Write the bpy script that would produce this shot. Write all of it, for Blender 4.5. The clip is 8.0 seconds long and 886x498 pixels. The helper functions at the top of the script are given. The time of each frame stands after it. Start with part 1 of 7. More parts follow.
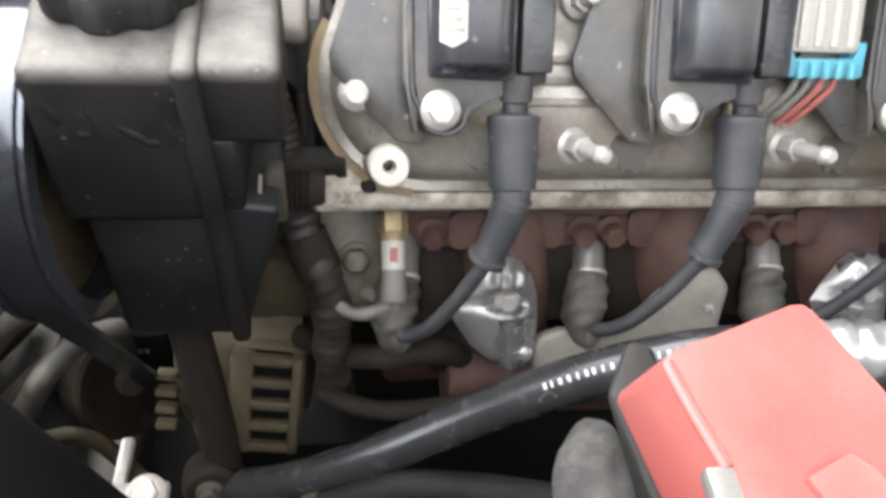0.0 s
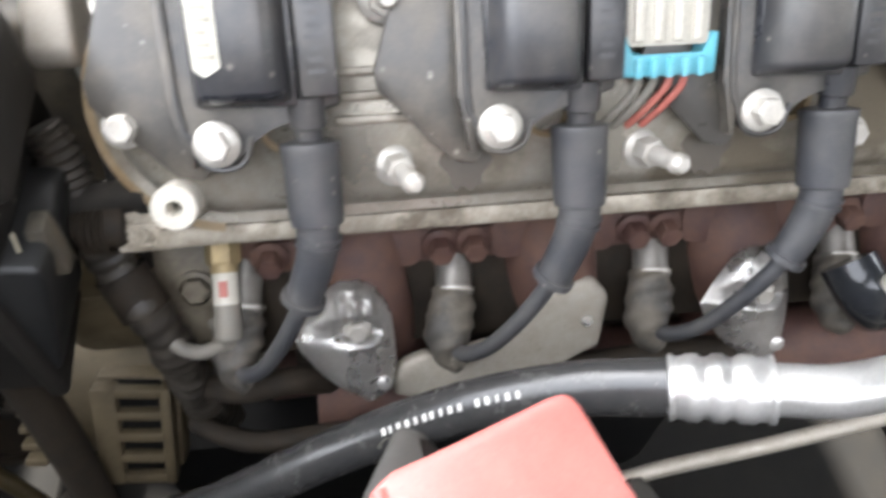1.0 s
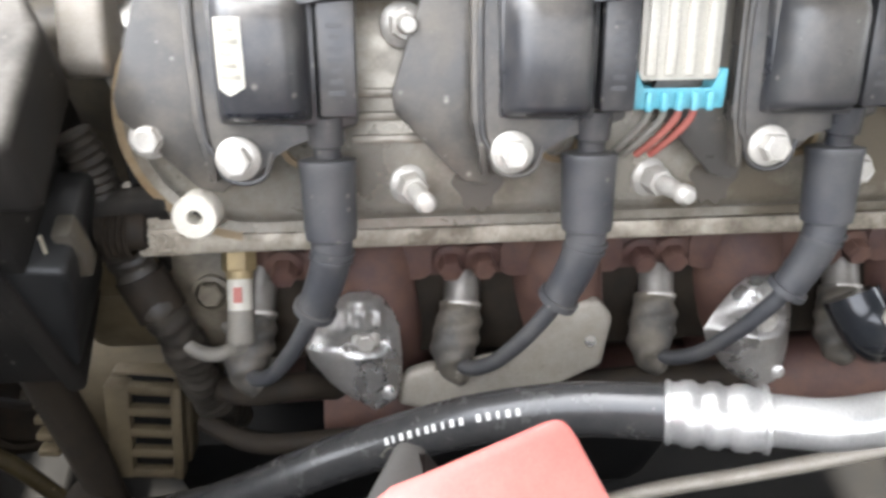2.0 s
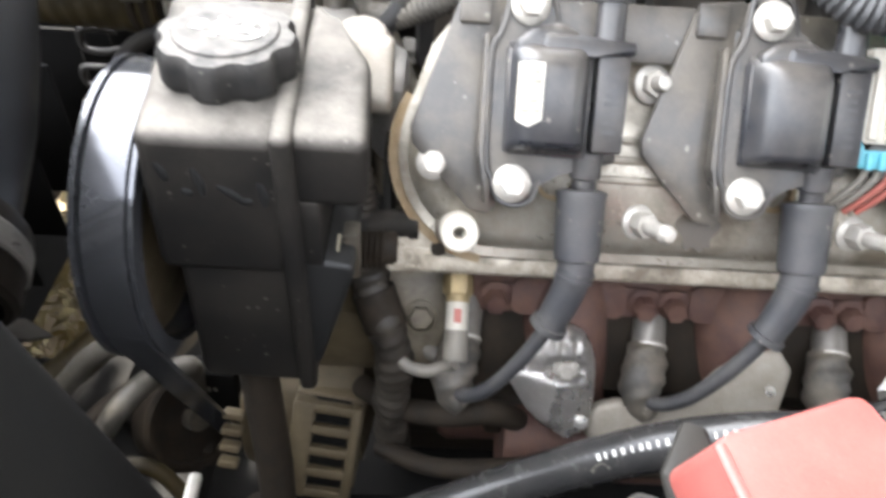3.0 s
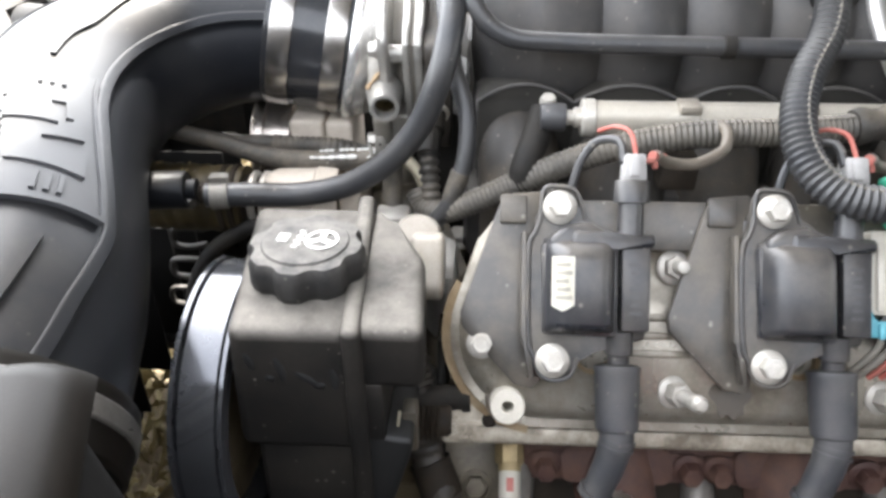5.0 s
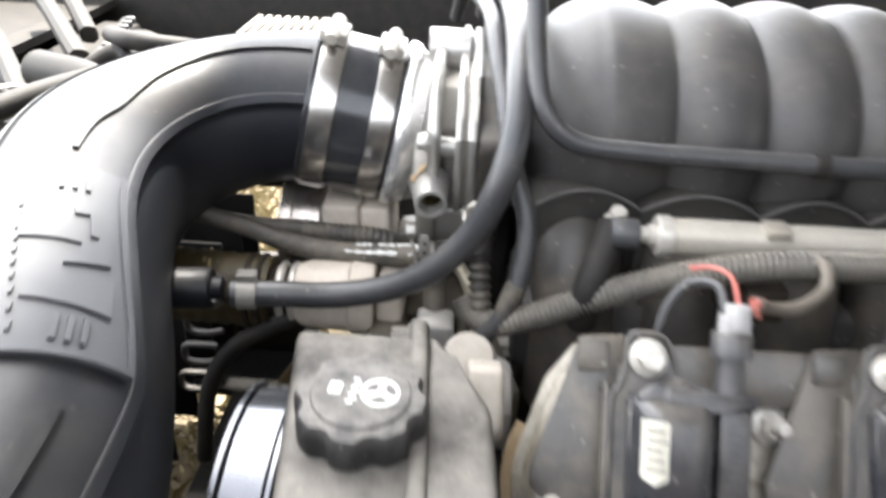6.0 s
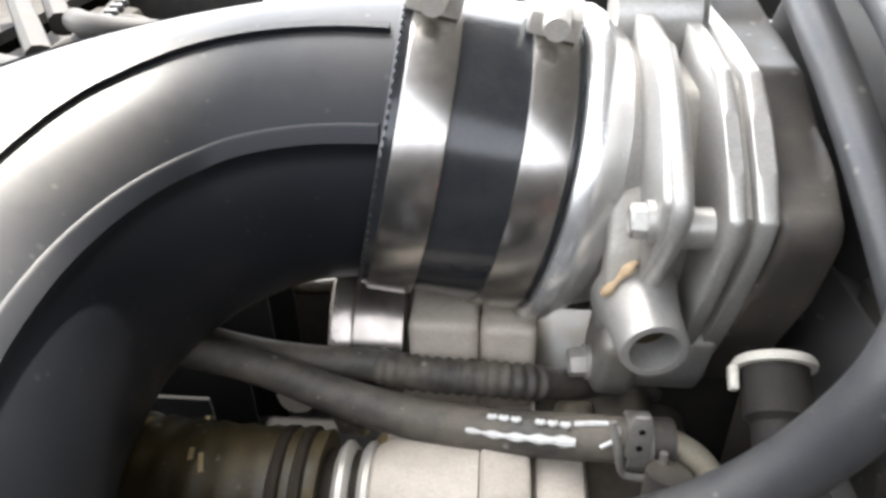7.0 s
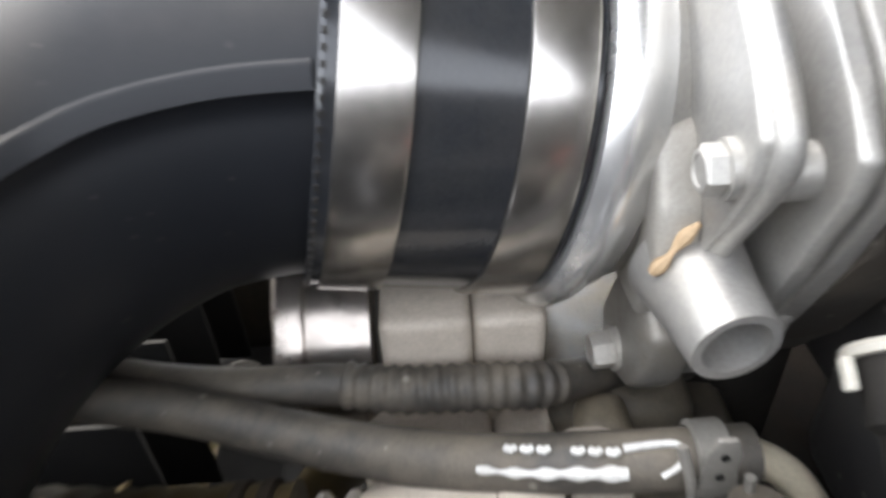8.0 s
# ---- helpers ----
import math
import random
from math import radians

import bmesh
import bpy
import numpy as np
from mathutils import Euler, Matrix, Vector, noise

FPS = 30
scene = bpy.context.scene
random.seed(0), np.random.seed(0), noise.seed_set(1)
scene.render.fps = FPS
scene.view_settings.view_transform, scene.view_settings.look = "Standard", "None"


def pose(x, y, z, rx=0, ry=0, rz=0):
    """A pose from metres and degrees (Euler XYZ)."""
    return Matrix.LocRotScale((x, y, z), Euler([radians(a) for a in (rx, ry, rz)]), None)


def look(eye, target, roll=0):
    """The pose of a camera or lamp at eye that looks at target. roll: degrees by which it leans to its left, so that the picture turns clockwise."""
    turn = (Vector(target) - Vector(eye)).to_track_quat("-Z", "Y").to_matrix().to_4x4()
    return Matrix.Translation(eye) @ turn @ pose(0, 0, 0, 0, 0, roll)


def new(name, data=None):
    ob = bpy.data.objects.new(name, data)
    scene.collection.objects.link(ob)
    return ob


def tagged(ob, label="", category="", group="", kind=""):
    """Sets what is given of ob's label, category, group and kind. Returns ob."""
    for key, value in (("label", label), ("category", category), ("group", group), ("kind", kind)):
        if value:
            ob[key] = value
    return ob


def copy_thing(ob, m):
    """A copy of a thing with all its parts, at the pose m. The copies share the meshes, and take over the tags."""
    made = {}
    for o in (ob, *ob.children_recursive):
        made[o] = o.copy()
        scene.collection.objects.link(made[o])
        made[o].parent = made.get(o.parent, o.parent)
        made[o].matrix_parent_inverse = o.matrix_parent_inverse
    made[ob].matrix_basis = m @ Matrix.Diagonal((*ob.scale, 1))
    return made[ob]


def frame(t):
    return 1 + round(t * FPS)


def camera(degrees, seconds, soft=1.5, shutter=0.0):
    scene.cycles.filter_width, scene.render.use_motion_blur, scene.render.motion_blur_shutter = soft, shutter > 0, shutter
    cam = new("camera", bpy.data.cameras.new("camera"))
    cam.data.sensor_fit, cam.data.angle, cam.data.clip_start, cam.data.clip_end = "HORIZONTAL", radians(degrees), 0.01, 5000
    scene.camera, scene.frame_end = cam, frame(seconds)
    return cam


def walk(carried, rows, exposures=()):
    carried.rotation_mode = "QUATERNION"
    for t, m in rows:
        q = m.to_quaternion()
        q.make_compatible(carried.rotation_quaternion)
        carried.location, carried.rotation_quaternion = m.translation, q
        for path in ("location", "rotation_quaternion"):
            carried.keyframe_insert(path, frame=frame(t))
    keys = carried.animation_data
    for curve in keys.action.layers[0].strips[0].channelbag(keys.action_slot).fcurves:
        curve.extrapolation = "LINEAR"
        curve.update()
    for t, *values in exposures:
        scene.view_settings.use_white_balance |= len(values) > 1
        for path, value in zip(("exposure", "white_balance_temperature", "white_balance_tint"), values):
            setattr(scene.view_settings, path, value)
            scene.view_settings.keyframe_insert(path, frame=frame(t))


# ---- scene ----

# ---------------------------------------------------------------- camera
cam = camera(63.62, 8.0, soft=3.1, shutter=0.5)
PATH = [
    (0.0, -0.0382, -0.0282, 1.2716, 40.89, -4.80, -5.34),
    (0.5, -0.0040, 0.0042, 1.2716, 35.11, -3.66, -5.94),
    (1.0, 0.0554, 0.0198, 1.2737, 36.33, -2.17, -7.36),
    (1.2, 0.0637, 0.0274, 1.2796, 36.23, -3.87, -9.08),
    (2.3, 0.0450, 0.0061, 1.2852, 37.23, -2.83, -2.94),
    (2.5, 0.0064, -0.0135, 1.2830, 40.12, -3.87, -2.53),
    (3.0, -0.0421, -0.0348, 1.2863, 44.77, -3.70, 0.66),
    (3.5, -0.0484, -0.0521, 1.3050, 50.50, -1.66, 3.65),
    (4.0, -0.0446, -0.0589, 1.3129, 52.96, -0.46, 4.31),
    (4.2, -0.0429, -0.0611, 1.3152, 54.35, -0.06, 3.93),
    (5.3, -0.0383, -0.0617, 1.3268, 57.60, 0.89, 1.70),
    (5.5, -0.0359, -0.0597, 1.3290, 57.94, 1.41, 0.84),
    (6.0, -0.0843, 0.0057, 1.3491, 59.12, -2.09, 3.40),
    (6.3, -0.0955, 0.0932, 1.3336, 57.89, -2.62, 5.35),
    (6.5, -0.1277, 0.1676, 1.3167, 56.97, -2.10, 2.63),
    (7.0, -0.1589, 0.2568, 1.2773, 57.33, 1.03, 5.03),
    (7.5, -0.1664, 0.2603, 1.2767, 56.21, 1.57, 5.10),
    (8.0, -0.1748, 0.3241, 1.2476, 51.88, 3.10, -2.43),
]
walk(cam, [(t, pose(x, y, z, rx, ry, rz)) for t, x, y, z, rx, ry, rz in PATH],
     exposures=[(0.0, 4.75), (0.5, 4.82), (1.2, 4.93), (2.5, 4.86), (3.0, 5.05), (3.5, 4.95), (4.2, 4.74), (5.5, 4.36), (6.0, 4.3), (6.5, 4.2), (7.5, 4.08), (8.0, 4.25)])

# ---------------------------------------------------------------- light
world = bpy.data.worlds.new("overcast_sky")
scene.world = world
world.use_nodes = True
wn = world.node_tree
sky = wn.nodes.new("ShaderNodeTexSky")
sky.sky_type = "NISHITA"
sky.sun_disc = False
sky.sun_elevation = radians(65)
sky.sun_rotation = radians(0)
sky.dust_density = 1.5
wn.nodes["Background"].inputs["Strength"].default_value = 0.15
bw = wn.nodes.new("ShaderNodeRGBToBW")
cloud = wn.nodes.new("ShaderNodeMix")
cloud.data_type = "RGBA"
cloud.inputs["Factor"].default_value = 0.86
wn.links.new(sky.outputs["Color"], bw.inputs["Color"])
wn.links.new(sky.outputs["Color"], cloud.inputs["A"])
wn.links.new(bw.outputs["Val"], cloud.inputs["B"])
wn.links.new(cloud.outputs["Result"], wn.nodes["Background"].inputs["Color"])
sun = new("sun", bpy.data.lights.new("sun", "SUN"))
sun.data.energy = 2.0
sun.data.angle = radians(2.5)
sun.data.color = (1.0, 0.95, 0.87)
sun.matrix_world = look((0.0, 0.45, 1.0), (0, 0, 0))

# ---------------------------------------------------------------- mesh helpers
BASE = {}


def thing(name, at, label, category, group="", kind=""):
    ob = new(name)
    ob.empty_display_size = 0.02
    ob.location = at
    BASE[ob.name] = Vector(at)
    return tagged(ob, label, category, group, kind)


def part(name, bm, material, parent=None, label="", sharp=38):
    """Links a bmesh, given in world coordinates, as one mesh under a thing or a part."""
    bmesh.ops.recalc_face_normals(bm, faces=bm.faces)
    base = BASE[parent.name] if parent else Vector((0, 0, 0))
    bmesh.ops.translate(bm, verts=bm.verts, vec=-base)
    me = bpy.data.meshes.new(name)
    bm.to_mesh(me)
    bm.free()
    me.materials.append(material)
    me.shade_smooth()
    me.set_sharp_from_angle(angle=radians(sharp))
    ob = new(name, me)
    if parent:
        ob.parent = parent
        BASE[ob.name] = base
    if label:
        ob["label"] = label
    return ob


def single(name, bm, material, label, category, group="", kind="", sharp=38):
    """A thing that is one mesh, with its origin at its middle."""
    c = sum((v.co for v in bm.verts), Vector()) / len(bm.verts)
    bmesh.ops.translate(bm, verts=bm.verts, vec=-c)
    ob = part(name, bm, material, None, "", sharp)
    ob.location = c
    BASE[ob.name] = c
    return tagged(ob, label, category, group, kind)


def join(*bms):
    out = bmesh.new()
    for b in bms:
        me = bpy.data.meshes.new("tmp")
        b.to_mesh(me)
        b.free()
        out.from_mesh(me)
        bpy.data.meshes.remove(me)
    return out


def axis(p, d, spin=0.0):
    """A matrix at p whose z axis points along d."""
    q = Vector(d).normalized().to_track_quat("Z", "Y")
    return Matrix.Translation(p) @ q.to_matrix().to_4x4() @ Matrix.Rotation(radians(spin), 4, "Z")


def spline(pts, n):
    """n points along a smooth curve through pts."""
    p = [Vector(a) for a in pts]
    p = [p[0] * 2 - p[1]] + p + [p[-1] * 2 - p[-2]]
    fine = []
    for i in range(1, len(p) - 2):
        a, b, c, d = p[i - 1:i + 3]
        for k in range(24):
            t = k / 24
            fine.append(0.5 * (2 * b + (c - a) * t + (2 * a - 5 * b + 4 * c - d) * t * t + (3 * b - a - 3 * c + d) * t ** 3))
    fine.append(p[-2])
    s = [0.0]
    for a, b in zip(fine, fine[1:]):
        s.append(s[-1] + (b - a).length)
    out, j = [], 0
    for k in range(n):
        u = s[-1] * k / (n - 1)
        while j < len(fine) - 2 and s[j + 1] < u:
            j += 1
        w = (u - s[j]) / max(s[j + 1] - s[j], 1e-9)
        out.append(fine[j].lerp(fine[j + 1], min(max(w, 0), 1)))
    return out, s[-1]


def sweep(pts, r, n=48, seg=14, shape=None, up=None, caps=True):
    """A tube along a smooth curve; r a number or a function of 0..1; shape(theta, s) scales it round the section."""
    line, length = spline(pts, n)
    bm = bmesh.new()
    rings, ref = [], None
    for k, c in enumerate(line):
        t = (line[min(k + 1, n - 1)] - line[max(k - 1, 0)]).normalized()
        if up is not None:
            side = t.cross(Vector(up)).normalized()
        elif ref is None:
            side = t.orthogonal().normalized()
        else:
            side = (ref - t * ref.dot(t)).normalized()
        ref = side
        top = side.cross(t)
        s = k / (n - 1)
        rad = r(s) if callable(r) else r
        ring = []
        for j in range(seg):
            a = 2 * math.pi * j / seg
            q = rad * (shape(a, s) if shape else 1.0)
            ring.append(bm.verts.new(c + (side * math.cos(a) + top * math.sin(a)) * q))
        rings.append(ring)
    for a, b in zip(rings, rings[1:]):
        for j in range(seg):
            bm.faces.new((a[j], a[(j + 1) % seg], b[(j + 1) % seg], b[j]))
    if caps:
        bm.faces.new(rings[0][::-1])
        bm.faces.new(rings[-1])
    return bm


def conduit(pts, r, pitch=0.0042, seg=14, depth=0.13):
    """A corrugated tube."""
    _, length = spline(pts, 60)
    n = int(length / pitch) * 4
    return sweep(pts, lambda s: r * (1 + depth * math.tanh(2.2 * math.sin(2 * math.pi * s * (n - 1) / 4))), n, seg)


def lathe(prof, m, seg=24, shape=None):
    """Turns a profile of (radius, height) round the z axis of m."""
    bm = bmesh.new()
    rings = []
    for r, h in prof:
        rings.append([bm.verts.new(m @ Vector((r * (shape(2 * math.pi * j / seg, r) if shape else 1) * math.cos(2 * math.pi * j / seg),
                                               r * (shape(2 * math.pi * j / seg, r) if shape else 1) * math.sin(2 * math.pi * j / seg), h))) for j in range(seg)])
    for a, b in zip(rings, rings[1:]):
        for j in range(seg):
            bm.faces.new((a[j], a[(j + 1) % seg], b[(j + 1) % seg], b[j]))
    if prof[0][0] > 1e-6:
        bm.faces.new(rings[0][::-1])
    if prof[-1][0] > 1e-6:
        bm.faces.new(rings[-1])
    bmesh.ops.remove_doubles(bm, verts=bm.verts, dist=1e-6)
    return bm


def ringed(prof, m, seg=28):
    """A closed ring: the profile runs round and back to its start."""
    bm = bmesh.new()
    rings = [[bm.verts.new(m @ Vector((r * math.cos(2 * math.pi * j / seg), r * math.sin(2 * math.pi * j / seg), h))) for j in range(seg)] for r, h in prof]
    for a, b in zip(rings, rings[1:] + rings[:1]):
        for j in range(seg):
            bm.faces.new((a[j], a[(j + 1) % seg], b[(j + 1) % seg], b[j]))
    return bm


def slab(poly, z0, z1, m, bevel=0.0015, seg=2, drop=None):
    """A polygon drawn out from z0 to z1 in m, with rounded edges. drop(x, y): extra height."""
    bm = bmesh.new()
    lo = [bm.verts.new((x, y, z0)) for x, y in poly]
    hi = [bm.verts.new((x, y, z1 + (drop(x, y) if drop else 0))) for x, y in poly]
    bm.faces.new(lo[::-1])
    bm.faces.new(hi)
    for i in range(len(poly)):
        j = (i + 1) % len(poly)
        bm.faces.new((lo[i], lo[j], hi[j], hi[i]))
    if bevel:
        bmesh.ops.bevel(bm, geom=bm.edges[:], offset=bevel, segments=seg, profile=0.5, affect="EDGES", clamp_overlap=True)
    bmesh.ops.transform(bm, matrix=m, verts=bm.verts)
    return bm


def fall(d, r):
    return 1.0 if d >= r else math.sqrt(max(0.0, 1 - (1 - d / r) ** 2))


def pillow(x0, x1, y0, y1, z0, h, m, left, right, low, top, n=18):
    """A block whose upper face falls off to its four sides in rounds of the given radii."""
    def steps(a, b, ra, rb):
        out = [a + ra * (1 - math.cos(math.pi / 2 * i / 6)) for i in range(7)]
        out += [b - rb * (1 - math.cos(math.pi / 2 * i / 6)) for i in range(6, -1, -1)]
        return out
    bm = bmesh.new()
    xs, ys = steps(x0, x1, left, right), steps(y0, y1, low, top)
    hi = [[bm.verts.new(m @ Vector((x, y, z0 + h * fall(x - x0, left) * fall(x1 - x, right) * fall(y - y0, low) * fall(y1 - y, top)))) for y in ys] for x in xs]
    for i in range(len(xs) - 1):
        for j in range(len(ys) - 1):
            bm.faces.new((hi[i][j], hi[i + 1][j], hi[i + 1][j + 1], hi[i][j + 1]))
    return bm


def rbox(c, s, m=Matrix(), bevel=0.002, seg=2):
    x, y, z = c
    a, b, h = s[0] / 2, s[1] / 2, s[2] / 2
    return slab([(x - a, y - b), (x + a, y - b), (x + a, y + b), (x - a, y + b)], z - h, z + h, m, bevel, seg)


def rounded(x0, y0, x1, y1, r, k=5):
    """The outline of a rounded rectangle."""
    out = []
    for cx, cy, a0 in ((x1 - r, y0 + r, -90), (x1 - r, y1 - r, 0), (x0 + r, y1 - r, 90), (x0 + r, y0 + r, 180)):
        for i in range(k + 1):
            a = radians(a0 + 90 * i / k)
            out.append((cx + r * math.cos(a), cy + r * math.sin(a)))
    return out


def hexa(r, z0, z1, m, cham=0.12):
    return join(lathe([(r, z0), (r, z1 - (z1 - z0) * 0.15), (r * 0.9, z1 - 0.0002), (0, z1 - 0.0002)], m, 6), lathe([(r * 0.86, z1 - 0.001), (r * 0.80, z1), (r * 0.62, z1 + 0.0001), (r * 0.55, z1 - 0.0003), (0, z1 - 0.0003)], m, 20))


def flange_bolt(name, m, r, parent, material, h=0.007):
    """A hexagon head on a washer flange, seated at the origin of m."""
    bm = join(lathe([(r * 1.45, 0), (r * 1.45, 0.0014), (r * 1.2, 0.0026), (r, 0.003), (0, 0.003)], m, 24), hexa(r, 0.0028, h, m))
    return part(name, bm, material, parent, sharp=30)


# ---------------------------------------------------------------- materials
def nodes_of(name):
    mat = bpy.data.materials.new(name)
    mat.use_nodes = True
    return mat, mat.node_tree, mat.node_tree.nodes["Principled BSDF"]


def surface(name, col, dirt, amount=0.5, rough=0.5, metal=0.0, scale=90.0, bump=0.25, dust=0.0, dustcol=(0.26, 0.22, 0.17),
            rough_dirt=0.85, grain=900.0, coat=0.0, cover=(0.32, 0.76), specks=0.0, dark_specks=False, dust_from=0.1):
    """A base colour with dirt in two scales, fine relief, and dust where the face looks up."""
    mat, nt, b = nodes_of(name)
    N, L = nt.nodes.new, nt.links.new
    tc, info, add = N("ShaderNodeTexCoord"), N("ShaderNodeObjectInfo"), N("ShaderNodeVectorMath")
    add.operation = "ADD"
    L(tc.outputs["Object"], add.inputs[0])
    L(info.outputs["Random"], add.inputs[1])
    big, fine = N("ShaderNodeTexNoise"), N("ShaderNodeTexNoise")
    for tex, sc, det in ((big, scale, 6.0), (fine, grain, 3.0)):
        tex.inputs["Scale"].default_value = sc
        tex.inputs["Detail"].default_value = det
        tex.inputs["Roughness"].default_value = 0.65
        L(add.outputs[0], tex.inputs["Vector"])
    ramp = N("ShaderNodeMapRange")
    ramp.inputs["From Min"].default_value, ramp.inputs["From Max"].default_value = cover
    ramp.inputs["To Max"].default_value = amount
    L(big.outputs["Fac"], ramp.inputs["Value"])
    mix = N("ShaderNodeMix")
    mix.data_type = "RGBA"
    mix.inputs["A"].default_value, mix.inputs["B"].default_value = (*col, 1), (*dirt, 1)
    L(ramp.outputs["Result"], mix.inputs["Factor"])
    last, lastfac = mix.outputs["Result"], ramp.outputs["Result"]
    if dust:
        geo, sep, up = N("ShaderNodeNewGeometry"), N("ShaderNodeSeparateXYZ"), N("ShaderNodeMapRange")
        L(geo.outputs["Normal"], sep.inputs[0])
        up.inputs["From Min"].default_value, up.inputs["From Max"].default_value = dust_from, 1.0
        up.inputs["To Max"].default_value = dust
        L(sep.outputs["Z"], up.inputs["Value"])
        mul = N("ShaderNodeMath")
        mul.operation = "MULTIPLY"
        patch = N("ShaderNodeMapRange")
        patch.inputs["From Min"].default_value, patch.inputs["From Max"].default_value = 0.25, 0.65
        L(big.outputs["Fac"], patch.inputs["Value"])
        L(up.outputs["Result"], mul.inputs[0])
        L(patch.outputs["Result"], mul.inputs[1])
        m2 = N("ShaderNodeMix")
        m2.data_type = "RGBA"
        L(mul.outputs[0], m2.inputs["Factor"])
        L(last, m2.inputs["A"])
        m2.inputs["B"].default_value = (*dustcol, 1)
        last = m2.outputs["Result"]
        mx = N("ShaderNodeMath")
        mx.operation = "MAXIMUM"
        L(lastfac, mx.inputs[0])
        L(mul.outputs[0], mx.inputs[1])
        lastfac = mx.outputs[0]
    if specks:
        vor, size, less, soft = N("ShaderNodeTexVoronoi"), N("ShaderNodeSeparateColor"), N("ShaderNodeMath"), N("ShaderNodeMapRange")
        vor.inputs["Scale"].default_value = 210.0
        L(add.outputs[0], vor.inputs["Vector"])
        L(vor.outputs["Color"], size.inputs[0])
        less.operation = "POWER"
        L(size.outputs[0], less.inputs[0])
        less.inputs[1].default_value = 7.0
        big_spot = N("ShaderNodeMath")
        big_spot.operation = "MULTIPLY_ADD"
        L(less.outputs[0], big_spot.inputs[0])
        big_spot.inputs[1].default_value, big_spot.inputs[2].default_value = 0.36, 0.0
        L(vor.outputs["Distance"], soft.inputs["Value"])
        L(big_spot.outputs[0], soft.inputs["From Min"])
        soft.inputs["From Max"].default_value = 0.0
        soft.inputs["To Max"].default_value = specks
        spots = N("ShaderNodeMix")
        spots.data_type = "RGBA"
        L(soft.outputs["Result"], spots.inputs["Factor"])
        L(last, spots.inputs["A"])
        spots.inputs["B"].default_value = (0.07, 0.055, 0.04, 1) if dark_specks else (0.36, 0.33, 0.28, 1)
        last = spots.outputs["Result"]
    speck = N("ShaderNodeMix")
    speck.data_type, speck.blend_type = "RGBA", "MULTIPLY"
    speck.inputs["Factor"].default_value = 0.28
    gr = N("ShaderNodeMapRange")
    gr.inputs["From Min"].default_value, gr.inputs["From Max"].default_value = 0.3, 0.7
    gr.inputs["To Min"].default_value, gr.inputs["To Max"].default_value = 0.55, 1.25
    L(fine.outputs["Fac"], gr.inputs["Value"])
    L(last, speck.inputs["A"])
    L(gr.outputs["Result"], speck.inputs["B"])
    L(speck.outputs["Result"], b.inputs["Base Color"])
    rr = N("ShaderNodeMapRange")
    rr.inputs["To Min"].default_value, rr.inputs["To Max"].default_value = rough, rough_dirt
    L(lastfac, rr.inputs["Value"])
    L(rr.outputs["Result"], b.inputs["Roughness"])
    if metal:
        mm = N("ShaderNodeMapRange")
        mm.inputs["To Min"].default_value, mm.inputs["To Max"].default_value = metal, 0.0
        L(lastfac, mm.inputs["Value"])
        L(mm.outputs["Result"], b.inputs["Metallic"])
    if coat:
        b.inputs["Coat Weight"].default_value = coat
        b.inputs["Coat Roughness"].default_value = 0.12
    bp = N("ShaderNodeBump")
    bp.inputs["Strength"].default_value = bump
    bp.inputs["Distance"].default_value = 0.0006
    both = N("ShaderNodeMath")
    both.operation = "ADD"
    L(big.outputs["Fac"], both.inputs[0])
    L(fine.outputs["Fac"], both.inputs[1])
    L(both.outputs[0], bp.inputs["Height"])
    L(bp.outputs["Normal"], b.inputs["Normal"])
    return mat


M_COIL = surface("coil_plastic", (0.024, 0.025, 0.029), (0.12, 0.11, 0.096), 0.40, 0.27, scale=32, bump=0.10, dust=0.28, grain=1400, specks=0.6, cover=(0.42, 0.72))
M_BRACKET = surface("bracket_dusty", (0.050, 0.046, 0.041), (0.150, 0.128, 0.097), 0.7, 0.27, scale=28, bump=0.14, dust=0.22, specks=0.9, rough_dirt=0.6, cover=(0.42, 0.70))
M_BOOT = surface("boot_rubber", (0.036, 0.037, 0.041), (0.105, 0.100, 0.092), 0.45, 0.42, scale=38, bump=0.12, dust=0.12, specks=0.6, cover=(0.40, 0.72))
M_HOSE = surface("hose_rubber", (0.031, 0.032, 0.035), (0.095, 0.088, 0.077), 0.35, 0.38, scale=38, bump=0.10, dust=0.08, rough_dirt=0.6, specks=0.4)
M_HOSE_OLD = surface("old_hose_rubber", (0.042, 0.038, 0.033), (0.165, 0.138, 0.104), 0.75, 0.5, scale=45, bump=0.4, dust=0.25, dustcol=(0.19, 0.16, 0.12), specks=0.7, cover=(0.40, 0.70))
M_CONDUIT = surface("conduit_plastic", (0.055, 0.052, 0.047), (0.19, 0.166, 0.13), 0.65, 0.5, scale=32, bump=0.1, dust=0.25, specks=0.4)
M_CONDUIT_NEW = surface("black_conduit_plastic", (0.030, 0.031, 0.034), (0.12, 0.11, 0.09), 0.2, 0.42, scale=40, bump=0.1, dust=0.1)
M_MANIFOLD = surface("manifold_plastic", (0.050, 0.048, 0.047), (0.125, 0.11, 0.093), 0.40, 0.46, scale=26, bump=0.15, dust=0.08, grain=1800, specks=0.45, cover=(0.40, 0.74))
M_MANIFOLD.node_tree.nodes["Principled BSDF"].inputs["Specular IOR Level"].default_value = 0.3
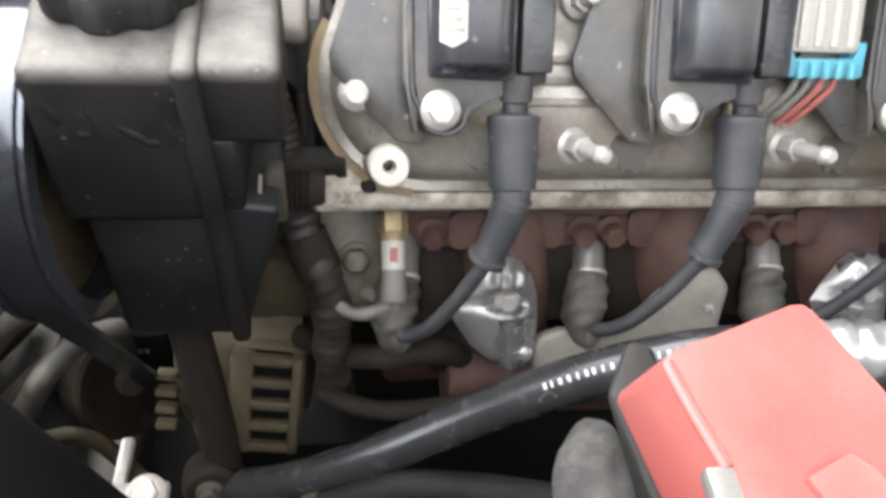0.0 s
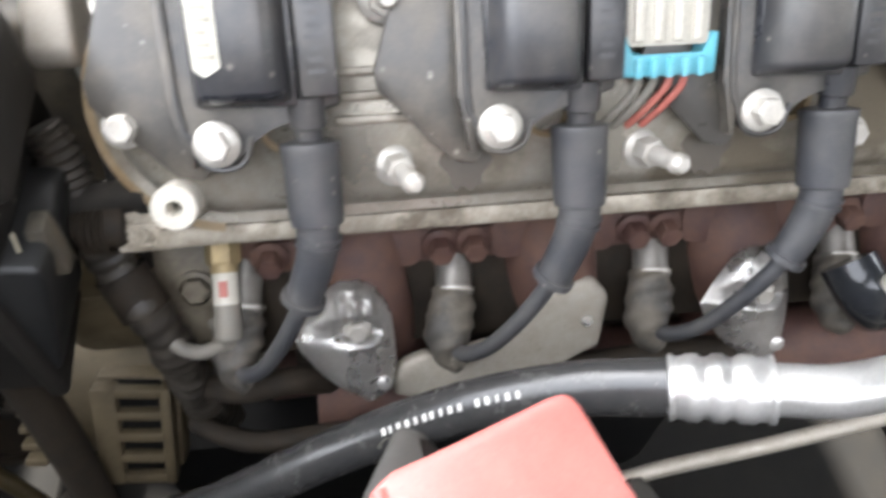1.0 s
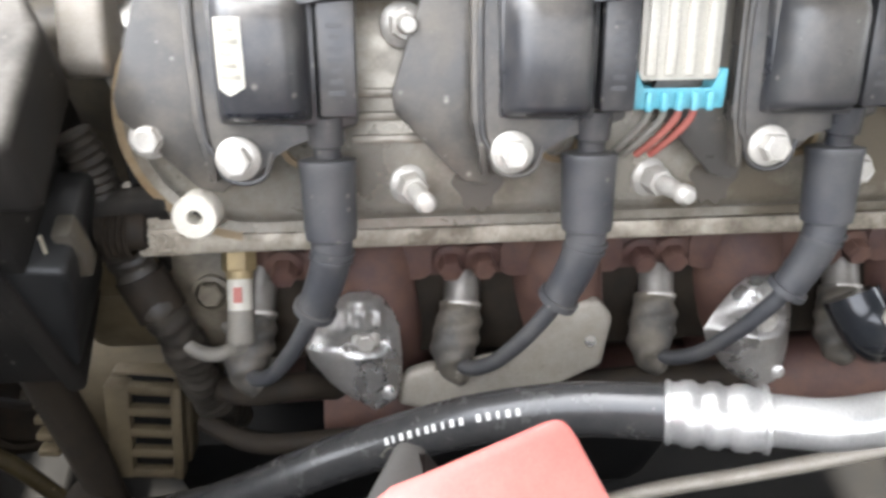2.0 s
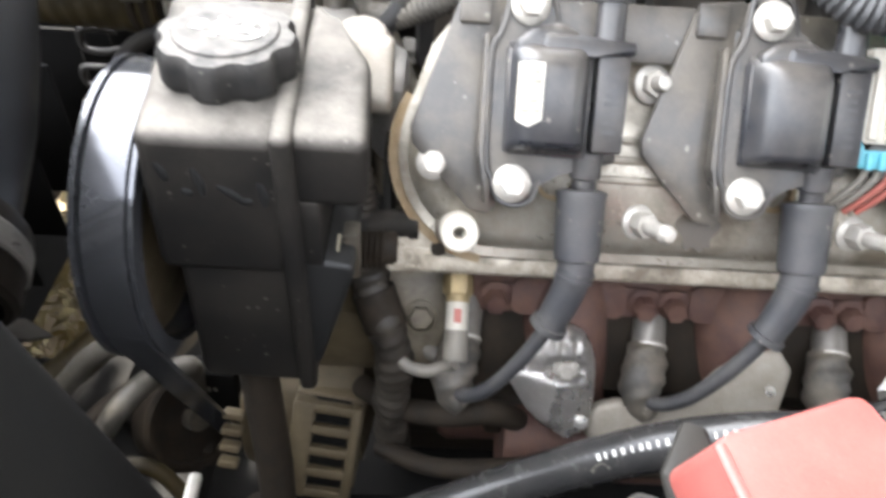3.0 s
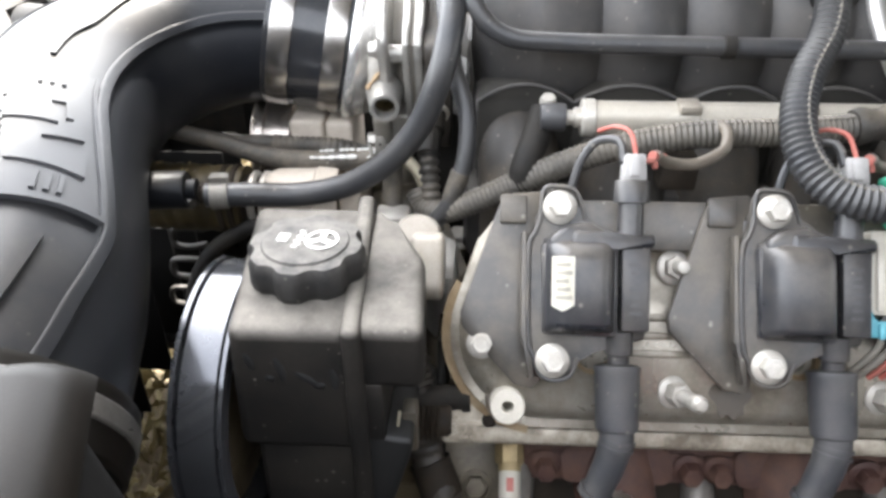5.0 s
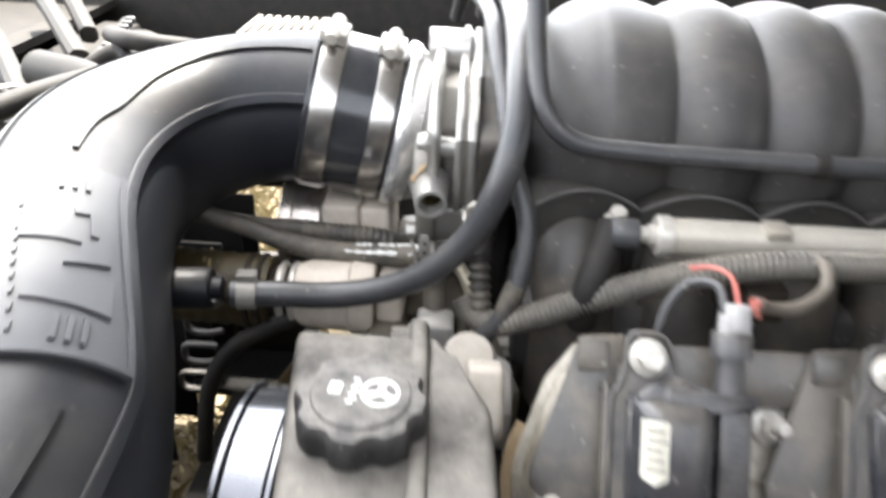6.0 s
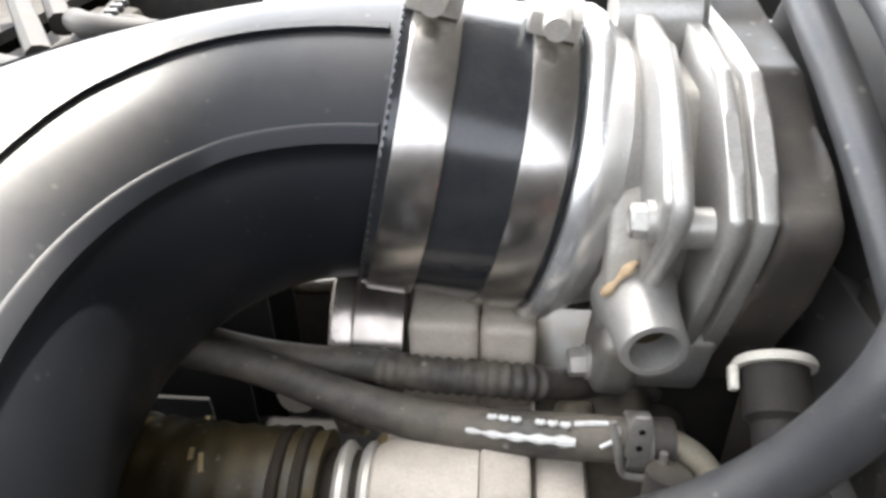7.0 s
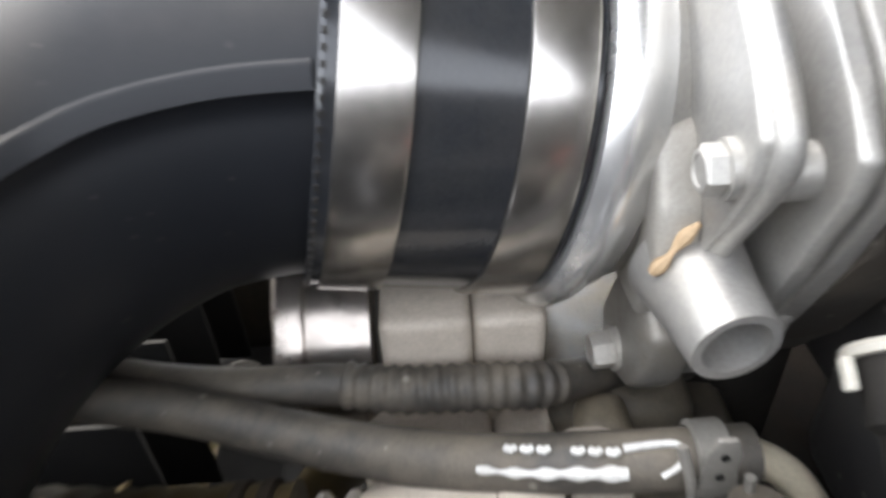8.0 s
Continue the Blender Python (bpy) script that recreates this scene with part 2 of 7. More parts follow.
M_PIPE = surface("intake_pipe_plastic", (0.010, 0.011, 0.0135), (0.022, 0.022, 0.023), 0.3, 0.40, scale=20, bump=0.06, grain=2200, specks=0.10, dust=0.34, dustcol=(0.110, 0.098, 0.082), rough_dirt=0.5, dust_from=0.5)
M_PIPE.node_tree.nodes["Principled BSDF"].inputs["Specular IOR Level"].default_value = 0.22
M_RES = surface("reservoir_plastic", (0.015, 0.014, 0.013), (0.042, 0.036, 0.029), 0.45, 0.50, scale=22, bump=0.14, specks=0.35, cover=(0.40, 0.72), dust=0.85, dustcol=(0.205, 0.188, 0.165))
M_RES.node_tree.nodes["Principled BSDF"].inputs["Specular IOR Level"].default_value = 0.12
M_CAP = surface("cap_plastic", (0.020, 0.020, 0.020), (0.060, 0.054, 0.046), 0.4, 0.5, scale=60, bump=0.2, specks=0.4, dust=0.9, dustcol=(0.185, 0.172, 0.155))
M_CAP.node_tree.nodes["Principled BSDF"].inputs["Specular IOR Level"].default_value = 0.16
M_BELT = surface("polished_black_rubber", (0.12, 0.123, 0.132), (0.075, 0.075, 0.08), 0.25, 0.12, metal=0.8, scale=18, bump=0.02, rough_dirt=0.25)
M_DARK = surface("grimy_black", (0.011, 0.0105, 0.010), (0.045, 0.038, 0.029), 0.55, 0.62, scale=40, bump=0.4)
M_DARK.node_tree.nodes["Principled BSDF"].inputs["Specular IOR Level"].default_value = 0.22
M_GRIME = surface("grimy_iron", (0.0135, 0.0105, 0.0078), (0.046, 0.033, 0.020), 0.65, 0.7, scale=55, bump=0.6)
M_GRIME.node_tree.nodes["Principled BSDF"].inputs["Specular IOR Level"].default_value = 0.25
M_COVER = surface("valve_cover_aluminium", (0.40, 0.365, 0.305), (0.095, 0.074, 0.047), 0.92, 0.27, metal=0.6, scale=17, bump=0.25, cover=(0.40, 0.62), rough_dirt=0.5, specks=0.6, dark_specks=True)
M_HEAD = surface("dirty_cast_aluminium", (0.42, 0.37, 0.295), (0.095, 0.073, 0.046), 0.92, 0.38, metal=0.4, scale=48, bump=0.45, cover=(0.40, 0.64), rough_dirt=0.7, specks=0.6, dark_specks=True)
M_TB = surface("cast_aluminium", (0.41, 0.40, 0.38), (0.30, 0.265, 0.21), 0.6, 0.38, metal=0.7, scale=30, bump=0.08, rough_dirt=0.5, grain=700)
M_CASTTAN = surface("tan_stained_casting", (0.38, 0.36, 0.325), (0.27, 0.235, 0.185), 0.7, 0.5, metal=0.35, scale=40, bump=0.12, rough_dirt=0.65, specks=0.3, dark_specks=True)
M_GREY_CAST = surface("dusty_grey_casting", (0.37, 0.335, 0.29), (0.20, 0.17, 0.125), 0.6, 0.5, metal=0.2, scale=45, bump=0.2, rough_dirt=0.7)
M_GASKET = surface("brown_gasket", (0.20, 0.13, 0.06), (0.33, 0.27, 0.18), 0.7, 0.6, scale=90, bump=0.3)
M_STEEL = surface("zinc_steel", (0.50, 0.475, 0.43), (0.28, 0.24, 0.18), 0.6, 0.34, metal=0.4, scale=110, bump=0.15, rough_dirt=0.55)
M_BAND = surface("stainless_band", (0.42, 0.40, 0.375), (0.26, 0.225, 0.185), 0.12, 0.25, metal=1.0, scale=9, bump=0.0, rough_dirt=0.34, grain=300)
M_SLEEVE = surface("blue_black_silicone", (0.017, 0.019, 0.023), (0.06, 0.055, 0.048), 0.35, 0.16, scale=45, bump=0.02, rough_dirt=0.3)
M_RUST = surface("rusted_iron", (0.060, 0.027, 0.021), (0.125, 0.066, 0.044), 0.8, 0.58, scale=40, bump=0.7, grain=900, cover=(0.40, 0.64), specks=0.6, dark_specks=True)
M_SHIELD = surface("aluminised_shield", (0.74, 0.72, 0.69), (0.36, 0.31, 0.25), 0.55, 0.22, metal=0.9, scale=55, bump=0.12, rough_dirt=0.55)
M_SHIELD_DULL = surface("dull_shield", (0.36, 0.325, 0.275), (0.20, 0.172, 0.13), 0.7, 0.42, metal=0.5, scale=50, bump=0.3, specks=0.4, dark_specks=True)
M_TAN = surface("alternator_aluminium", (0.120, 0.090, 0.049), (0.052, 0.039, 0.022), 0.75, 0.55, metal=0.15, scale=50, bump=0.4)
M_BLOCK = surface("gasketed_casting", (0.52, 0.46, 0.385), (0.30, 0.25, 0.19), 0.55, 0.5, metal=0.05, scale=70, bump=0.45)
M_RED = surface("red_plastic", (0.345, 0.078, 0.066), (0.43, 0.155, 0.128), 0.6, 0.36, scale=22, bump=0.12, grain=1600, rough_dirt=0.55, specks=0.12)
M_WHITE = surface("white_plastic", (0.52, 0.49, 0.42), (0.42, 0.37, 0.29), 0.35, 0.45, scale=60, bump=0.1, rough_dirt=0.6)
M_PALE = surface("cream_plastic", (0.10, 0.09, 0.073), (0.045, 0.04, 0.03), 0.6, 0.5, scale=60, bump=0.2, cover=(0.38, 0.68))
M_PAPER = surface("white_label", (0.85, 0.82, 0.72), (0.70, 0.64, 0.50), 0.35, 0.5, scale=60, bump=0.02)
M_INK = surface("faded_ink", (0.48, 0.45, 0.38), (0.62, 0.58, 0.48), 0.6, 0.7, scale=200)
M_TEAL = surface("turquoise_plastic", (0.09, 0.38, 0.46), (0.22, 0.36, 0.38), 0.45, 0.4, scale=60)
M_GREEN = surface("green_plastic", (0.03, 0.32, 0.20), (0.10, 0.30, 0.22), 0.35, 0.4, scale=60)
M_WIRE_RED = surface("red_wire", (0.36, 0.085, 0.065), (0.33, 0.17, 0.13), 0.5, 0.45, scale=80)
M_WIRE_TAN = surface("tan_wire", (0.125, 0.105, 0.082), (0.085, 0.072, 0.056), 0.5, 0.5, scale=80)
M_WIRE_GREY = surface("grey_wire", (0.16, 0.15, 0.13), (0.24, 0.20, 0.15), 0.5, 0.5, scale=80)
M_BRASS = surface("brass", (0.40, 0.30, 0.15), (0.17, 0.13, 0.075), 0.7, 0.4, metal=0.6, scale=90, bump=0.2)
M_ALU = surface("brushed_aluminium_pipe", (0.66, 0.65, 0.63), (0.45, 0.42, 0.38), 0.4, 0.28, metal=0.9, scale=60, bump=0.15, rough_dirt=0.5)
M_PRINT = surface("white_print", (0.70, 0.69, 0.65), (0.36, 0.34, 0.31), 0.7, 0.6, scale=160)
M_EARTH = surface("dry_earth", (0.15, 0.115, 0.07), (0.07, 0.058, 0.036), 0.7, 0.95, scale=9, bump=0.5, grain=60)
M_STRAW = surface("dry_grass", (0.20, 0.155, 0.075), (0.075, 0.075, 0.035), 0.7, 0.8, scale=12, grain=200)
M_HOSE_BROWN = surface("brown_stained_rubber", (0.026, 0.019, 0.008), (0.115, 0.082, 0.028), 0.6, 0.42, scale=45, bump=0.3, specks=0.5)
# darker than real black plastic: missing shade is put into the colour
M_SHADE_BLACK = surface("shade_black", (0.005, 0.005, 0.005), (0.011, 0.0095, 0.0075), 0.5, 0.9, scale=20, bump=0.3)
M_SHADE_BLACK.node_tree.nodes["Principled BSDF"].inputs["Specular IOR Level"].default_value = 0.12
M_ACHOSE = surface("air_conditioning_rubber", (0.026, 0.026, 0.027), (0.09, 0.085, 0.075), 0.35, 0.22, scale=60, bump=0.08, rough_dirt=0.45, specks=0.3)
M_PAINT = surface("body_paint", (0.07, 0.07, 0.07), (0.10, 0.09, 0.075), 0.4, 0.35, scale=10, bump=0.05)
M_BOXLID = surface("smooth_box_plastic", (0.0050, 0.0047, 0.0043), (0.009, 0.008, 0.0065), 0.4, 0.42, scale=18, bump=0.05, rough_dirt=0.42, grain=2000)
M_BOXRIM = surface("brown_dusted_box_plastic", (0.0048, 0.0038, 0.0029), (0.012, 0.009, 0.0062), 0.6, 0.46, scale=25, bump=0.12, rough_dirt=0.5)
for mt in (M_BOXLID, M_BOXRIM):
    mt.node_tree.nodes["Principled BSDF"].inputs["Specular IOR Level"].default_value = 0.14
M_LID = surface("dusty_lid_plastic", (0.022, 0.021, 0.019), (0.055, 0.05, 0.042), 0.6, 0.5, scale=25, bump=0.2, specks=0.3)
M_LID.node_tree.nodes["Principled BSDF"].inputs["Specular IOR Level"].default_value = 0.2
M_LOOP = surface("grey_wire_loop", (0.045, 0.041, 0.036), (0.02, 0.018, 0.015), 0.6, 0.5, metal=0.3, scale=90)
M_CREAM = surface("cream_coated_pipe", (0.60, 0.54, 0.41), (0.40, 0.34, 0.24), 0.4, 0.28, metal=0.55, scale=70, bump=0.1, rough_dirt=0.45)
M_DRIP = surface("tan_sealant", (0.44, 0.31, 0.18), (0.32, 0.22, 0.13), 0.5, 0.6, scale=200)
M_HARNESS = surface("oily_loom_tape", (0.020, 0.017, 0.014), (0.085, 0.068, 0.048), 0.6, 0.45, scale=60, bump=0.6, specks=0.4)
M_WIPED = surface("wiped_black_plastic", (0.010, 0.010, 0.010), (0.02, 0.019, 0.017), 0.4, 0.5, scale=60, bump=0.05)
M_FUZZ = surface("fuzzy_grey_sheath", (0.068, 0.063, 0.058), (0.17, 0.156, 0.136), 0.75, 0.9, scale=70, bump=1.0, grain=1500, cover=(0.40, 0.66), specks=0.5)
M_PLUG = surface("grey_plug_plastic", (0.36, 0.35, 0.34), (0.20, 0.18, 0.15), 0.5, 0.45, scale=90)

M_RING = surface("polished_aluminium", (0.72, 0.71, 0.69), (0.60, 0.59, 0.57), 0.2, 0.26, metal=0.85, scale=25, bump=0.0, rough_dirt=0.32)
M_NUT = surface("worn_black_steel", (0.20, 0.19, 0.175), (0.07, 0.062, 0.05), 0.7, 0.25, metal=0.85, scale=120, bump=0.2, rough_dirt=0.5)
M_CLIP = surface("dull_spring_steel", (0.26, 0.245, 0.22), (0.17, 0.15, 0.12), 0.5, 0.45, metal=0.5, scale=90, bump=0.15)
M_STAIN = surface("oil_stain", (0.060, 0.048, 0.034), (0.095, 0.078, 0.056), 0.6, 0.28, scale=60)
M_TUBE = surface("heat_stained_steel", (0.20, 0.185, 0.165), (0.085, 0.070, 0.052), 0.7, 0.36, metal=0.6, scale=60, bump=0.2, rough_dirt=0.6)
M_GREASE = surface("greasy_casting", (0.20, 0.168, 0.120), (0.075, 0.060, 0.040), 0.85, 0.5, metal=0.1, scale=55, bump=0.5, cover=(0.38, 0.64), rough_dirt=0.4)
M_PLATE = surface("coil_plate_dusty", (0.032, 0.031, 0.031), (0.135, 0.120, 0.098), 0.65, 0.30, scale=34, bump=0.12, dust=0.22, specks=0.9, cover=(0.40, 0.70))
M_NAME = surface("rough_name_plate", (0.030, 0.031, 0.034), (0.06, 0.06, 0.06), 0.4, 0.62, scale=25, bump=0.1, grain=1800)
M_OILY = surface("oily_brown_casting", (0.062, 0.054, 0.042), (0.150, 0.122, 0.082), 0.75, 0.45, scale=60, bump=0.6, cover=(0.40, 0.68))
M_BOSS = surface("greasy_cast_aluminium", (0.30, 0.285, 0.26), (0.20, 0.165, 0.115), 0.55, 0.42, metal=0.6, scale=60, bump=0.25, rough_dirt=0.6, specks=0.4, dark_specks=True)
M_RIM = surface("worn_steel_rim", (0.40, 0.36, 0.325), (0.22, 0.185, 0.15), 0.5, 0.22, metal=1.0, scale=30, bump=0.0, rough_dirt=0.32, grain=300)
M_RUNNER = surface("dusty_runner_plastic", (0.042, 0.037, 0.032), (0.115, 0.093, 0.068), 0.7, 0.5, scale=30, bump=0.2, specks=0.5, cover=(0.40, 0.70))
M_RAIL = surface("dull_rail_steel", (0.50, 0.465, 0.40), (0.33, 0.285, 0.22), 0.55, 0.42, metal=0.45, scale=40, bump=0.15, rough_dirt=0.6)

# ---------------------------------------------------------------- setting
BORE = 0.1118
ORIGIN = Vector((0.0, 0.22, 1.075))
BANK = Matrix(((1, 0, 0, 0), (0, 0.5807, -0.8141, 0.22), (0, 0.8141, 0.5807, 1.075), (0, 0, 0, 1)))


def B(x, u, n):
    """A place on the cylinder bank: along it, up its slope, out of it."""
    return BANK @ Vector((x, u, n))


def BA(x, u, n, d=(0, 0, 1)):
    """A matrix at a place on the bank, its z axis along d of the bank."""
    return BANK @ axis((x, u, n), d)


def lettering(words, size, depth, m):
    cu = bpy.data.curves.new("tmp", "FONT")
    cu.body, cu.size, cu.extrude, cu.align_x, cu.align_y = words, size, depth, "CENTER", "CENTER"
    ob = new("tmp", cu)
    me = bpy.data.meshes.new_from_object(ob.evaluated_get(bpy.context.evaluated_depsgraph_get()))
    bm = bmesh.new()
    bm.from_mesh(me)
    bmesh.ops.transform(bm, matrix=m, verts=bm.verts)
    bpy.data.objects.remove(ob)
    bpy.data.curves.remove(cu)
    bpy.data.meshes.remove(me)
    return bm


# grass field under the car
bm = bmesh.new()
bmesh.ops.create_grid(bm, x_segments=60, y_segments=60, size=40)
for v in bm.verts:
    v.co.z = 0.03 * noise.noise(v.co * 0.4) if v.co.length < 30 else 0
single("ground", bm, M_EARTH, "dry earth with short straw-coloured grass", "ground", kind="structure")
rng = random.Random(5)
verts, faces = [], []
for k in range(16000):
    x, y = rng.uniform(-1.9, 0.3), rng.uniform(0.2, 3.2)
    a, l, w, tilt = rng.uniform(0, 6.28), rng.uniform(0.04, 0.11), rng.uniform(0.0015, 0.0035), rng.uniform(0.3, 1.3)
    dx, dy = math.cos(a), math.sin(a)
    z = rng.uniform(0.0, 0.03)
    n0 = len(verts)
    verts += [(x - dy * w, y + dx * w, z), (x + dy * w, y - dx * w, z),
              (x + dx * l * math.sin(tilt) * 0.6, y + dy * l * math.sin(tilt) * 0.6, z + l * math.cos(tilt) * 0.8 + 0.004),
              (x + dx * l * math.sin(tilt), y + dy * l * math.sin(tilt), z + l * math.cos(tilt) * 0.7 + 0.003)]
    faces += [(n0, n0 + 1, n0 + 2), (n0 + 1, n0 + 3, n0 + 2)]
me = bpy.data.meshes.new("grass")
me.from_pydata(verts, [], faces)
me.materials.append(M_STRAW)
tagged(new("grass", me), "dry straw-coloured grass blades on the ground", "grass", kind="stuff")

# the bay's plain sides behind the camera, the raised hood, and added light blockers
single("wall_near", rbox((-0.06, -0.40, 0.585), (1.90, 0.05, 0.77), bevel=0.02), M_PAINT, "dark painted inner wing beside the engine", "wall", kind="structure")
# no real wall: an unseen screen added to cut sky light behind the camera
single("wall_side", rbox((0.0, -0.85, 0.84), (5.0, 0.12, 1.68), bevel=0.01), M_SHADE_BLACK, "unseen black screen added to block near-side sky light", "wall", kind="structure")
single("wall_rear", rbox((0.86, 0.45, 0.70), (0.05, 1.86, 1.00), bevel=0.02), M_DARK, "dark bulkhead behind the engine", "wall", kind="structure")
# sheet added under the open bay; its near-black colour stands in for shade
single("undertray", join(rbox((0.185, 0.45, 0.22), (1.55, 1.80, 0.02), bevel=0.004), rbox((-0.790, 0.125, 0.22), (0.404, 1.15, 0.02), bevel=0.004), rbox((-0.790, 1.275, 0.22), (0.404, 0.15, 0.02), bevel=0.004)), M_SHADE_BLACK, "near-black sheet added for the deep shade under the engine bay", "undertray", kind="structure")
single("hood", slab([(-0.56, -0.13), (0.86, -0.26), (0.86, 1.32), (-0.56, 1.21)], 0, 0.02, Matrix.Translation((0.73, 0, 1.28)) @ Matrix.Rotation(radians(45), 4, "Y") @ Matrix.Translation((-0.86, 0, 0)), 0.008),
       M_PAINT, "raised dark hood over the engine", "hood", kind="structure")

single("wall_far", join(rbox((-0.05, 1.38, 0.955), (2.0, 0.06, 0.57), bevel=0.01), rbox((-0.83, 1.38, 0.44), (0.44, 0.06, 0.47), bevel=0.01), rbox((0.255, 1.38, 0.44), (1.39, 0.06, 0.47), bevel=0.01), rbox((-0.525, 1.38, 0.34), (0.17, 0.06, 0.27), bevel=0.004)), M_DARK, "dark painted far wing of the engine bay", "wall", kind="structure")
single("wall_front", rbox((-0.98, 0.45, 0.66), (0.06, 1.80, 0.90), bevel=0.02), M_DARK, "dark painted front panel of the engine bay", "wall", kind="structure")

# ---------------------------------------------------------------- cylinder head and valve cover
head = thing("cylinder_head", B(-0.057, -0.06, -0.10), "dirty cast aluminium cylinder head with a raised casting number", "cylinder head")
part("head_casting", join(
    slab([(-0.058, -0.054), (0.400, -0.054), (0.400, -0.030), (-0.058, -0.030)], -0.15, -0.050, BANK, 0.0015),
    rbox((0.17, -0.042, -0.10), (0.44, 0.02, 0.09), BANK, 0.002)), M_HEAD, head)
part("front_corner", slab([(-0.062, -0.125), (-0.030, -0.125), (-0.018, -0.098), (-0.018, -0.055), (-0.062, -0.055)], -0.20, -0.096, BANK, 0.004), M_GREASE, head, "greasy front corner")
part("lower_casting", slab(rounded(-0.016, -0.130, 0.400, 0.045, 0.006), -0.17, -0.090, BANK, 0.003), M_GRIME, head)
part("rail_edge", slab([(-0.040, -0.0525), (0.400, -0.0525), (0.400, -0.0435), (-0.040, -0.0435)], -0.052, -0.0465, BANK, 0.0012), M_HEAD, head, "bright worn machined edge")
part("casting_pad", slab(rounded(-0.0565, -0.0535, -0.033, -0.0405, 0.001), -0.052, -0.0485, BANK, 0.0006), M_HEAD, head)
part("casting_number", lettering("823", 0.0125, 0.0014, BANK @ Matrix.Translation((-0.0450, -0.0472, -0.0484))), M_HEAD, head, "raised cast figures 823")
for bx in (-0.030,):
    flange_bolt("bolt", BA(bx, -0.040, -0.049), 0.003, head, M_GRIME, 0.004)
hexm = BA(-0.037, -0.091, -0.096)
part("core_plug", join(ringed([(0.0105, 0), (0.0105, 0.004), (0.0085, 0.005), (0.0080, 0)], hexm), hexa(0.0072, 0.001, 0.007, hexm)), M_GREASE, head, "oily hexagon plug")


def cover_outline(o):
    """The valve cover's edge, moved inwards by o."""
    pts = [(0.395 - o, -0.043 + o), (0.395 - o, 0.086 - o)]
    pts += [(-0.026 + o, 0.086 - o), (-0.041 + o, 0.065)]
    cx, cu, r = 0.0, 0.012, 0.0555 - o
    for i in range(13):
        a = radians(180 - 20 + 110 * i / 12)
        pts.append((cx + r * math.cos(a), cu + r * math.sin(a)))
    return pts[::-1]


cover = thing("valve_cover", B(0.17, 0.03, -0.05), "dirty silver aluminium valve cover with oil stains", "valve cover")
arc = [radians(150 + 8 * i) for i in range(15)]
part("gasket", slab([(0.0592 * math.cos(a), 0.012 + 0.0592 * math.sin(a)) for a in arc] + [(0.050 * math.cos(a), 0.012 + 0.050 * math.sin(a)) for a in arc[::-1]], -0.0525, -0.0462, BANK, 0), M_GASKET, cover, "brown oil-stained gasket")
part("flange", slab(cover_outline(0.0015), -0.0475, -0.0425, BANK, 0.0015), M_COVER, cover)
bm = bmesh.new()
lo, mid, hi = cover_outline(0.006), cover_outline(0.009), cover_outline(0.016)
loops = [[bm.verts.new(BANK @ Vector((x, y, z))) for x, y in pts] for pts, z in ((lo, -0.044), (mid, -0.036), (hi, -0.030))]
for a, b in zip(loops, loops[1:]):
    for j in range(len(a)):
        bm.faces.new((a[j], a[(j + 1) % len(a)], b[(j + 1) % len(a)], b[j]))
bm.faces.new(loops[-1])
part("lid", bm, M_COVER, cover, sharp=50)
for k, bx in enumerate((-0.0212, 0.071, 0.071 + BORE, 0.284)):
    m = BA(bx, -0.0265 if k == 0 else -0.0175, -0.044)
    part("bolt_tower", lathe([(0.0125, 0), (0.0105, 0.006), (0.0098, 0.0125), (0, 0.0125)], m, 24), M_COVER, cover)
# hollow collar at the front corner
m = BA(-0.0212, -0.0265, -0.0315)
part("collar", join(ringed([(0.0094, 0), (0.0097, 0.015), (0.0090, 0.0163), (0.0034, 0.0165), (0.0026, 0.013), (0.0026, 0)], m), ringed([(0.0026, 0.0005), (0.0012, 0.006), (0.0010, 0.0005), (0.0008, 0)], m)), M_WHITE, cover, "pale worn bolt collar with a dark socket")
part("rib", join(*[slab([(0.046, u), (0.088, u), (0.088, u + 0.004), (0.046, u + 0.004)], -0.032, -0.0265, BANK, 0.001) for u in (0.001, 0.011, 0.021)]), M_COVER, cover)
# round spark-well seals peeping out beside each boot
for i in range(3):
    part("seal", ringed([(0.011, 0), (0.011, 0.006), (0.0085, 0.006), (0.0085, 0)], BA(0.026 + BORE * i, 0.002, -0.032)), M_GASKET, cover)
    stain = [(0.102 + 0.010 * math.cos(a) * (1 + 0.22 * math.sin(3 * a) + 0.10 * math.sin(7 * a)) + BORE * i, -0.021 + 0.012 * math.sin(a) * (1 + 0.2 * math.cos(2 * a) + 0.12 * math.sin(8 * a))) for a in [2 * math.pi * k / 48 for k in range(48)]]
    part("oil_stain", slab(stain, -0.0308, -0.0297, BANK, 0), M_STAIN, cover, "dark oily patch")

# studs with nuts that stand out of the cover, and short cover bolts
for i in range(2):
    st = thing("stud", B(0.071 + BORE * i, -0.018, -0.0315), "bright zinc stud with a round tip in the valve cover", "stud", "cover studs")
    d = (0.006, -0.002, 0.034)
    m = BA(0.071 + BORE * i, -0.018, -0.0315, d)
    part("nut", join(lathe([(0.0092, 0), (0.0092, 0.0015), (0.007, 0.003), (0, 0.003)], m, 22), hexa(0.0068, 0.003, 0.012, m)), M_STEEL, st)
    part("shank", lathe([(0.0042, 0.010), (0.0042, 0.021), (0.0036, 0.0225), (0.0036, 0.026), (0.0046, 0.0275), (0.0046, 0.031), (0.003, 0.0335), (0, 0.034)], m, 18), M_STEEL, st)
st = thing("stud", B(0.0695, 0.051, -0.028), "bright zinc stud with a round tip in the coil bracket", "stud", "cover studs")
